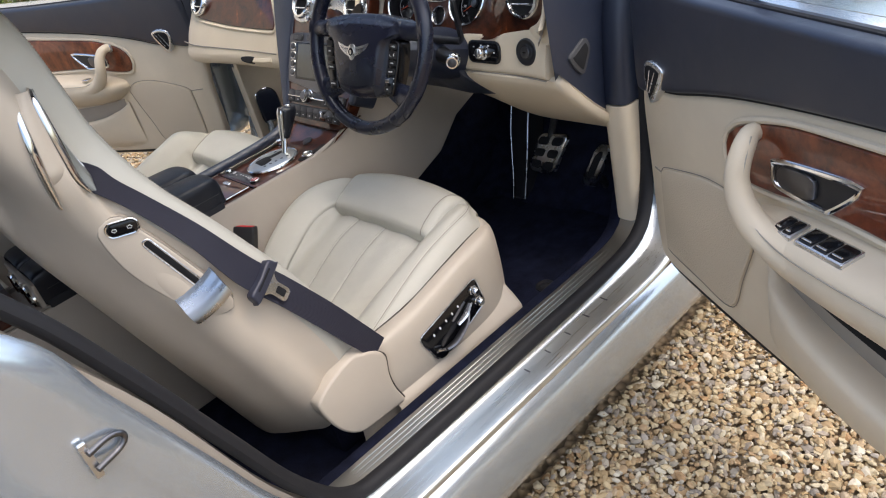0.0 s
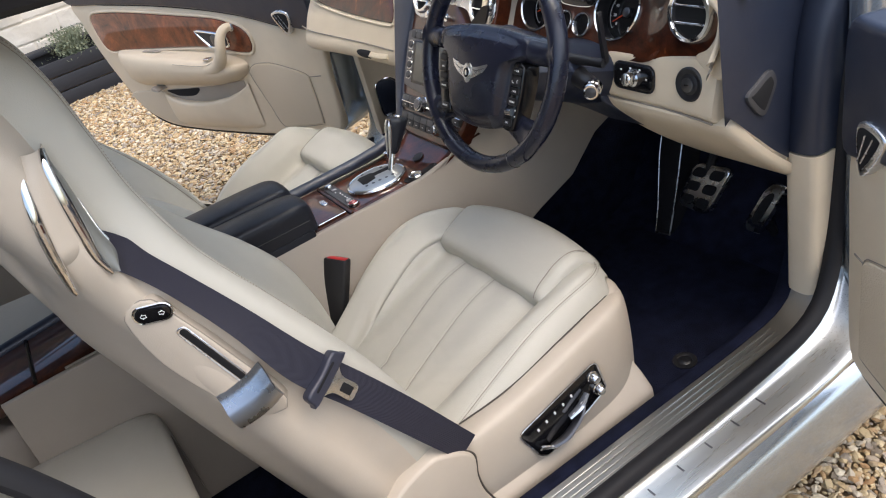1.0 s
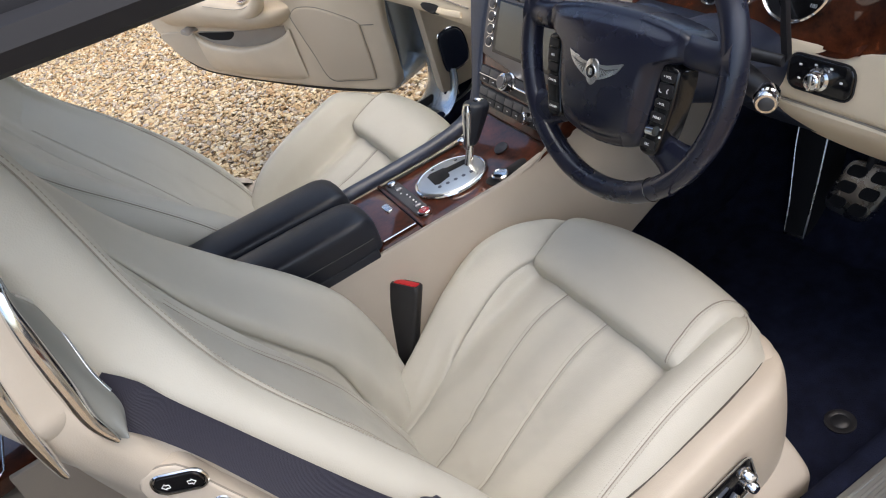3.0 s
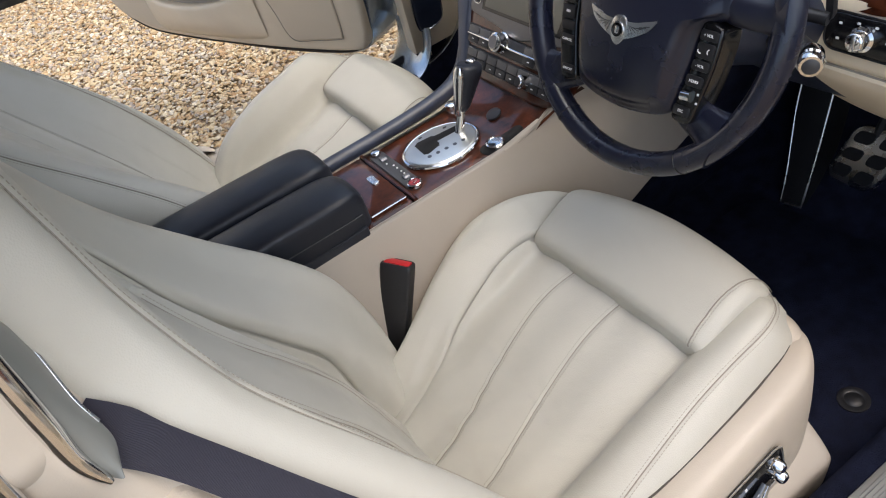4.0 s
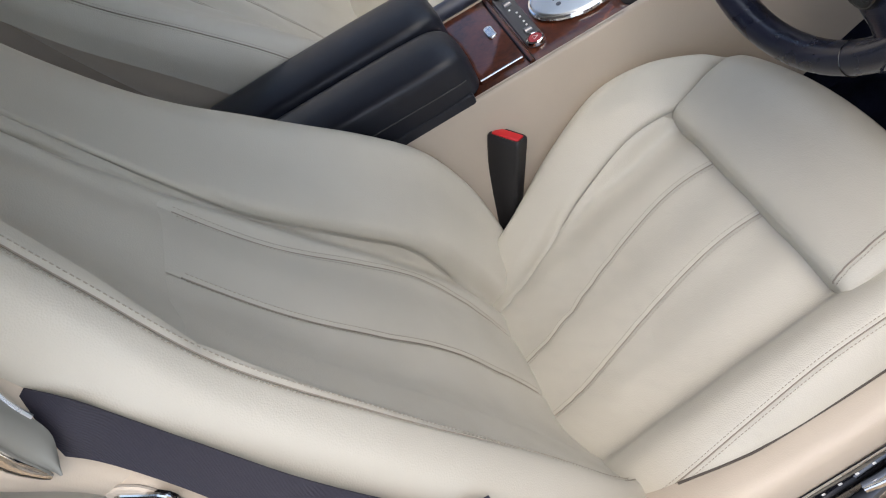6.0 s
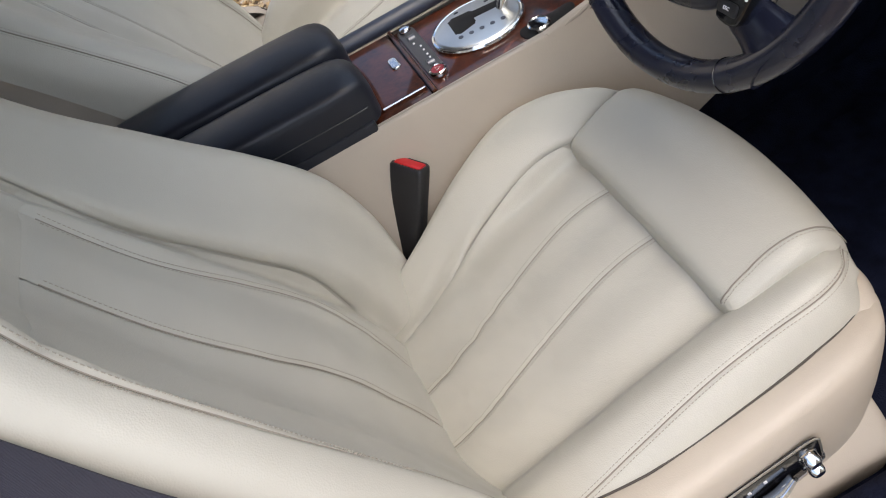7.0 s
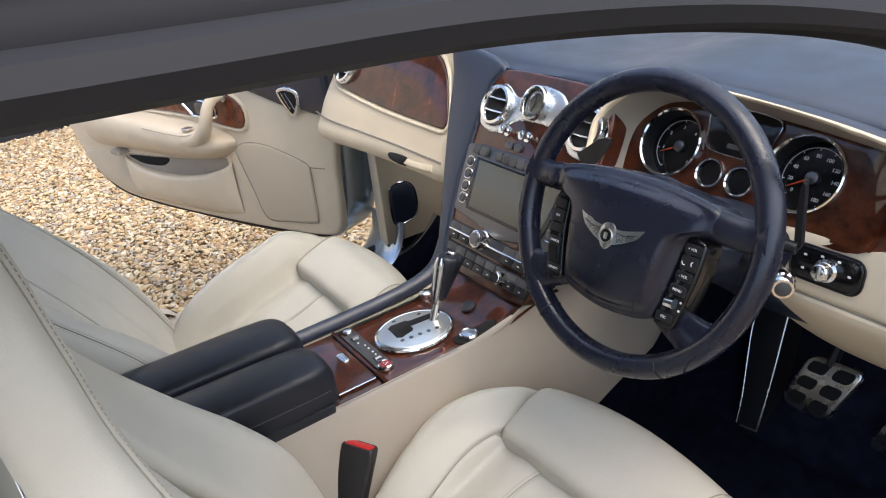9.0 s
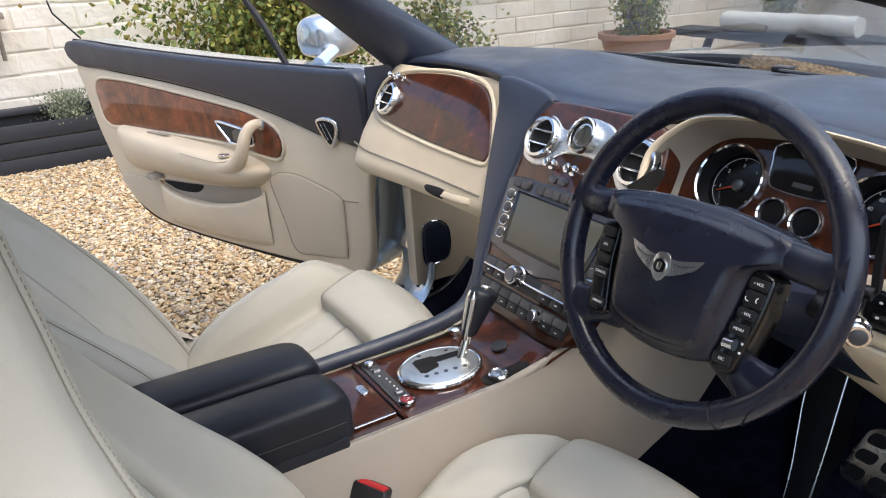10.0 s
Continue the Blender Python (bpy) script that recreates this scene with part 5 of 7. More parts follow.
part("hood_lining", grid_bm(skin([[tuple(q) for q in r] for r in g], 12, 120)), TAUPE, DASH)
g = np.array([[D(*a, 0.022 - sink(a)), D(*(a + (0, 0.008)), 0.012 - sink(a)), D(*(a + (0, 0.012)), -0.02), D(*(a + (0, 0.012)), -0.06)] for a in arch[10:70]])
part("hood_skin", grid_bm(g), NAVY, DASH)


def gauge(x, z, r, start, end, marks, needle, lab):
    m = Dm(x, z, RC)
    ga = part("gauge", lathe([(r + 0.002, 0.0), (r + 0.002, 0.006), (r, 0.008), (r - 0.0025, 0.006), (r - 0.003, 0.001)], m, 48), CHROME, DASH, lab)
    part("gauge_tube", lathe([(r - 0.003, 0.003), (r - 0.003, -0.026)], m, 40), PLASTIC, ga)
    m = Dm(x, z, RC - 0.026)
    part("gauge_face", lathe([(r - 0.002, 0.0015), (0, 0.0015)], m, 40), GLOSSBLACK, ga)
    arc = [m @ V(math.cos(radians(start + (end - start) * k / 30)) * r * 0.80, math.sin(radians(start + (end - start) * k / 30)) * r * 0.80, 0.0022) for k in range(31)]
    part("gauge_arc", tube(arc, 0.0005, 4), WHITE, ga)
    n = len(marks)
    for k, t in enumerate(marks):
        a = radians(start + (end - start) * k / max(1, n - 1))
        c, s_ = math.cos(a), math.sin(a)
        part("gauge_tick", tube([m @ V(c * r * 0.73, s_ * r * 0.73, 0.0022), m @ V(c * r * 0.80, s_ * r * 0.80, 0.0022)], 0.0006, 4), WHITE, ga)
        if t:
            write("numeral", t, 0.0074, lambda u, v, w: m @ V(c * r * 0.58 + u, s_ * r * 0.58 + v, 0.0022 + w), WHITE, ga)
    a = radians(needle)
    part("needle", tube([m @ V(0, 0, 0.004), m @ V(math.cos(a) * r * 0.68, math.sin(a) * r * 0.68, 0.004)], [0.0018, 0.0006], 6), ORANGE, ga)
    part("needle_hub", lathe([(0.009, 0.002), (0.009, 0.007), (0.007, 0.008), (0, 0.008)], m, 20), DARKCHROME, ga)


gauge(0.245, 0.942, 0.0525, 240, -42, ["", "1", "2", "3", "4", "5", "6"], 205, "black rev counter with white figures and red needle")
gauge(0.467, 0.948, 0.0525, 225, -63, ["0", "20", "40", "60", "80", "100", "120", "140", "160", "180"], 212, "black speedometer with white figures and red needle")
for x in (0.331, 0.382):
    m = Dm(x, 0.9175, RC)
    sg = part("small_gauge", lathe([(0.0225, 0.0), (0.0225, 0.006), (0.021, 0.008), (0.019, 0.006), (0.0185, 0.001)], m, 36), CHROME, DASH, "small blank round gauge")
    part("gauge_face", lathe([(0.0195, 0.0015), (0, 0.0015)], m, 30), GLOSSBLACK, sg)
dp = smooth_poly([(0.303, 1.000), (0.301, 0.972), (0.308, 0.950), (0.33, 0.945), (0.38, 0.945), (0.402, 0.951), (0.409, 0.972), (0.404, 1.000)], 40)
disp = part("info_display", prism(dp, D, RC + 0.003, RC, 0.001), GLOSSBLACK, DASH, "dark driver information display")
part("display_rim", tube([D(u, v, RC + 0.003) for u, v in dp], 0.0014, 6, True), CHROME, disp)
part("readout", prism(rounded(0.03, 0.006, 0.001, 3) + (0.356, 0.956), D, RC + 0.0034, RC, 0.0002), GREYBTN, disp)

# driver's end: vent, light switch, ignition, knee pad
FD = Vector((0, -1, 0.2)).normalized()


def DF(x, z, w=0.0):
    """A place on the driver's switch fascia, which stands steeper than the rest."""
    return V(x, 0.752 + 0.2 * (z - 0.845) - 0.012 * max(0.0, (x - 0.60) / 0.12) ** 2, z) + FD * w - DO


def DFm(x, z, w=0.0):
    return Matrix.Translation(DF(x, z, w)) @ FD.to_track_quat("Z", "Y").to_matrix().to_4x4()


air_vent(0.662, 0.9485, 0.040, 0.0, DFm)
# veneer brought forward round the outer vent
low = lambda x: float(np.interp(x, (0.46, 0.58, 0.645, 0.675, 0.698, 0.712, 0.72), (0.868, 0.874, 0.882, 0.890, 0.908, 0.930, 0.955)))
rows = []
for x in np.linspace(0.535, 0.719, 24):
    f = smooth01((x - 0.535) / 0.085)
    hi_z = 0.985 - 0.10 * max(0.0, (x - 0.66))
    rows.append([tuple(D(x, z + 0.0206, RC + 0.002) * (1 - f) + DF(x, z, -0.004) * f + DO) for z in np.linspace(min(low(x) - 0.006, hi_z - 0.01), hi_z, 8)])
dskin("outer_veneer", rows, 14, 50, WALNUT, "burr walnut round the outer vent")
rows = []
for z, e in ((0.890, -0.030), (0.884, -0.006), (0.872, 0.0), (0.840, 0.002), (0.815, 0.002), (0.796, 0.0), (0.790, -0.006)):
    rows.append([tuple(DF(x + 0.10 * (z - 0.84) * (1 if x > 0.6 else 0.1), z if z < 0.845 else 0.84 + (z - 0.84) * (min(low(x), 0.888) - 0.84) / 0.044, e - k) + DO) for x, k in ((0.463, 0.05), (0.466, 0.010), (0.476, 0.001), (0.52, 0), (0.60, 0), (0.68, 0.0), (0.712, 0.001), (0.722, 0.008), (0.726, 0.05))])
dskin("switch_fascia", rows, 60, 30, CREAM, "cream leather switch panel")
part("fascia_edge", prism(smooth_poly([(0.700, 0.866), (0.730, 0.862), (0.736, 0.885), (0.737, 0.92), (0.736, 0.96), (0.730, 0.990), (0.715, 1.000), (0.690, 1.002), (0.704, 0.985), (0.716, 0.965), (0.7165, 0.94), (0.709, 0.918), (0.694, 0.900), (0.672, 0.886)], 70), DF, 0.001, -0.05, 0.004, steps=4), CREAM, DASH)
lp = part("light_switch", prism(rounded(0.094, 0.044, 0.014) + (0.541, 0.834), DF, 0.006, -0.002, 0.003, steps=3), GLOSSBLACK, DASH, "black headlamp switch with chrome knob")
part("switch_bezel", tube([DF(u, v, 0.004) for u, v in rounded(0.096, 0.046, 0.015) + (0.541, 0.834)], 0.0012, 6, True), PLASTIC, lp)
part("light_knob", lathe([(0, 0.024), (0.0085, 0.024), (0.0105, 0.0225), (0.0115, 0.0205), (0.0115, 0.010), (0.0150, 0.008), (0.0155, 0.0)], DFm(0.545, 0.834, 0.006), 30), CHROME, lp)
part("knob_bar", move(box(-0.0022, 0.0022, -0.010, 0.010, 0.023, 0.0262, 0.001), DFm(0.545, 0.834, 0.006)), SATIN, lp)
for x, z in ((0.512, 0.844), (0.512, 0.826), (0.572, 0.834), (0.534, 0.848), (0.556, 0.848)):
    part("switch_mark", prism(rounded(0.0045, 0.0030, 0.001, 3) + (x, z), DF, 0.0064, 0.005, 0.0003), WHITE, lp)
ig = part("ignition_lock", lathe([(0.028, 0), (0.028, 0.003), (0.0255, 0.0055), (0.017, 0.003), (0.0135, 0.005), (0, 0.005)], DFm(0.665, 0.842, 0.001), 40), PLASTIC, DASH, "round ignition lock")
part("lock_ring", lathe([(0.0115, 0.005), (0.0120, 0.008), (0.010, 0.009), (0, 0.0085)], DFm(0.665, 0.842, 0.001), 26), DARKCHROME, ig)
part("key_slot", move(box(-0.0045, 0.0045, -0.001, 0.001, 0.008, 0.0098), DFm(0.665, 0.842, 0.001)), CHROME, ig)
# knee bolster sloping away under the fascia
rows = []
for x, k in ((0.17, 0.10), (0.25, 0.070), (0.34, 0.045), (0.42, 0.020), (0.466, 0.006), (0.52, 0.0), (0.62, 0.0), (0.70, 0.0), (0.728, 0.001), (0.740, 0.006), (0.743, 0.03)):
    lift = 0.030 * smooth01((0.47 - x) / 0.25)
    rows.append([(x, y + k, z - lift * (1 if z > 0.7 else 0.0)) for y, z in ((0.772, 0.792), (0.744, 0.789), (0.740, 0.780), (0.748, 0.762), (0.778, 0.727), (0.822, 0.683), (0.876, 0.636), (0.925, 0.598), (0.955, 0.580), (0.99, 0.576), (1.12, 0.60))])
dskin("knee_pad", rows, 60, 60, CREAM, "cream leather knee bolster")
def under(x, z, w=0.0):
    return V(x, 0.741 + 0.9 * max(0.0, 0.785 - z) + 0.02 * smooth01((0.40 - x) / 0.15) - w, z) - DO


part("column_surround", prism(np.array([(0.20, 0.868), (0.464, 0.868), (0.466, 0.80), (0.472, 0.778), (0.486, 0.748), (0.508, 0.712), (0.47, 0.704), (0.40, 0.697), (0.30, 0.692), (0.20, 0.69), (0.20, 0.74), (0.20, 0.80)]), under, 0.014, -0.03, 0.006, steps=3), NAVY, DASH, "navy panel below the steering column")
part("fascia_joint", tube([DF(x, 0.7885, -0.004) for x in (0.468, 0.55, 0.64, 0.715)], 0.0018, 6, samples=20), PIPING, DASH)
# navy end cap with its three-cornered vent
for s in (1, -1):
    rows = [[(s * (0.750 - 0.012 * (y - 0.70) / 0.16), y, z) for z in (lo, 0.80, 0.90, 1.0)] for y, lo in (((0.724, 0.815), (0.75, 0.792), (0.79, 0.752), (0.86, 0.684), (0.94, 0.62)) if s > 0 else ((0.700, 0.82), (0.74, 0.785), (0.79, 0.74), (0.84, 0.715), (0.91, 0.70)))]
    dskin("end_cap", rows, 20, 16, NAVY, "navy leather dash end")
    e3 = lambda u, v, w: V(s * (0.750 - 0.012 * (u - 0.70) / 0.16 + w), u, v) - DO
    tri = smooth_poly([(0.832, 0.842), (0.846, 0.836), (0.853, 0.815), (0.836, 0.788), (0.820, 0.773), (0.804, 0.780), (0.780, 0.810), (0.778, 0.824), (0.80, 0.832)], 40)
    ev = part("end_vent", prism(tri, e3, 0.006, -0.004, 0.003), GREYBTN, DASH, "three-cornered side demister vent")
    part("vent_throat", prism(inset(tri, 0.010), e3, 0.0066, 0.004, 0.0006), RECESS_SHADE, ev)

# ---- steering column and wheel ----
WC, WL = V(0.391, 0.557, 0.916), radians(22)
wheel = thing("steering_wheel", "navy leather steering wheel with a winged chrome badge", "steering wheel", WC)
WR = Matrix.Rotation(radians(2.7), 4, "Z") @ Matrix.Rotation(radians(90) - WL, 4, "X")


def S(a, b, w=0.0):
    """Across, up and towards the driver, from the wheel's middle."""
    return WR @ V(a, b, w)


rim = [S(0.178 * math.cos(2 * math.pi * k / 96), 0.178 * math.sin(2 * math.pi * k / 96)) for k in range(96)]
part("rim", tube(rim, 0.0153, 16, True, flat=1.1, up=S(0, 0, 1)), WHEEL_HIDE, wheel, "navy leather wheel rim")
for a in (238, 302):
    c = [S(0.178 * math.cos(radians(a)) + 0.0158 * math.cos(t) * math.cos(radians(a)), 0.178 * math.sin(radians(a)) + 0.0158 * math.cos(t) * math.sin(radians(a)), 0.0168 * math.sin(t)) for t in [2 * math.pi * k / 24 for k in range(24)]]
    part("rim_seam", tube(c, 0.0006, 5, True), GLOSSBLACK, wheel)
# airbag pad, a domed cushion between the four spokes
hub = smooth_poly([(0.0, 0.062), (0.045, 0.061), (0.088, 0.056), (0.112, 0.051), (0.1225, 0.044), (0.1245, 0.030), (0.1215, 0.018), (0.104, 0.011), (0.092, 0.0), (0.086, -0.035), (0.077, -0.085), (0.066, -0.101), (0.035, -0.110), (0.0, -0.113),
                   (-0.035, -0.110), (-0.066, -0.101), (-0.077, -0.085), (-0.086, -0.035), (-0.092, 0.0), (-0.104, 0.011), (-0.1215, 0.018), (-0.1245, 0.030), (-0.1225, 0.044), (-0.112, 0.051), (-0.088, 0.056), (-0.045, 0.061)], 120)
mid = np.array((0.0, -0.018))
bm = bmesh.new()
rings = [[bm.verts.new(S(x, y, -0.03)) for x, y in hub], [bm.verts.new(S(x, y, 0.010)) for x, y in hub]]
for d, w in ((0.0012, 0.0145), (0.0035, 0.0172), (0.007, 0.0188)):
    rings.append([bm.verts.new(S(x, y, w)) for x, y in inset(hub, d)])
edge_in = inset(hub, 0.007)


def dome(x, y):
    return 0.0200 + 0.0205 * max(0.0, 1 - (x / 0.134) ** 2) * max(0.0, 1 - ((y + 0.022) / 0.096) ** 2) ** 0.8


for r in (0.965, 0.92, 0.86, 0.78, 0.68, 0.57, 0.45, 0.33, 0.21, 0.10):
    ring_ = []
    for q in edge_in:
        x, y = mid + (q - mid) * r
        k = smooth01((1 - r) / 0.16)
        ring_.append(bm.verts.new(S(x, y, 0.0188 * (1 - k) + dome(x, y) * k)))
    rings.append(ring_)
for a, b in zip(rings, rings[1:]):
    for j in range(len(a)):
        k = (j + 1) % len(a)
        bm.faces.new((a[j], a[k], b[k], b[j]))
tip = bm.verts.new(S(*mid, dome(*mid)))
for j in range(len(rings[-1])):
    bm.faces.new((rings[-1][j], rings[-1][(j + 1) % len(rings[-1])], tip))
part("airbag_pad", bm, WHEEL_HIDE, wheel, "padded navy airbag cover", 60)
for s in (1, -1):
    part("upper_spoke", tube([S(s * x, y, w) for x, y, w in ((0.116, 0.031, 0.0060), (0.128, 0.030, 0.0065), (0.142, 0.029, 0.0055), (0.156, 0.029, 0.0030), (0.168, 0.030, 0.0010), (0.180, 0.032, 0.0))], [0.0185, 0.0192, 0.0185, 0.0190, 0.0230, 0.0290], 20, samples=30, flat=0.66, up=S(0, 0, 1)), WHEEL_HIDE, wheel, "", 60)
    part("lower_spoke", tube([S(s * x, y, w) for x, y, w in ((0.074, -0.086, 0.0), (0.094, -0.093, 0.0010), (0.112, -0.099, 0.0010), (0.128, -0.106, 0.0005), (0.142, -0.112, 0.0))], [0.0190, 0.0215, 0.0245, 0.0310, 0.0400], 20, samples=30, flat=0.42, up=S(0, 0, 1)), WHEEL_HIDE, wheel, "", 60)
    pod = smooth_poly([(s * 0.092, 0.010), (s * 0.113, 0.009), (s * 0.1185, 0.0), (s * 0.117, -0.035), (s * 0.109, -0.078), (s * 0.101, -0.101), (s * 0.078, -0.100), (s * 0.079, -0.080), (s * 0.088, -0.035)], 48)
    pd = part("switch_pod", prism(pod, S, 0.0185, -0.015, 0.004, steps=3), GLOSSBLACK, wheel, "black thumb switch pad")
    for k, (dx, b, h) in enumerate(((0.1040, -0.002, 0.0115), (0.1035, -0.0185, 0.0165), (0.1015, -0.0350, 0.0110), (0.0985, -0.0525, 0.0125), (0.0905, -0.088, 0.0115))):
        bt = part("thumb_switch", prism(rounded(0.0225, h, 0.003, 4) + (s * dx, b), S, 0.0205, 0.016, 0.0012), PLASTIC, pd)
        txt = (["", "RES", "", "CANCEL", "ON/OFF"] if s < 0 else ["+ VOL", "", "- VOL", "MENU", "ESC"])[k]
        if txt:
            write("lettering", txt, 0.0044, lambda u, v, w: S(s * dx + u, b + v, 0.0207 + w), WHITE, bt)
        elif s > 0:
            for e_, q_ in ((-0.0058, 0.5), (0.0062, -0.5)):
                a0 = [S(s * dx + e_ + 0.0030 * math.cos(t), b + 0.0030 * math.sin(t), 0.0208) for t in np.linspace(2.4 + q_, 4.6 + q_, 8)]
                part("switch_mark", tube(a0, 0.0006, 4), WHITE, bt)
part("scroll_wheel", tube([S(0.088, -0.0705, 0.020), S(0.0995, -0.0695, 0.020)], 0.0062, 14), CHROME, wheel, "ribbed chrome scroll wheel")
for b in (-0.0655, -0.0755):
    part("switch_mark", prism(rounded(0.0026, 0.0026, 0.0008, 3) + (0.1065, b), S, 0.0190, 0.018, 0.0002), WHITE, wheel)
# winged badge: plain shapes
BC = (-0.001, -0.007)
BW = lambda x, y: dome(x, y) + 0.0018
bd = part("badge", prism(smooth_poly([(0.0, 0.0065), (0.0085, 0.0030), (0.0115, -0.0080), (0.0090, -0.0205), (0.0, -0.0275), (-0.0090, -0.0205), (-0.0115, -0.0080), (-0.0085, 0.0030)], 40) + BC, S, 0.0424, 0.030, 0.0008), SATIN, wheel, "chrome winged badge")
for s in (1, -1):
    upper = crv([(0.006, 0.0005), (0.020, 0.0015), (0.034, 0.0050), (0.0495, 0.0095)], 16)
    lower = crv([(0.006, -0.0200), (0.017, -0.0165), (0.030, -0.0105), (0.041, -0.0030), (0.0490, 0.0080)], 16)
    g = []
    for a, b in zip(upper, lower):
        xy = [a + (b - a) * t for t in (0.0, 0.0, 0.25, 0.5, 0.75, 1.0, 1.0)]
        g.append([S(s * x + BC[0], y + BC[1], BW(s * x + BC[0], y + BC[1]) - d) for (x, y), d in zip(xy, (0.004, 0, 0, 0, 0, 0, 0.004))])
    part("badge_wing", grid_bm(np.array(g)), SATIN, bd)
    for k in range(7):
        fa = [(BC[0] + s * (0.0125 + k * 0.0016), BC[1] - 0.0020 - k * 0.0004), (BC[0] + s * (0.0170 + k * 0.0042), BC[1] - 0.0140 + k * 0.0026)]
        part("feather", tube([S(x, y, BW(x, y)) for x, y in fa], 0.00045, 4), DARKCHROME, bd)
ring_m = Matrix.Translation(S(BC[0], BC[1] - 0.0100, 0.0405)) @ WR
part("badge_disc", lathe([(0.0088, 0.0), (0.0088, 0.0030), (0.0070, 0.0036), (0, 0.0036)], ring_m, 28), GLOSSBLACK, bd)
part("badge_ring", lathe([(0.0092, 0.002), (0.0092, 0.0042), (0.0078, 0.0044), (0.0076, 0.002)], ring_m, 28), CHROME, bd)
part("badge_emblem", prism(rounded(0.0058, 0.0092, 0.0022, 5) + (BC[0], BC[1] - 0.0100), S, 0.0449, 0.043, 0.0004), CHROME, bd)

col = thing("steering_column", "navy steering column shroud with black stalks", "steering column", (0.394, 0.645, 0.884))
rows = []
for y, zc, w, h in ((0.575, 0.905, 0.070, 0.060), (0.60, 0.898, 0.078, 0.066), (0.66, 0.875, 0.086, 0.072), (0.72, 0.855, 0.10, 0.08), (0.78, 0.84, 0.11, 0.08)):
    rows.append([(w * math.cos(a) * (1 if abs(math.cos(a)) < 0.9 else 0.98), y - 0.62, zc - 0.9 + h * math.sin(a) * (0.55 if math.sin(a) > 0 else 1.0)) for a in [2 * math.pi * k / 16 for k in range(17)]])
g = skin(rows, 40, 24)
bm = grid_bm(g)
part("shroud", bm, NAVY, col, "navy column shroud", 60)
part("shroud_front", lathe([(0.074, 0.0), (0.06, 0.012), (0, 0.014)], Matrix.Translation((0, -0.045, 0.005)) @ Matrix.Rotation(radians(75), 4, "X"), 28), NAVY, col)
part("shift_paddle", prism(smooth_poly([(-0.235, 0.012), (-0.222, 0.022), (-0.19, 0.045), (-0.172, 0.052), (-0.165, 0.046), (-0.19, 0.012), (-0.215, -0.005)], 30), lambda u, v, w: V(u, 0.04 + w, v + 0.02), 0.006, 0.0, 0.002, back=True), PLASTIC, col, "black gearshift paddle")
part("indicator_stalk", tube([V(0.06, 0.035, 0.0), V(0.11, 0.045, -0.004), V(0.135, 0.05, -0.006)], [0.010, 0.008, 0.008], 10, samples=12), PLASTIC, col, "black column stalk")
part("shift_paddle", prism(smooth_poly([(0.130, -0.012), (0.128, 0.03), (0.130, 0.070), (0.1345, 0.073), (0.1365, 0.03), (0.138, -0.008), (0.134, -0.014)], 30), lambda u, v, w: V(u, 0.052 + w, v + 0.005), 0.010, 0.0, 0.003, back=True), PLASTIC, col, "black wiper paddle")
part("adjuster_arm", tube([V(0.075, 0.04, -0.034), V(0.145, 0.014, -0.034)], [0.018, 0.014], 12), PLASTIC, col)
kn = Matrix.Translation((0.136, 0.020, -0.034)) @ V(0.62, -0.78, 0.05).to_track_quat("Z", "Y").to_matrix().to_4x4()
part("adjuster_knob", lathe([(0.0140, 0.0), (0.0158, 0.004), (0.0158, 0.018), (0.0140, 0.020), (0.0140, 0.028), (0.0124, 0.031), (0.0095, 0.0312)], kn, 30), CHROME, col, "chrome column adjuster knob")
part("knob_cap", lathe([(0.0100, 0.0306), (0.008, 0.0322), (0, 0.0325)], kn, 24), GREYBTN, col)

# ---- pedals ----
def pedal(name, label, at, quad, bow, pads, reach):
    """A tread of four corners (top left, top right, bottom right, bottom left) with dark inlays; bow: how far its middle bulges."""
    root = thing(name, label, "pedal", at)
    (ax, ay), (bx, by), (cx, cy), (dx, dy) = quad

    def tread(u, v, w):
        top, low = (ax + (bx - ax) * u, ay + (by - ay) * u), (dx + (cx - dx) * u, dy + (cy - dy) * u)
        x, z = low[0] + (top[0] - low[0]) * v, low[1] + (top[1] - low[1]) * v
        h = w + bow * (1 - (2 * v - 1) ** 2)
        return V(x, 0.45 * z - 0.91 * h, z + 0.41 * h)
    ol = rounded(1.0, 1.0, 0.20, 8) + (0.5, 0.5)
    q = bmesh.new()
    rings = []
    for k, w in ((1.0, -0.006), (1.0, 0.004), (0.97, 0.007), (0.93, 0.008), (0.6, 0.008), (0.3, 0.008)):
        rings.append([q.verts.new(tread(0.5 + (u - 0.5) * k, 0.5 + (v - 0.5) * k, w)) for u, v in ol])
    for a, b in zip(rings, rings[1:]):
        for j in range(len(ol)):
            q.faces.new((a[j], a[(j + 1) % len(ol)], b[(j + 1) % len(ol)], b[j]))
    q.faces.new(rings[-1])
    part("pedal_plate", q, SATIN, root, "bare metal tread")
    for u, v, du, dv in pads:
        part("rubber_pad", prism(rounded(du, dv, min(du, dv) * 0.42, 6) + (u, v), tread, 0.0105, 0.005, 0.018, steps=3), RUBBER, root)
    part("pedal_arm", tube([V(*p_) for p_ in reach], 0.010, 8, samples=12), PLASTIC, root)


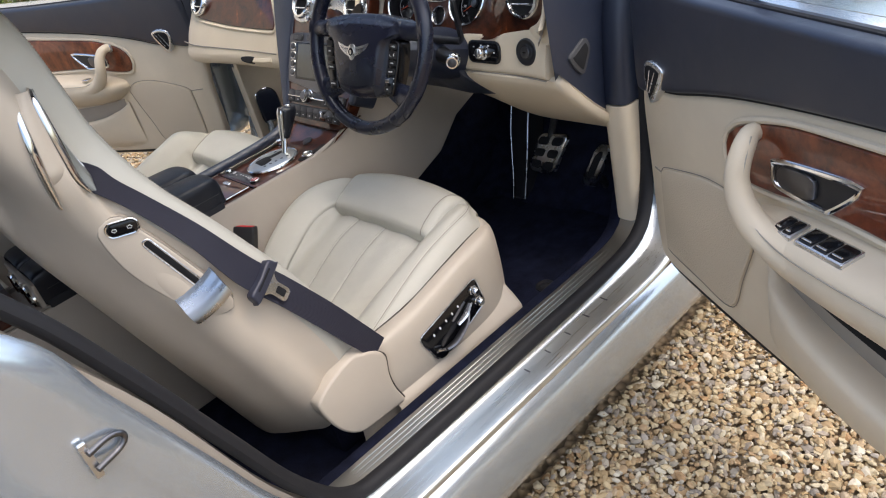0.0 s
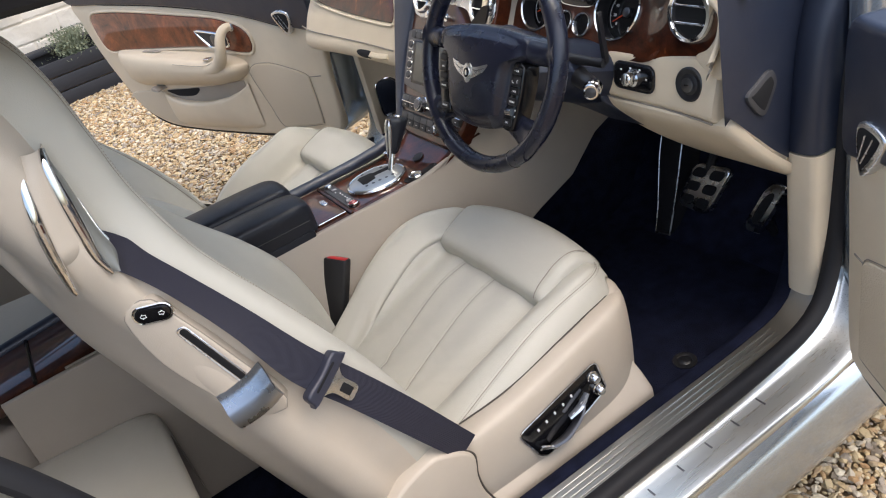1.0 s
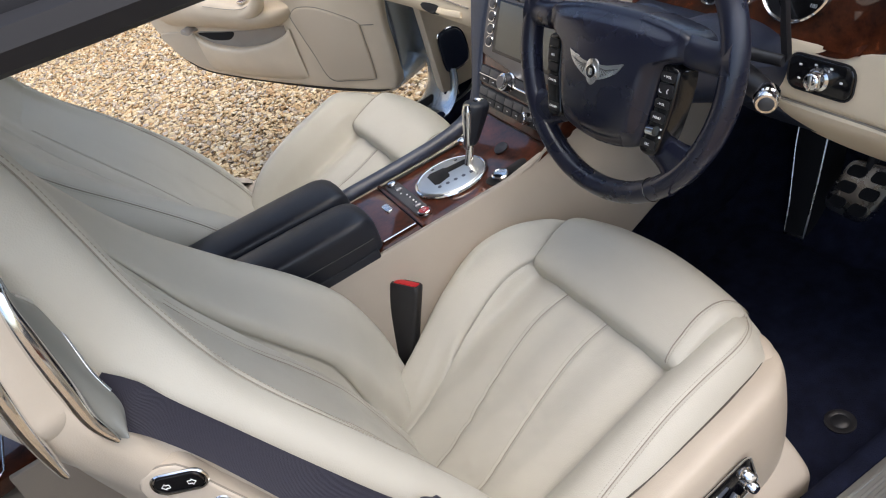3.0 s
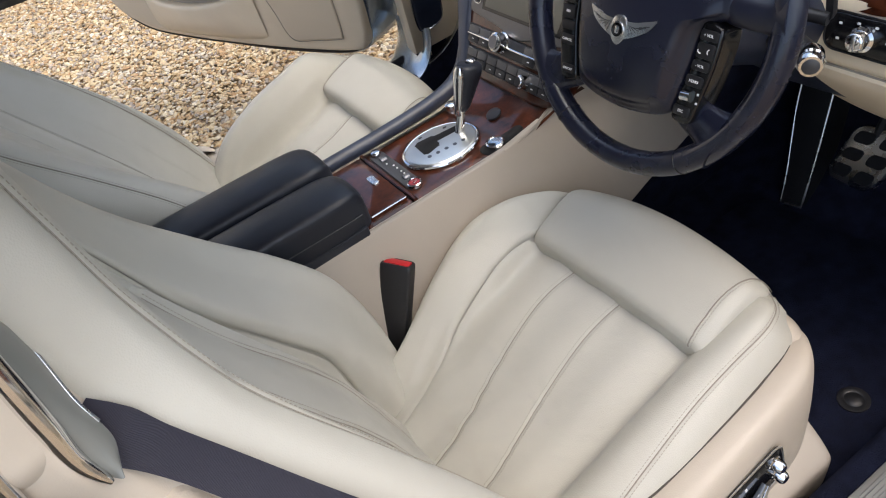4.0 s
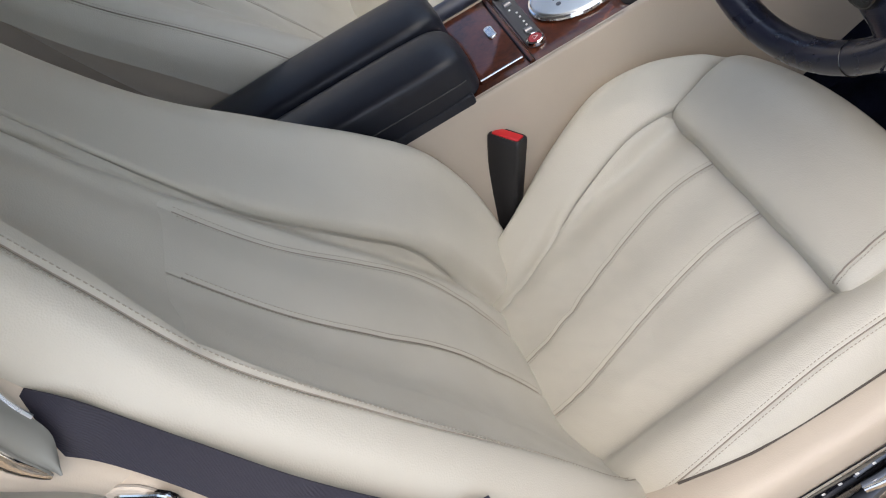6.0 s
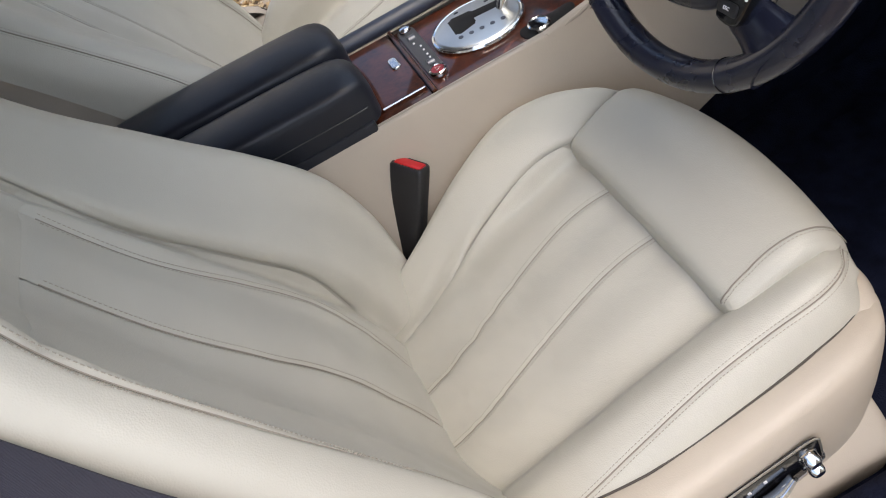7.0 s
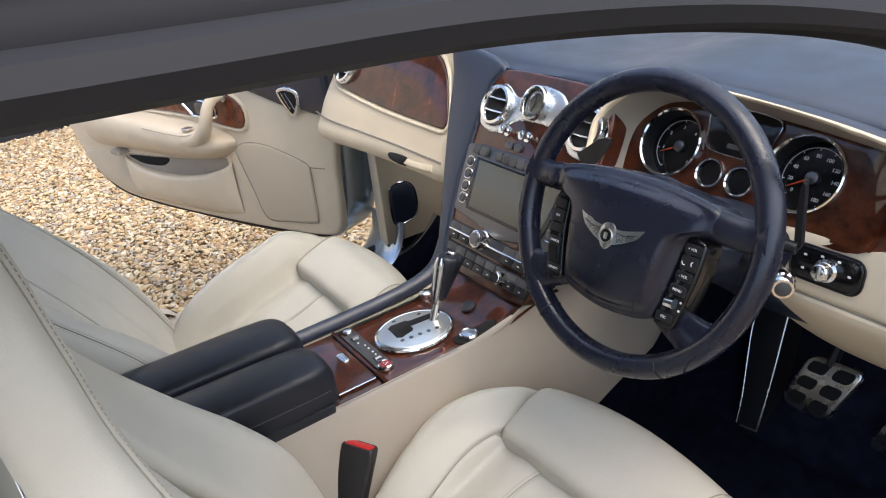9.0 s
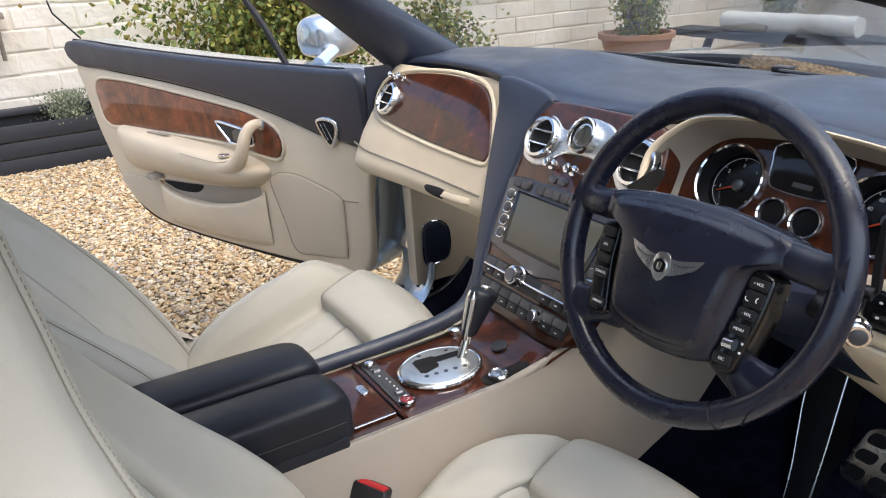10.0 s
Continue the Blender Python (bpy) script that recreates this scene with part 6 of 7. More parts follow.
SIX = [(u, v, 0.37, 0.225) for u in (0.27, 0.73) for v in (0.20, 0.5, 0.80)]
pedal("brake_pedal", "bare metal brake pedal with six dark rubber inlays", (0.408, 1.04, 0.42), ((-0.036, 0.048), (0.068, 0.057), (0.026, -0.055), (-0.062, -0.050)), 0.004, SIX, ((0.0, 0.012, 0.03), (0.01, 0.06, 0.14), (0.02, 0.10, 0.26)))
pedal("throttle_pedal", "curved bare metal accelerator pedal with a dark inlay", (0.535, 1.09, 0.38), ((-0.002, 0.055), (0.042, 0.057), (0.003, -0.055), (-0.042, -0.055)), 0.014, [(0.5, 0.5, 0.50, 0.66)], ((0.0, 0.004, -0.04), (0.01, 0.02, -0.10), (0.01, 0.0, -0.132)))
fr = thing("footrest", "navy carpeted footrest with thin chrome edge strips", "footrest", (0.278, 1.03, 0.25))
fm = lambda u, v, w: V(u, v * 0.40 - w, v)
LEFT = crv([(-0.023, 0.0), (-0.030, 0.06), (-0.044, 0.13), (-0.056, 0.20), (-0.064, 0.34)], 20)
RIGHT = crv([(0.022, 0.008), (0.020, 0.06), (0.016, 0.13), (0.010, 0.20), (0.0, 0.34)], 20)
part("rest_plate", prism(np.vstack([LEFT, RIGHT[::-1]]), fm, 0.012, -0.06, 0.003), RUBBER, fr)
part("edge_strip", tube([fm(u, v, 0.012) for u, v in np.vstack([LEFT[:1] + (0.002, 0.002), RIGHT])], 0.0022, 8), SATIN, fr, "thin chrome strip")
part("edge_strip", tube([fm(u, v, 0.012) for u, v in LEFT], 0.0017, 8), SATIN, fr, "thin chrome strip")

# ---- centre console ----
CON = thing("centre_console", "taupe leather centre console topped with burr walnut", "console", (0, 0.3, 0.25))
KO = V(0, 0.3, 0.25)


def K(x, y, w=0.0):
    """A place on the console's top, which climbs a little at its front."""
    rise = 0.055 * smooth01((y - 0.52) / 0.14) + 0.05 * max(0.0, y - 0.62)
    return V(x, y, 0.619 + rise + w) - KO


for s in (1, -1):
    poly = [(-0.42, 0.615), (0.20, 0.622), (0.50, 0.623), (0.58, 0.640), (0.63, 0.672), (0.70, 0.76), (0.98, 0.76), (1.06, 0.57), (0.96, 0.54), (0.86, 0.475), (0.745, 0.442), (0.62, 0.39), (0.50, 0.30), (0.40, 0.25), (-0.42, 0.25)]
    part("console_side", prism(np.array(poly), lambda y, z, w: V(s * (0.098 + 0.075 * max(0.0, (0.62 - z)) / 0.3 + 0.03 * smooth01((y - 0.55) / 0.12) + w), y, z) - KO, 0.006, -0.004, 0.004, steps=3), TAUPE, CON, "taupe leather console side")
    part("console_edge", tube([K(s * (0.098 + 0.012 * smooth01((y - 0.45) / 0.15)), y, 0.002) for y in (-0.3, 0.0, 0.2, 0.35, 0.45, 0.52, 0.57, 0.61)], 0.0025, 6, samples=40), PIPING, CON)
part("tunnel_carpet", box(-0.10, 0.10, 0.22, 0.95, -0.01, 0.30, 0.02), CARPET, CON)
# walnut deck
ol = [(-0.098, 0.235), (-0.098, 0.45), (-0.104, 0.54), (-0.120, 0.60), (-0.135, 0.645), (0.135, 0.645), (0.120, 0.60), (0.103, 0.54), (0.096, 0.45), (0.094, 0.235)]
g = np.array([[K(x * k, y, -0.004 * (abs(k) > 0.98)) for k in np.linspace(-1, 1, 17)] for x, y in crv([(0.096, 0.235), (0.097, 0.45), (0.104, 0.54), (0.120, 0.60), (0.138, 0.655)], 40)])
part("deck_veneer", grid_bm(g), WALNUT, CON, "glossy burr walnut console deck")
part("rear_box", box(-0.094, 0.094, -0.68, -0.02, 0.0, 0.362, 0.01), TAUPE, CON)
# navy roll along the passenger edge
rl = [(-0.110, 0.22, 0.630), (-0.111, 0.40, 0.631), (-0.115, 0.50, 0.634), (-0.124, 0.56, 0.640), (-0.140, 0.60, 0.652), (-0.152, 0.625, 0.676)]
part("edge_roll", tube([V(*p) - KO for p in rl], [0.0140, 0.0140, 0.0145, 0.017, 0.020, 0.021], 14, samples=40), NAVY, CON, "navy leather roll")

# armrest lids
for x0, x1, z1, lab in ((-0.116, -0.010, 0.699, "dark leather armrest lid"), (0.002, 0.100, 0.699, "dark leather armrest lid")):
    xm, hw = (x0 + x1) / 2, (x1 - x0) / 2
    rows = []
    for y, k, h in ((0.252, 0.35, 0.40), (0.249, 0.62, 0.66), (0.240, 0.84, 0.86), (0.222, 0.96, 0.965), (0.19, 1.0, 1.0), (0.12, 1.0, 1.03), (0.0, 1.0, 1.04), (-0.10, 1.0, 1.02), (-0.185, 1.0, 0.99), (-0.205, 0.97, 0.85)):
        top = 0.638 + (z1 - 0.638) * h
        bot = 0.640 - 0.018 * (1 - k)
        rows.append([(xm - hw * k, y, 0.628), (xm - hw * k, y, bot + (top - bot) * 0.55), (xm - hw * k * 0.95, y, top - 0.010), (xm - hw * k * 0.80, y, top - 0.001), (xm, y, top + 0.003), (xm + hw * k * 0.80, y, top - 0.001), (xm + hw * k * 0.95, y, top - 0.010), (xm + hw * k, y, bot + (top - bot) * 0.55), (xm + hw * k, y, 0.628)])
    g = skin(rows, 40, 50) - np.array(KO)
    bm = grid_bm(g)
    lid = part("armrest_lid", bm, BLACK_HIDE, CON, lab, 60)
    part("lid_front", box(xm - hw * 0.36, xm + hw * 0.36, -0.056, -0.049, 0.378, 0.412, 0.002), BLACK_HIDE, lid)
    ln = [g[i, int(34 if x0 > -0.05 else 5)] + np.array((0.0006, 0, 0)) for i in range(4, 48)]
    part("lid_seam", tube(ln, 0.0009, 5), GREYBTN, lid)
part("armrest_plinth", box(-0.104, 0.1035, -0.50, -0.066, 0.35, 0.385, 0.004), BLACK_HIDE, CON, "dark leather armrest box")

# gear selector
gp = part("selector_plate", prism([(0.055 * math.cos(a), 0.44 + 0.068 * math.sin(a)) for a in [2 * math.pi * k / 56 for k in range(56)]], K, 0.009, 0.0, 0.004, steps=3), BRUSHED, CON, "oval satin metal gear selector plate")
part("plate_rim", tube([K(0.0565 * math.cos(a), 0.44 + 0.0695 * math.sin(a), 0.004) for a in [2 * math.pi * k / 56 for k in range(56)]], 0.0038, 8, True), CHROME, gp)
gate = np.array([(-0.030, 0.404), (0.004, 0.402), (0.009, 0.408), (0.004, 0.434), (-0.001, 0.438), (-0.011, 0.440), (-0.006, 0.490), (-0.022, 0.492), (-0.027, 0.446), (-0.033, 0.440), (-0.036, 0.412)])
part("selector_gate", prism(inset(smooth_poly(np.repeat(gate, 2, axis=0) + np.tile([(0, 0), (0.0008, 0.0008)], (len(gate), 1)), 88), 0.0), K, 0.0096, 0.006, 0.0004), RECESS_SHADE, gp)
for k in range(5):
    part("gear_mark", lathe([(0.0038, 0.0), (0.0038, 0.0006), (0, 0.0006)], Matrix.Translation(K(0.018 + 0.0035 * k * 0.6, 0.405 + 0.0165 * k, 0.0091)), 14), DARKCHROME, gp)
for x, y in ((-0.040, 0.425), (-0.030, 0.472)):
    part("gear_mark", prism(rounded(0.004, 0.007, 0.001, 3) + (x - 0.004, y), K, 0.0096, 0.008, 0.0002), PLASTIC, gp)
lv = part("lever_shaft", tube([K(-0.002, 0.482, 0.006), K(-0.004, 0.494, 0.032), K(-0.006, 0.500, 0.046)], [0.0085, 0.0075, 0.0075], 14), CHROME, CON, "chrome selector shaft")
rows = []
for t, wx, wy in ((0.0, 0.009, 0.011), (0.08, 0.012, 0.015), (0.35, 0.0145, 0.020), (0.6, 0.017, 0.024), (0.80, 0.019, 0.027), (0.92, 0.0185, 0.027), (0.985, 0.014, 0.022), (1.0, 0.005, 0.007)):
    c = K(-0.006 - 0.004 * t, 0.499 + 0.038 * t, 0.042 + 0.070 * t)
    lean = V(0, 0.9, -0.30)
    rows.append([c + V(1, 0, 0) * wx * math.cos(a) * (1.15 if abs(math.cos(a)) > 0.5 else 1) + lean * wy * math.sin(a) for a in [2 * math.pi * k / 14 for k in range(15)]])
knob = part("gear_knob", grid_bm(skin([[tuple(p) for p in r] for r in rows], 36, 30)), BLACK_HIDE, lv, "black leather gear knob", 50)
part("knob_band", tube([K(0.000, 0.487 + 0.024 * t, 0.040 + 0.082 * t) for t in (0, 0.3, 0.6, 0.85, 1.0)], [0.0065, 0.0085, 0.0100, 0.0112, 0.007], 16, samples=20, flat=0.75, up=(0, 1, 0)), CHROME, knob, "bright metal spine of the knob")
part("knob_button", lathe([(0.008, -0.003), (0.008, 0.003), (0.006, 0.005), (0, 0.005)], Matrix.Translation(K(-0.010, 0.541, 0.110)) @ Matrix.Rotation(radians(-20), 4, "X"), 20), CHROME, knob)

# switch bar across the deck
bar = part("switch_bar", prism(rounded(0.156, 0.028, 0.0135) + (-0.012, 0.349), K, 0.003, 0.0, 0.002), GREYBTN, CON, "black bar of console switches")
bk = lathe([(0, 0.006), (0.007, 0.006), (0.0085, 0.005), (0.0095, 0.003), (0.010, 0.0)], Matrix.Translation(K(-0.078, 0.349, 0.004)), 22)
part("chrome_button", bk, CHROME, bar)
rb = part("red_button", lathe([(0.0095, 0.003), (0.0092, 0.0058), (0, 0.0062)], Matrix.Translation(K(0.054, 0.349, 0.002)), 22), DULLRED, bar, "red hazard button")
part("button_ring", lathe([(0.0130, 0.0), (0.0125, 0.005), (0.0105, 0.0065), (0.0095, 0.005)], Matrix.Translation(K(0.054, 0.349, 0.002)), 26), CHROME, rb)
part("hazard_mark", tube([K(0.054 + 0.0048 * math.cos(a), 0.349 + 0.0048 * math.sin(a), 0.0085) for a in (math.pi / 2, math.pi * 7 / 6, math.pi * 11 / 6)], 0.0006, 5, True), WHITE, rb)
for x in (-0.052, 0.026):
    part("thumbwheel", tube([K(x, 0.344, 0.002), K(x, 0.355, 0.002)], 0.0062, 14), DARKCHROME, bar)
for x in (-0.036, -0.022, -0.010, 0.004, 0.014):
    part("switch_mark", prism(rounded(0.003, 0.003, 0.0008, 3) + (x, 0.349 + (0.004 if x > -0.03 else -0.002)), K, 0.0045, 0.003, 0.0002), WHITE, bar)
# ashtray lid
lid = part("ashtray_lid", prism(rounded(0.168, 0.072, 0.006) + (-0.008, 0.286), K, 0.006, 0.0, 0.003), WALNUT, CON, "walnut ashtray lid")
part("lid_pull", prism(rounded(0.030, 0.014, 0.006) + (-0.010, 0.304), K, 0.009, 0.005, 0.002, steps=3), SATIN, lid)
part("lid_frame", tube([K(0.0745, v, 0.006) for v in (0.253, 0.286, 0.319)], 0.0013, 6), SATIN, lid)
part("lid_gap", prism(rounded(0.186, 0.009, 0.003) + (-0.001, 0.3275), K, 0.005, 0.0, 0.002), GLOSSBLACK, lid)
part("lid_roll", tube([K(-0.094, 0.3275, 0.004), K(0.092, 0.3275, 0.004)], 0.0034, 8), WALNUT, lid)
# start button in its well, round cover, knurled knob
part("button_well", prism(smooth_poly([(0.062, 0.478), (0.090, 0.480), (0.094, 0.53), (0.086, 0.556), (0.068, 0.552), (0.060, 0.52)], 30), K, 0.0016, -0.002, 0.001), RECESS_SHADE, CON)
part("start_button", lathe([(0.0165, 0.0), (0.0165, 0.008), (0.0140, 0.010), (0.0125, 0.0085), (0.006, 0.0085), (0, 0.009)], Matrix.Translation(K(0.077, 0.502, 0.0)), 28), CHROME, CON, "chrome engine button")
part("round_cover", lathe([(0.014, 0.0), (0.014, 0.003), (0.011, 0.004), (0, 0.0035)], Matrix.Translation(K(0.008, 0.552, 0.001)) @ Matrix.Rotation(radians(18), 4, "X"), 26), PLASTIC, CON, "round black cover")
part("small_knob", lathe([(0.010, 0.0), (0.009, 0.006), (0.011, 0.008), (0.011, 0.016), (0.008, 0.018), (0, 0.018)], Matrix.Translation(K(-0.080, 0.518, 0.0)), 22), CHROME, CON, "small chrome knob")
# rear end of the console: walnut tray and twin vents
RT = lambda u, v, w: V(u, v, 0.625 - 0.10 * max(0, -0.24 - v) + w) - KO
rp = part("rear_tray", prism(np.array([(-0.09, -0.62), (-0.09, -0.24), (0.09, -0.24), (0.09, -0.62)]), RT, 0.006, -0.02, 0.004), WALNUT, CON, "walnut rear console tray")
part("tray_hinge", tube([RT(-0.09, -0.355, 0.006), RT(0.09, -0.355, 0.006)], 0.0045, 8), GLOSSBLACK, rp)
for k in range(8):
    part("tray_slat", prism(rounded(0.104, 0.0095, 0.003) + (0.018, -0.455 - 0.0125 * k), RT, 0.0105, 0.005, 0.004, steps=3), WALNUT, rp)
part("tray_edge", tube([RT(u, v, 0.007) for u, v in ((-0.05, -0.62), (-0.05, -0.435), (-0.046, -0.428), (0.074, -0.428), (0.080, -0.435), (0.080, -0.62))], 0.0014, 6), SATIN, rp, "thin metal edge line")
part("tray_pull", tube([RT(0.030, -0.440, 0.009), RT(0.058, -0.440, 0.009)], 0.0034, 8), CHROME, rp)
part("rear_roll", tube([RT(-0.100, v, 0.006) for v in (-0.64, -0.45, -0.24)], 0.015, 10), NAVY, CON)
back_face = part("rear_face", box(-0.098, 0.098, -0.513, -0.503, 0.25, 0.43, 0.004), TAUPE, CON)
for x in (0.047, -0.047):
    q = Matrix.Translation((x, -0.513, 0.385)) @ Matrix.Rotation(radians(90), 4, "X")
    part("rear_vent", lathe([(0.036, 0.0), (0.036, 0.006), (0.032, 0.010), (0.028, 0.006), (0.028, 0.0)], q, 30), CHROME, back_face, "round chrome rear air vent")
    part("vent_throat", lathe([(0.028, 0.003), (0, 0.003)], q, 24), RECESS_SHADE, back_face)
    part("vent_slat", move(box(-0.027, 0.027, -0.0015, 0.0015, 0.002, 0.008), q), CHROME, back_face)

# ---- doors ----


def car_door(s, p0, deg, label):
    a = radians(deg)
    U, N = V(s * math.cos(a), -math.sin(a), 0), V(-s * math.sin(a), -math.cos(a), 0)
    base = V(p0[0], p0[1], 0.45)
    root = new("car_door")
    root.location, root.parent = base, CAR
    root["label"] = label

    def T(u, z, w=0.0):
        u = u * 0.45 if s > 0 and u < 0 else u
        return U * u + N * w + V(0, 0, z - 0.45)

    def put(name, poly, top, bot, bevel, mat, lab="", par=None, steps=3, bulge=0.0):
        return part(name, prism(poly, lambda u, z, w: T(u, z, w + bulge * math.sin(max(0, min(1, (z - 0.38) / 0.6)) * math.pi)), top, bot, bevel, steps=steps), mat, par or root, lab)

    outline = smooth_poly([(-0.14, 0.955), (0.0, 0.970), (0.30, 0.976), (0.59, 0.984), (1.0, 1.004), (1.292, 1.020), (1.30, 0.99), (1.265, 0.90), (1.215, 0.711), (1.145, 0.55), (1.075, 0.455), (0.95, 0.395), (0.75, 0.378), (0.559, 0.374), (0.30, 0.372), (0.08, 0.380), (-0.05, 0.40), (-0.10, 0.46), (-0.125, 0.60), (-0.135, 0.80)], 110)
    put("door_skin", outline, -0.012, -0.15, 0.02, PAINT, "silver-blue door shell")
    put("door_weatherstrip", inset(outline, 0.012), -0.004, -0.03, 0.006, RUBBER)
    # cream lower trim
    trim = smooth_poly([(-0.125, 0.785), (0.0, 0.797), (0.057, 0.806), (0.14, 0.828), (0.256, 0.853), (0.45, 0.882), (0.704, 0.909), (1.0, 0.93), (1.255, 0.945), (1.245, 0.86), (1.205, 0.711), (1.125, 0.55), (1.062, 0.468), (0.93, 0.412), (0.75, 0.397), (0.559, 0.392), (0.30, 0.393), (0.10, 0.40), (-0.03, 0.410), (-0.085, 0.43), (-0.108, 0.50), (-0.118, 0.62)], 110)
    put("trim_panel", trim, 0.0, -0.03, 0.012, CREAM, "cream leather door trim")
    # navy upper pad
    pad = smooth_poly([(-0.128, 0.787), (0.0, 0.799), (0.057, 0.808), (0.14, 0.830), (0.256, 0.855), (0.45, 0.884), (0.704, 0.911), (1.0, 0.932), (1.262, 0.947), (1.290, 1.024), (1.0, 1.012), (0.59, 0.994), (0.30, 0.986), (0.0, 0.980), (-0.115, 0.972), (-0.135, 0.88)], 110)
    put("upper_pad", pad, 0.010, -0.04, 0.012, NAVY, "navy leather upper door pad", steps=5)
    # walnut panel with a welt round it
    wood = smooth_poly([(1.140, 0.889), (1.003, 0.899), (0.80, 0.886), (0.627, 0.870), (0.45, 0.853), (0.334, 0.838), (0.235, 0.806), (0.204, 0.768), (0.222, 0.722), (0.30, 0.722), (0.462, 0.744), (0.757, 0.748), (1.0, 0.746), (1.115, 0.747), (1.150, 0.80)], 90)
    put("veneer_panel", wood, 0.006, -0.002, 0.003, WALNUT_RED, "polished burr walnut door veneer")
    part("veneer_welt", tube([T(u, z, 0.001) for u, z in inset(wood, -0.007)], 0.0060, 8, True), CREAM, root)
    # armrest shelf and the looped pull
    rows = []
    for u, top, bot, w in ((1.075, 0.715, 0.69, 0.004), (1.05, 0.742, 0.625, 0.022), (0.98, 0.745, 0.597, 0.045), (0.80, 0.738, 0.598, 0.060), (0.60, 0.727, 0.600, 0.070), (0.46, 0.718, 0.604, 0.073), (0.38, 0.709, 0.612, 0.070), (0.325, 0.698, 0.628, 0.056), (0.292, 0.688, 0.646, 0.034), (0.272, 0.676, 0.664, 0.002)):
        bot += 0.014 if s > 0 else 0.0
        h = top - bot
        rows.append([tuple(T(u, z, v)) for z, v in ((top + 0.006, -0.004), (top, w * 0.30), (top - 0.07 * h, w * 0.76), (top - 0.20 * h, w * 0.97), (top - 0.45 * h, w * 1.03), (top - 0.72 * h, w * 0.84), (bot + 0.06 * h, w * 0.40), (bot - 0.006, -0.004))])
    g = skin(rows, 40, 64)
    part("armrest", grid_bm(g), CREAM, root, "cream leather armrest", 60)
    pull = [T(u, z, w) for u, z, w in ((0.278, 0.812, 0.0), (0.284, 0.816, 0.018), (0.294, 0.808, 0.036), (0.301, 0.787, 0.051), (0.306, 0.762, 0.059), (0.321, 0.730, 0.062), (0.350, 0.702, 0.059), (0.40, 0.683, 0.053), (0.47, 0.672, 0.046))]
    part("pull_handle", tube(pull, [0.013, 0.0145, 0.0165, 0.0175, 0.0185, 0.021, 0.0235, 0.026, 0.026], 18, samples=60), CREAM, root, "curved leather pull handle")
    part("handle_seam", tube([T(u, z, w) for u, z, w in ((0.304, 0.823, 0.032), (0.316, 0.796, 0.051), (0.322, 0.765, 0.062), (0.338, 0.735, 0.070), (0.366, 0.713, 0.0725), (0.42, 0.700, 0.0735), (0.5, 0.700, 0.0735), (0.62, 0.706, 0.0695))], 0.0012, 5, samples=40), STITCH, root)
    part("handle_cap", lathe([(0.014, 0), (0.015, 0.006), (0.011, 0.009), (0, 0.009)], Matrix.Translation(T(0.278, 0.812, 0.004)) @ N.to_track_quat("Z", "Y").to_matrix().to_4x4(), 20), SATIN, root)
    # latch in a chrome frame
    fr = np.array([(0.335, 0.786), (0.470, 0.806), (0.482, 0.796), (0.438, 0.752), (0.418, 0.744), (0.335, 0.744), (0.322, 0.756), (0.322, 0.776)])
    la = part("latch_frame", tube([T(u, z, 0.008) for u, z in smooth_poly(fr, 44)], 0.0045, 8, True), CHROME, root, "chrome door latch")
    part("latch_cup", prism(smooth_poly(fr, 44), T, 0.0072, 0.004, 0.0005), PLASTIC, root)
    part("latch_lever", prism(smooth_poly([(0.34, 0.780), (0.40, 0.788), (0.41, 0.770), (0.40, 0.752), (0.34, 0.750)], 26), T, 0.014, 0.006, 0.003), DARKCHROME, root)
    if s > 0:
        lay = lambda u, v, h: T(u, 0.7135 + 0.075 * (u - 0.36) - 0.17 * (v - 0.02) + h, v)
        for u0, u1, n in ((0.371, 0.413, 2), (0.421, 0.510, 3)):
            part("switch_surround", prism(rounded(u1 - u0, 0.037, 0.003) + ((u0 + u1) / 2, 0.036), lay, 0.0025, -0.01, 0.001), SATIN, root, "chrome-edged window switch pack")
            d = (u1 - u0 - 0.005) / n
            for k in range(n):
                part("window_switch", prism(rounded(d - 0.003, 0.030, 0.002) + (u0 + 0.0025 + d * (k + 0.5), 0.036), lay, 0.0045, 0.0, 0.0015), GLOSSBLACK, root)
                part("switch_tab", prism(rounded(d - 0.010, 0.003, 0.001) + (u0 + 0.0025 + d * (k + 0.5), 0.046), lay, 0.0065, 0.003, 0.001), CHROME, root)
    else:
        sw = put("window_switch", rounded(0.030, 0.008, 0.003) + (0.42, 0.716), 0.062, 0.04, 0.002, CHROME, "small chrome window switch")
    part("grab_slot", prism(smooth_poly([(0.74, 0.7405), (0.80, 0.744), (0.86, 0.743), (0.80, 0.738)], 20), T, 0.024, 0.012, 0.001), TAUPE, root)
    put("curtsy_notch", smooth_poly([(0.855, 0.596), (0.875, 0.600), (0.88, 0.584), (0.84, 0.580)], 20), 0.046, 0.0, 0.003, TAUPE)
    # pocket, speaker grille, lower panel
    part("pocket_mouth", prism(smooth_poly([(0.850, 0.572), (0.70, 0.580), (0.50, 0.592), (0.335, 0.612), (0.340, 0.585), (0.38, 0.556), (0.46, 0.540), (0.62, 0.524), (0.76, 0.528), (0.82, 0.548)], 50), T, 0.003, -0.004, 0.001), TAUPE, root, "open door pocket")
    # flat near-black patches paint the shade lying inside the pocket
    part("pocket_shadow", prism(smooth_poly([(0.840, 0.570), (0.70, 0.578), (0.62, 0.581), (0.66, 0.552), (0.76, 0.546), (0.81, 0.556)], 40), T, 0.0034, 0.0, 0.0005), RECESS_SHADE, root)
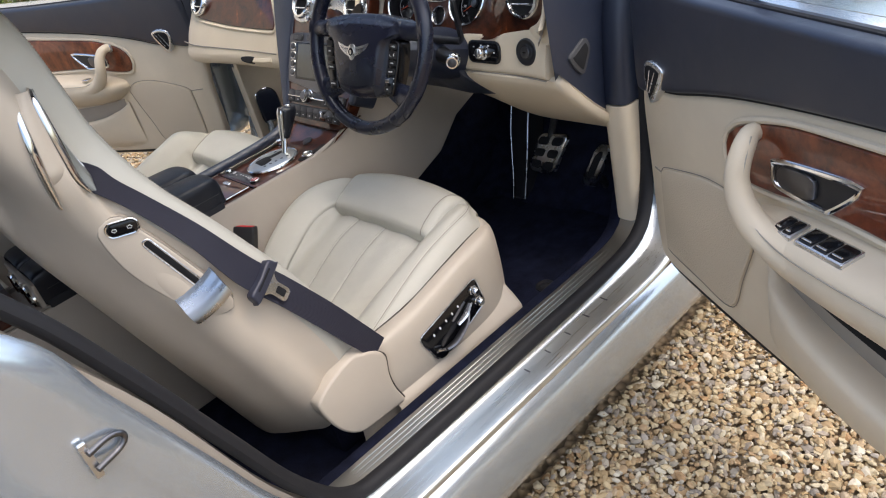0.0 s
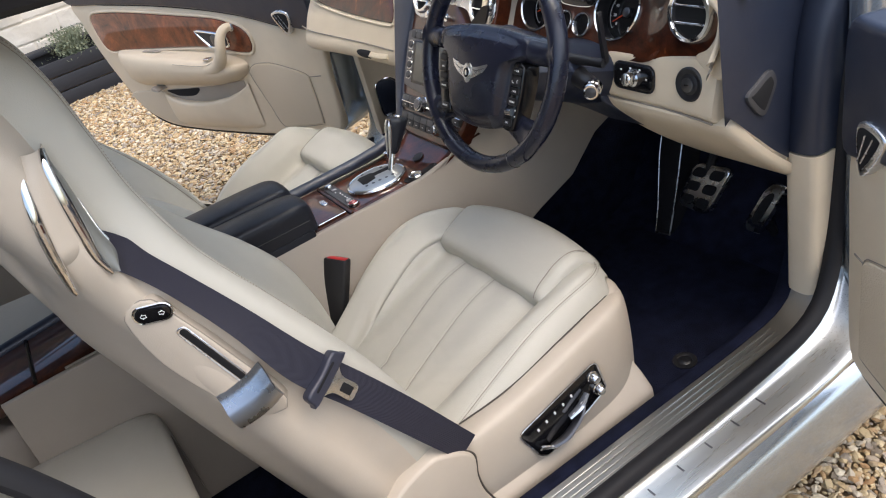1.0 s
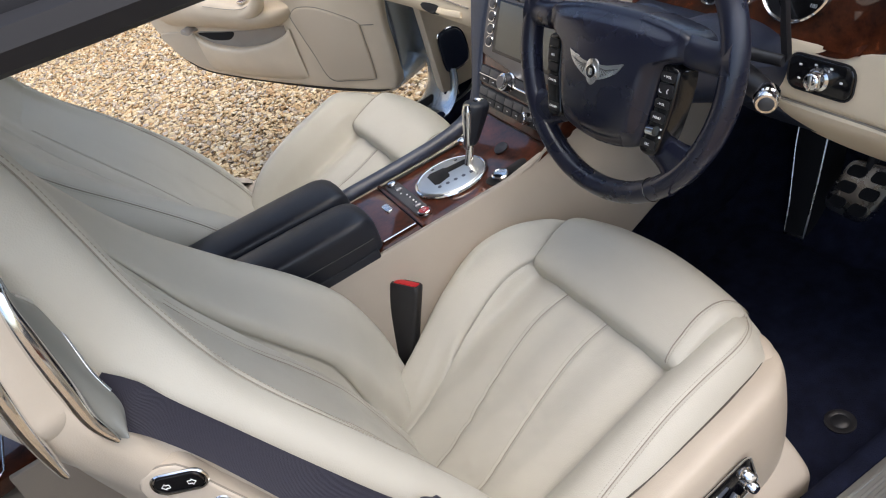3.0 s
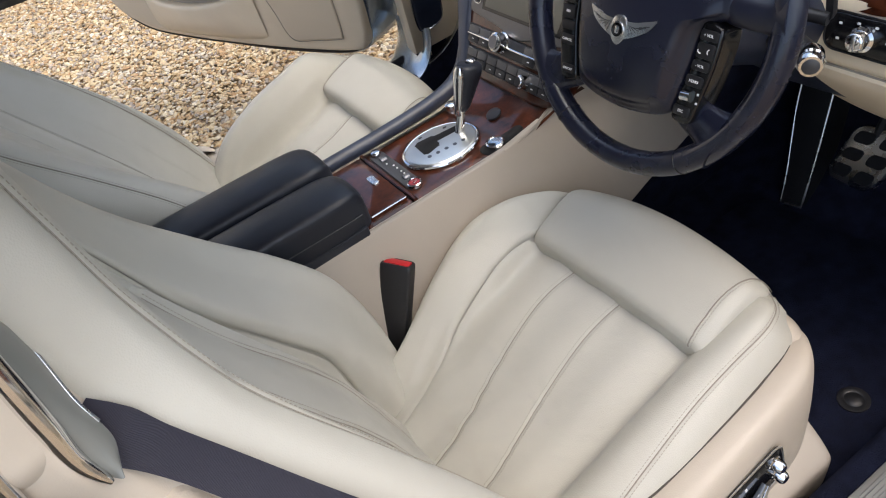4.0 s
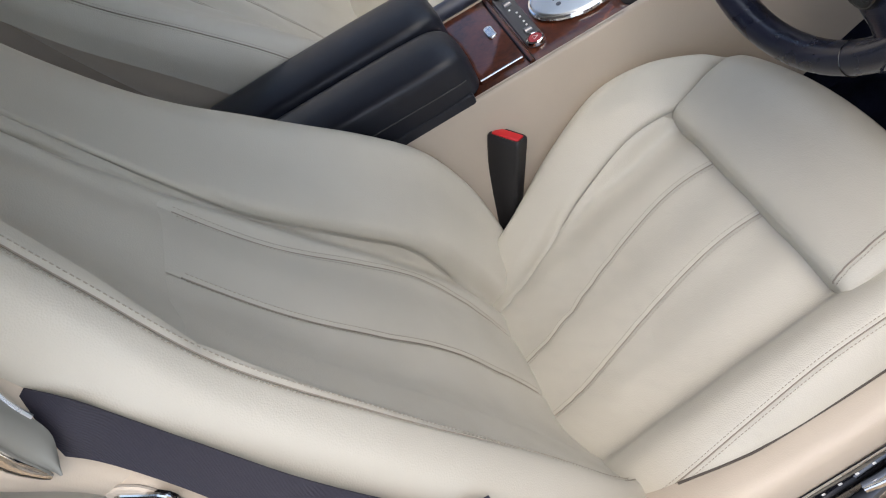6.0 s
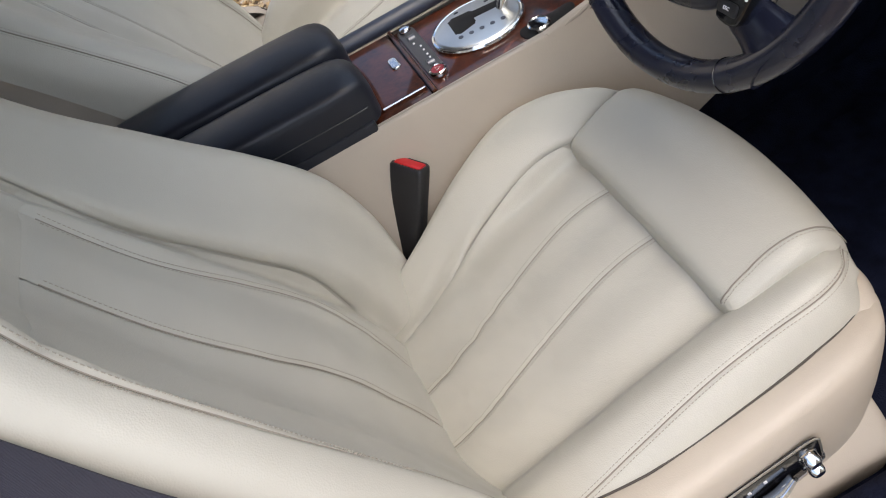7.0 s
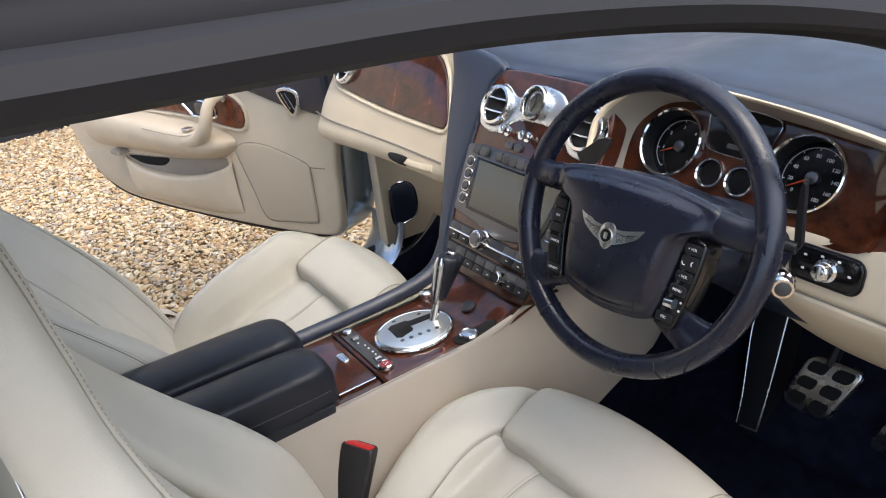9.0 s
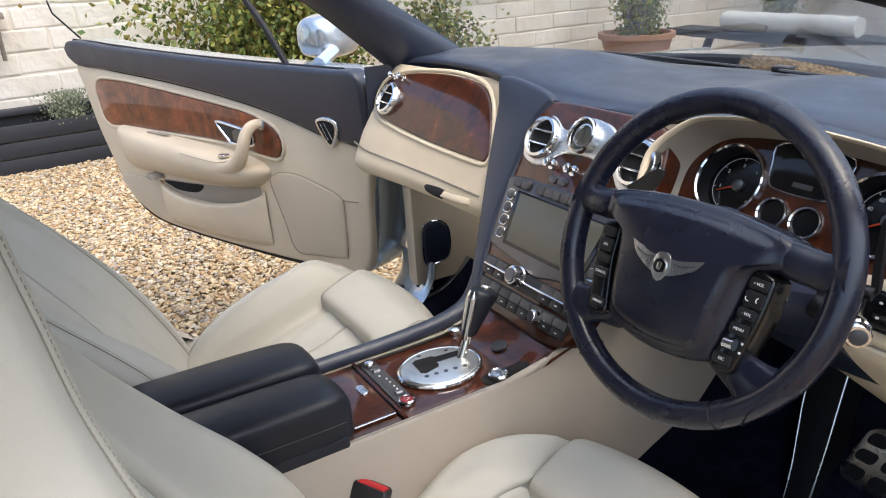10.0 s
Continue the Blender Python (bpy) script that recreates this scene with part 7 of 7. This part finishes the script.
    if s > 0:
        part("pocket_shadow", prism(smooth_poly([(0.335, 0.606), (0.45, 0.592), (0.60, 0.584), (0.60, 0.560), (0.45, 0.572), (0.36, 0.592)], 30), T, 0.0036, 0.0, 0.0005), RECESS_SHADE, root)
    rows = []
    for u, lo, top, w in ((0.875, 0.43, 0.565, 0.004), (0.83, 0.418, 0.548, 0.022), (0.74, 0.412, 0.530, 0.032), (0.60, 0.410, 0.527, 0.036), (0.46, 0.412, 0.545, 0.034), (0.36, 0.418, 0.572, 0.024), (0.31, 0.43, 0.60, 0.006)):
        w *= 1.7 if s > 0 else 1.0
        rows.append([tuple(T(u, z, v)) for z, v in ((top, 0.0), (top + 0.004, w * 0.7), (top - 0.006, w), ((top + lo) / 2, w * 0.9), (lo + 0.02, w * 0.5), (lo, 0.0))])
    part("pocket_front", grid_bm(skin(rows, 26, 40)), CREAM, root, "cream pocket front", 60)
    spk = smooth_poly([(0.270, 0.652), (0.23, 0.672), (0.149, 0.674), (0.06, 0.655), (-0.010, 0.632), (-0.018, 0.60), (-0.014, 0.47), (0.0, 0.452), (0.10, 0.440), (0.200, 0.436), (0.235, 0.52), (0.275, 0.63)], 60)
    put("speaker_grille", spk, 0.006, -0.002, 0.004, MESHCLOTH, "fine-mesh speaker grille")
    part("grille_seam", tube([T(u, z, 0.003) for u, z in inset(spk, -0.003)], 0.0009, 5, True), PIPING, root)
    put("rear_lower_panel", smooth_poly([(1.105, 0.556), (0.885, 0.565), (0.86, 0.52), (0.80, 0.425), (0.90, 0.425), (1.02, 0.455), (1.08, 0.505)], 40), 0.006, -0.002, 0.004, MESHCLOTH, "plain lower panel")
    put("front_seam", np.array([(-0.075, 0.626), (0.0, 0.622), (0.0, 0.624), (-0.075, 0.629)]), 0.0015, -0.003, 0.0004, PIPING, "", None, 1)
    # tweeter
    tw = smooth_poly([(0.040, 0.848), (0.008, 0.858), (-0.030, 0.850), (-0.040, 0.825), (-0.026, 0.790), (-0.010, 0.776), (0.008, 0.786), (0.036, 0.826)], 40)
    t_ = put("tweeter", tw, 0.016, -0.002, 0.004, SATIN, "shield-shaped metal tweeter surround")
    part("tweeter_mesh", prism(inset(tw, 0.009), T, 0.0166, 0.01, 0.0005), RECESS_SHADE, root)
    for k in (-0.010, 0.006):
        part("tweeter_bar", tube([T(k + 0.016, 0.842, 0.0172), T(k - 0.010, 0.798, 0.0172)], 0.0018, 6), SATIN, root)
    # window glass, its front guide, and the mirror outside
    gl = prism(np.array([(0.16, 0.985), (1.29, 1.030), (1.45, 1.115), (1.46, 1.16), (1.2, 1.31), (0.9, 1.385), (0.62, 1.36), (0.42, 1.24), (0.28, 1.11)]), T, -0.050, -0.054, 0.001, back=True)
    ob = part("window_glass", gl, GLASS, root, "clear frameless side window")
    ob.visible_shadow = False
    part("glass_edge", tube([T(1.29, 1.030, -0.052), T(1.45, 1.115, -0.052), T(1.47, 1.16, -0.052)], 0.004, 6), RUBBER, root)
    part("glass_guide", tube([T(0.20, 0.98, -0.050), T(0.28, 1.09, -0.05), T(0.42, 1.24, -0.05), T(0.50, 1.31, -0.05)], 0.009, 8, samples=16), RUBBER, root, "black window guide rail")
    part("waist_seal", tube([T(-0.05, 0.978, -0.024), T(0.3, 0.984, -0.024), T(0.7, 0.996, -0.024), T(1.285, 1.026, -0.024)], 0.006, 8, samples=30), RUBBER, root)
    rows = []
    for t, r in ((0.0, 0.001), (0.05, 0.045), (0.25, 0.062), (0.55, 0.064), (0.85, 0.05), (1.0, 0.001)):
        c = T(0.205, 1.035, -0.14 - 0.20 * t)
        sq = lambda q: math.copysign(abs(q) ** 0.6, q)
        rows.append([tuple(c + U * (r * 1.05 * sq(math.cos(b))) + V(0, 0, r * 0.98 * sq(math.sin(b)))) for b in [2 * math.pi * k / 14 for k in range(15)]])
    mr = part("wing_mirror", grid_bm(skin(rows, 30, 24)), PAINT, root, "silver-blue wing mirror", 60)
    part("mirror_foot", tube([T(0.12, 0.975, -0.10), T(0.14, 1.0, -0.18)], 0.02, 8), PAINT, root)
    return root


car_door(-1, (-0.937, 0.671), 22, "open passenger door trimmed in cream, navy and walnut")
car_door(1, (0.979, 0.730), 27, "open driver's door trimmed in cream, navy and walnut")

# passenger kick panel with its dark speaker pad
kp = thing("kick_panel", "cream footwell side panel with a dark oval pad", "trim panel", (-0.75, 0.85, 0.5))
PADO = [(0.817, 0.550), (0.828, 0.572), (0.868, 0.570), (0.892, 0.545), (0.896, 0.49), (0.882, 0.462), (0.832, 0.457), (0.818, 0.475)]
k3 = lambda u, v, w: V(0.015 + w, u - 0.85, v - 0.5)
part("kick_trim", prism(np.array([(0.79, 0.40), (0.79, 0.70), (1.05, 0.70), (1.05, 0.40)]), k3, 0.0, -0.02, 0.006), CREAM, kp)
part("speaker_pad", prism(smooth_poly(PADO, 36), k3, 0.012, 0.0, 0.006), NAVY, kp)
part("pad_rim", tube([k3(u, v, 0.004) for u, v in inset(smooth_poly(PADO, 36), -0.003)], 0.0025, 6, True), CHROME, kp)

# floor mat with its stud
mt = thing("floor_mat", "dark navy pile floor mat with round fixing studs", "floor mat", (0.44, 0.75, 0.246))
part("mat_top", prism(smooth_poly([(-0.20, -0.20), (0.235, -0.20), (0.255, -0.10), (0.255, 0.20), (0.20, 0.27), (0.05, 0.29), (-0.05, 0.25), (-0.22, 0.24), (-0.23, 0.0)], 50), lambda u, v, w: V(u, v, w), 0.014, 0.0, 0.006), CARPET, mt)
for x, y in ((0.195, -0.05), (-0.12, -0.05)):
    part("mat_stud", lathe([(0.024, 0.013), (0.024, 0.017), (0.018, 0.018), (0.014, 0.016), (0.010, 0.019), (0, 0.019)], Matrix.Translation((x, y, 0)), 26), PLASTIC, mt)

# ---- rear seat, seen past the front seat ----
rs = thing("bench_seat", "stone-coloured leather rear seat cushion", "car seat", (0.38, -0.5, 0.4), "rear seats")
for s in (1,):
    rows = []
    for y, k in ((-0.20, 0.55), (-0.205, 0.85), (-0.235, 0.97), (-0.33, 1.0), (-0.5, 1.0), (-0.8, 0.95)):
        z = 0.468 + 0.0 * y - 0.06 * (y + 0.35)
        rows.append([(0.36 + (-0.24) * k - 0.02, y, 0.26), (0.36 - 0.25 * k, y, z - 0.05), (0.36 - 0.22 * k, y, z + 0.02 * k), (0.36 - 0.10 * k, y, z + 0.035 * k), (0.36, y, z + 0.030 * k), (0.36 + 0.12 * k, y, z + 0.035 * k), (0.36 + 0.24 * k, y, z + 0.03 * k), (0.36 + 0.30 * k, y, z - 0.05), (0.36 + 0.30 * k, y, 0.26)])
    part("rear_cushion", grid_bm(skin(rows, 40, 40) - np.array((0.38, -0.5, 0.4))), SEAT, rs, "", 60)
    rows = [[(0.36 - 0.27, y, z), (0.36 - 0.2, y + 0.05, z), (0.36, y + 0.02, z), (0.36 + 0.22, y + 0.05, z), (0.36 + 0.30, y, z)] for y, z in ((-0.80, 0.42), (-0.86, 0.6), (-0.94, 0.85), (-0.98, 1.0), (-1.03, 1.02))]
    part("rear_backrest", grid_bm(skin(rows, 30, 30) - np.array((0.38, -0.5, 0.4))), SEAT, rs, "", 60)
copy = copy_thing(rs, Matrix.Translation((-0.38 - 0.0, -0.5, 0.4)) @ Matrix.Identity(4))
shell("rear_bulkhead", [[(-0.75, y, z), (0, y, z), (0.75, y, z)] for y, z in ((-1.10, 0.24), (-1.15, 0.6), (-1.22, 1.0), (-1.3, 1.2))], 8, 8, CARPET, 0.02)

# rear centre console with a veneered lid, between the rear cushions
rc = thing("rear_console", "taupe leather rear end of the centre tunnel", "console", (0.0, -0.45, 0.246))
rows = []
for y, z in ((-0.17, 0.54), (-0.24, 0.56), (-0.45, 0.553), (-0.9, 0.60)):
    rows.append([(x, y + 0.45, h - 0.246) for x, h in ((0.085, 0.25), (0.080, z - 0.09), (0.066, z - 0.03), (0.05, z - 0.015), (-0.05, z - 0.005), (-0.075, z - 0.03), (-0.085, z - 0.09), (-0.085, 0.25))])
part("console_body", grid_bm(skin(rows, 40, 24)), TAUPE, rc, "", 60)

# ---- garden wall and planting ----
WALLX = -5.15
wall = thing("wall_west", "white-painted brick garden wall", "wall", (WALLX, 2.5, 0), kind="structure")
part("wall_core", box(-0.25, 0.003, -9.0, 9.0, 0, 3.2), MORTAR, wall)
brick = box(0, 0.030, -0.2205, 0.2205, 0.0, 0.146, 0.012, seg=2)
for f in brick.faces:
    f.smooth = False
bme = bpy.data.meshes.new("brick")
brick.to_mesh(bme)
brick.free()
bme.materials.append(BRICKPAINT)
rest_co, rest_fa = [], []
src = [v.co.copy() for v in bme.vertices]
sfa = [list(p.vertices) for p in bme.polygons]
rng = random.Random(4)
for row in range(20):
    for col_ in range(40):
        y = -7.5 + col_ * 0.445 + (0.2225 if row % 2 else 0) + rng.uniform(-0.012, 0.012)
        z = 0.004 + row * 0.150 + rng.uniform(-0.004, 0.004)
        yy = y + 2.5
        off = V(-0.018 + rng.uniform(-0.006, 0.005), y, z)
        if -1.5 < yy < 3.5 and z < 1.7:
            ob = new("brick", bme)
            ob.parent = wall
            ob.location = off
        else:
            rest_fa += [[i + len(rest_co) for i in f] for f in sfa]
            rest_co += [c + off for c in src]
me = bpy.data.meshes.new("far_bricks")
me.from_pydata(rest_co, [], rest_fa)
me.materials.append(BRICKPAINT)
fb = new("far_bricks", me)
fb.parent = wall
fb["kind"] = "stuff"
end = thing("wall_north", "white-painted brick end wall", "wall", (0, 8.2, 0), kind="structure")
part("wall_core", box(-5.3, 6.0, -0.003, 0.25, 0, 2.6), MORTAR, end)
rest_co, rest_fa = [], []
for row in range(15):
    for col_ in range(25):
        off = V(-5.2 + col_ * 0.445 + (0.2225 if row % 2 else 0), 0.018 + rng.uniform(-0.005, 0.005), 0.004 + row * 0.150)
        rest_fa += [[i + len(rest_co) for i in f] for f in sfa]
        rest_co += [V(c.y, -c.x, c.z) + off for c in src]
me = bpy.data.meshes.new("far_bricks")
me.from_pydata(rest_co, [], rest_fa)
me.materials.append(BRICKPAINT)
fb = new("far_bricks", me)
fb.parent = end
fb["kind"] = "stuff"

# dark timber trough with lavender
tr = thing("planter_trough", "long dark timber planter trough at the wall foot", "planter", (-4.92, 0.0, 0))
for z in (0.0, 0.11, 0.22):
    part("trough_board", box(0.12, 0.145, -1.6, 0.62, z + 0.004, z + 0.106, 0.004), DARKWOOD, tr)
part("trough_end", box(-0.15, 0.119, 0.598, 0.62, 0.0, 0.326, 0.004), DARKWOOD, tr)
part("trough_back", box(-0.17, -0.15, -1.6, 0.62, 0.0, 0.40, 0.004), DARKWOOD, tr)
part("trough_soil", box(-0.148, 0.118, -1.6, 0.597, 0.0, 0.27), SAND, tr)
part("trough_rail", box(-0.149, -0.06, -1.6, 0.60, 0.36, 0.40, 0.008), DARKWOOD, tr)


def leaves(n, place, size, mat, seed, stretch=1.0, stand=0.5):
    rng = random.Random(seed)
    co, fa = [], []
    for _ in range(n):
        c = place(rng)
        q = Euler((rng.gauss(0, stand), rng.gauss(0, stand), rng.uniform(0, 6.28))).to_matrix()
        l, w = size * rng.uniform(0.6, 1.3) * stretch, size * rng.uniform(0.3, 0.6)
        k = len(co)
        co += [c + q @ V(0, 0, 0), c + q @ V(l * 0.5, w, l * 0.12), c + q @ V(l, 0, 0), c + q @ V(l * 0.5, -w, l * 0.12)]
        fa += [[k, k + 1, k + 2], [k, k + 2, k + 3]]
    me = bpy.data.meshes.new("leaf")
    me.from_pydata(co, [], fa)
    me.materials.append(mat)
    return me


def tuft(y, seed):
    lv = thing("lavender", "grey-green lavender tuft growing in the trough", "plant", (-4.9, y, 0.27), "lavender")
    rng = random.Random(seed)
    bm = bmesh.new()
    for _ in range(90):
        a, r, h = rng.uniform(0, 6.28), rng.uniform(0.02, 0.16), rng.uniform(0.10, 0.24)
        tube([V(0.02 * math.cos(a), 0.02 * math.sin(a), 0), V(r * 0.5 * math.cos(a), r * 0.5 * math.sin(a), h * 0.6), V(r * math.cos(a), r * math.sin(a), h)], [0.004, 0.004, 0.002], 4, bm=bm)
    tagged(part("stalk", bm, HERB, lv), kind="stuff")
    o = new("foliage", leaves(1100, lambda g: V(g.gauss(0, 0.07), g.gauss(0, 0.07), g.uniform(0.04, 0.22)), 0.016, HERB, seed, 1.4, 1.0))
    o.parent = lv
    o["kind"] = "stuff"


tuft(0.33, 3)
tuft(-0.45, 5)


def shrub(x, y, rx, ry, h, n, seed, label, size=0.06):
    sh = thing("shrub", label, "shrub", (x, y, 0), "shrubs")
    rng = random.Random(seed)
    bm = bmesh.new()
    tips = []
    for _ in range(16):
        a = rng.uniform(0, 6.28)
        e = V(rx * rng.uniform(0.2, 0.9) * math.cos(a), ry * rng.uniform(0.2, 0.9) * math.sin(a), h * rng.uniform(0.5, 0.95))
        tube([V(e.x * 0.1, e.y * 0.1, 0), e * 0.5 + V(0, 0, 0.05), e], [0.018, 0.012, 0.004], 5, bm=bm)
        tips.append(e)
    part("branches", bm, GREYWOOD, sh)
    def place(g):
        t = tips[g.randrange(len(tips))]
        k = g.uniform(0.35, 1.1)
        return V(t.x * k + g.gauss(0, rx * 0.22), t.y * k + g.gauss(0, ry * 0.22), max(0.03, t.z * k + g.gauss(0, h * 0.12)))
    o = new("foliage", leaves(int(n * 2.2), place, size * 0.66, LEAF, seed + 1, 1.0, 0.9))
    o.parent = sh
    o["kind"] = "stuff"


shrub(-4.55, 1.75, 0.35, 0.95, 1.45, 9000, 11, "yellow-green laurel shrub against the white wall")
shrub(-4.5, 3.1, 0.3, 0.5, 0.9, 2500, 15, "low green shrub by the wall")
shrub(-4.45, 5.25, 0.28, 0.30, 1.25, 1800, 21, "bushy green shrub in a terracotta pot", 0.05)
shrub(-3.7, 6.3, 0.2, 0.2, 1.0, 900, 25, "small green shrub near the bench", 0.05)
pot = thing("plant_pot", "wide terracotta plant pot", "plant pot", (-4.45, 5.25, 0))
part("pot_wall", lathe([(0.0, 0.0), (0.24, 0.0), (0.33, 0.36), (0.36, 0.37), (0.36, 0.42), (0.32, 0.42), (0.30, 0.36), (0.0, 0.34)], Matrix(), 32), TERRACOTTA, pot)
# wall basket
wb = thing("wall_manger", "weathered wooden wall manger", "planter", (-5.1, -0.08, 0.72))
part("manger_rail", box(0.0, 0.16, -0.30, 0.17, 0.27, 0.31, 0.006), GREYWOOD, wb)
for k in range(6):
    part("manger_slat", tube([V(0.13, -0.26 + 0.075 * k, 0.28), V(0.03, -0.26 + 0.075 * k, 0.0)], 0.014, 6), GREYWOOD, wb)
wb2 = thing("wall_manger", "weathered wooden wall manger", "planter", (-5.1, 3.75, 0.86))
part("manger_rail", box(0.0, 0.16, -0.30, 0.50, 0.27, 0.31, 0.006), GREYWOOD, wb2)
for k in range(9):
    part("manger_slat", tube([V(0.13, -0.26 + 0.09 * k, 0.28), V(0.03, -0.26 + 0.09 * k, 0.0)], 0.014, 6), GREYWOOD, wb2)
# dark bench with a white roll on it
be = thing("garden_bench", "dark timber trestle bench", "bench", (-3.3, 6.0, -0.13))
part("bench_top", box(-1.3, 1.6, -0.18, 0.18, 0.46, 0.53, 0.008), DARKWOOD, be)
for x in (-0.9, 0.2, 1.2):
    part("bench_leg", tube([V(x - 0.2, 0, 0.0), V(x, 0, 0.47)], 0.04, 6), DARKWOOD, be)
part("bench_rail", box(-1.2, 1.5, 0.10, 0.16, 0.16, 0.24, 0.008), DARKWOOD, be)
ro = thing("white_roll", "long white plastic roll lying on the bench", "roll", (-3.35, 5.95, 0.40))
part("roll_body", move(lathe([(0, -0.65), (0.085, -0.65), (0.09, -0.62), (0.09, 0.62), (0.085, 0.65), (0, 0.65)], Matrix.Rotation(radians(90), 4, "Y"), 24), Matrix.Translation((0, 0, 0.09))), WHITEWASH, ro)
wp = thing("white_tub", "white plastic tub on the gravel", "tub", (-3.35, 5.0, 0.0))
part("tub_wall", lathe([(0, 0), (0.14, 0), (0.17, 0.26), (0.18, 0.27), (0.15, 0.28), (0, 0.25)], Matrix(), 24), WHITEWASH, wp)
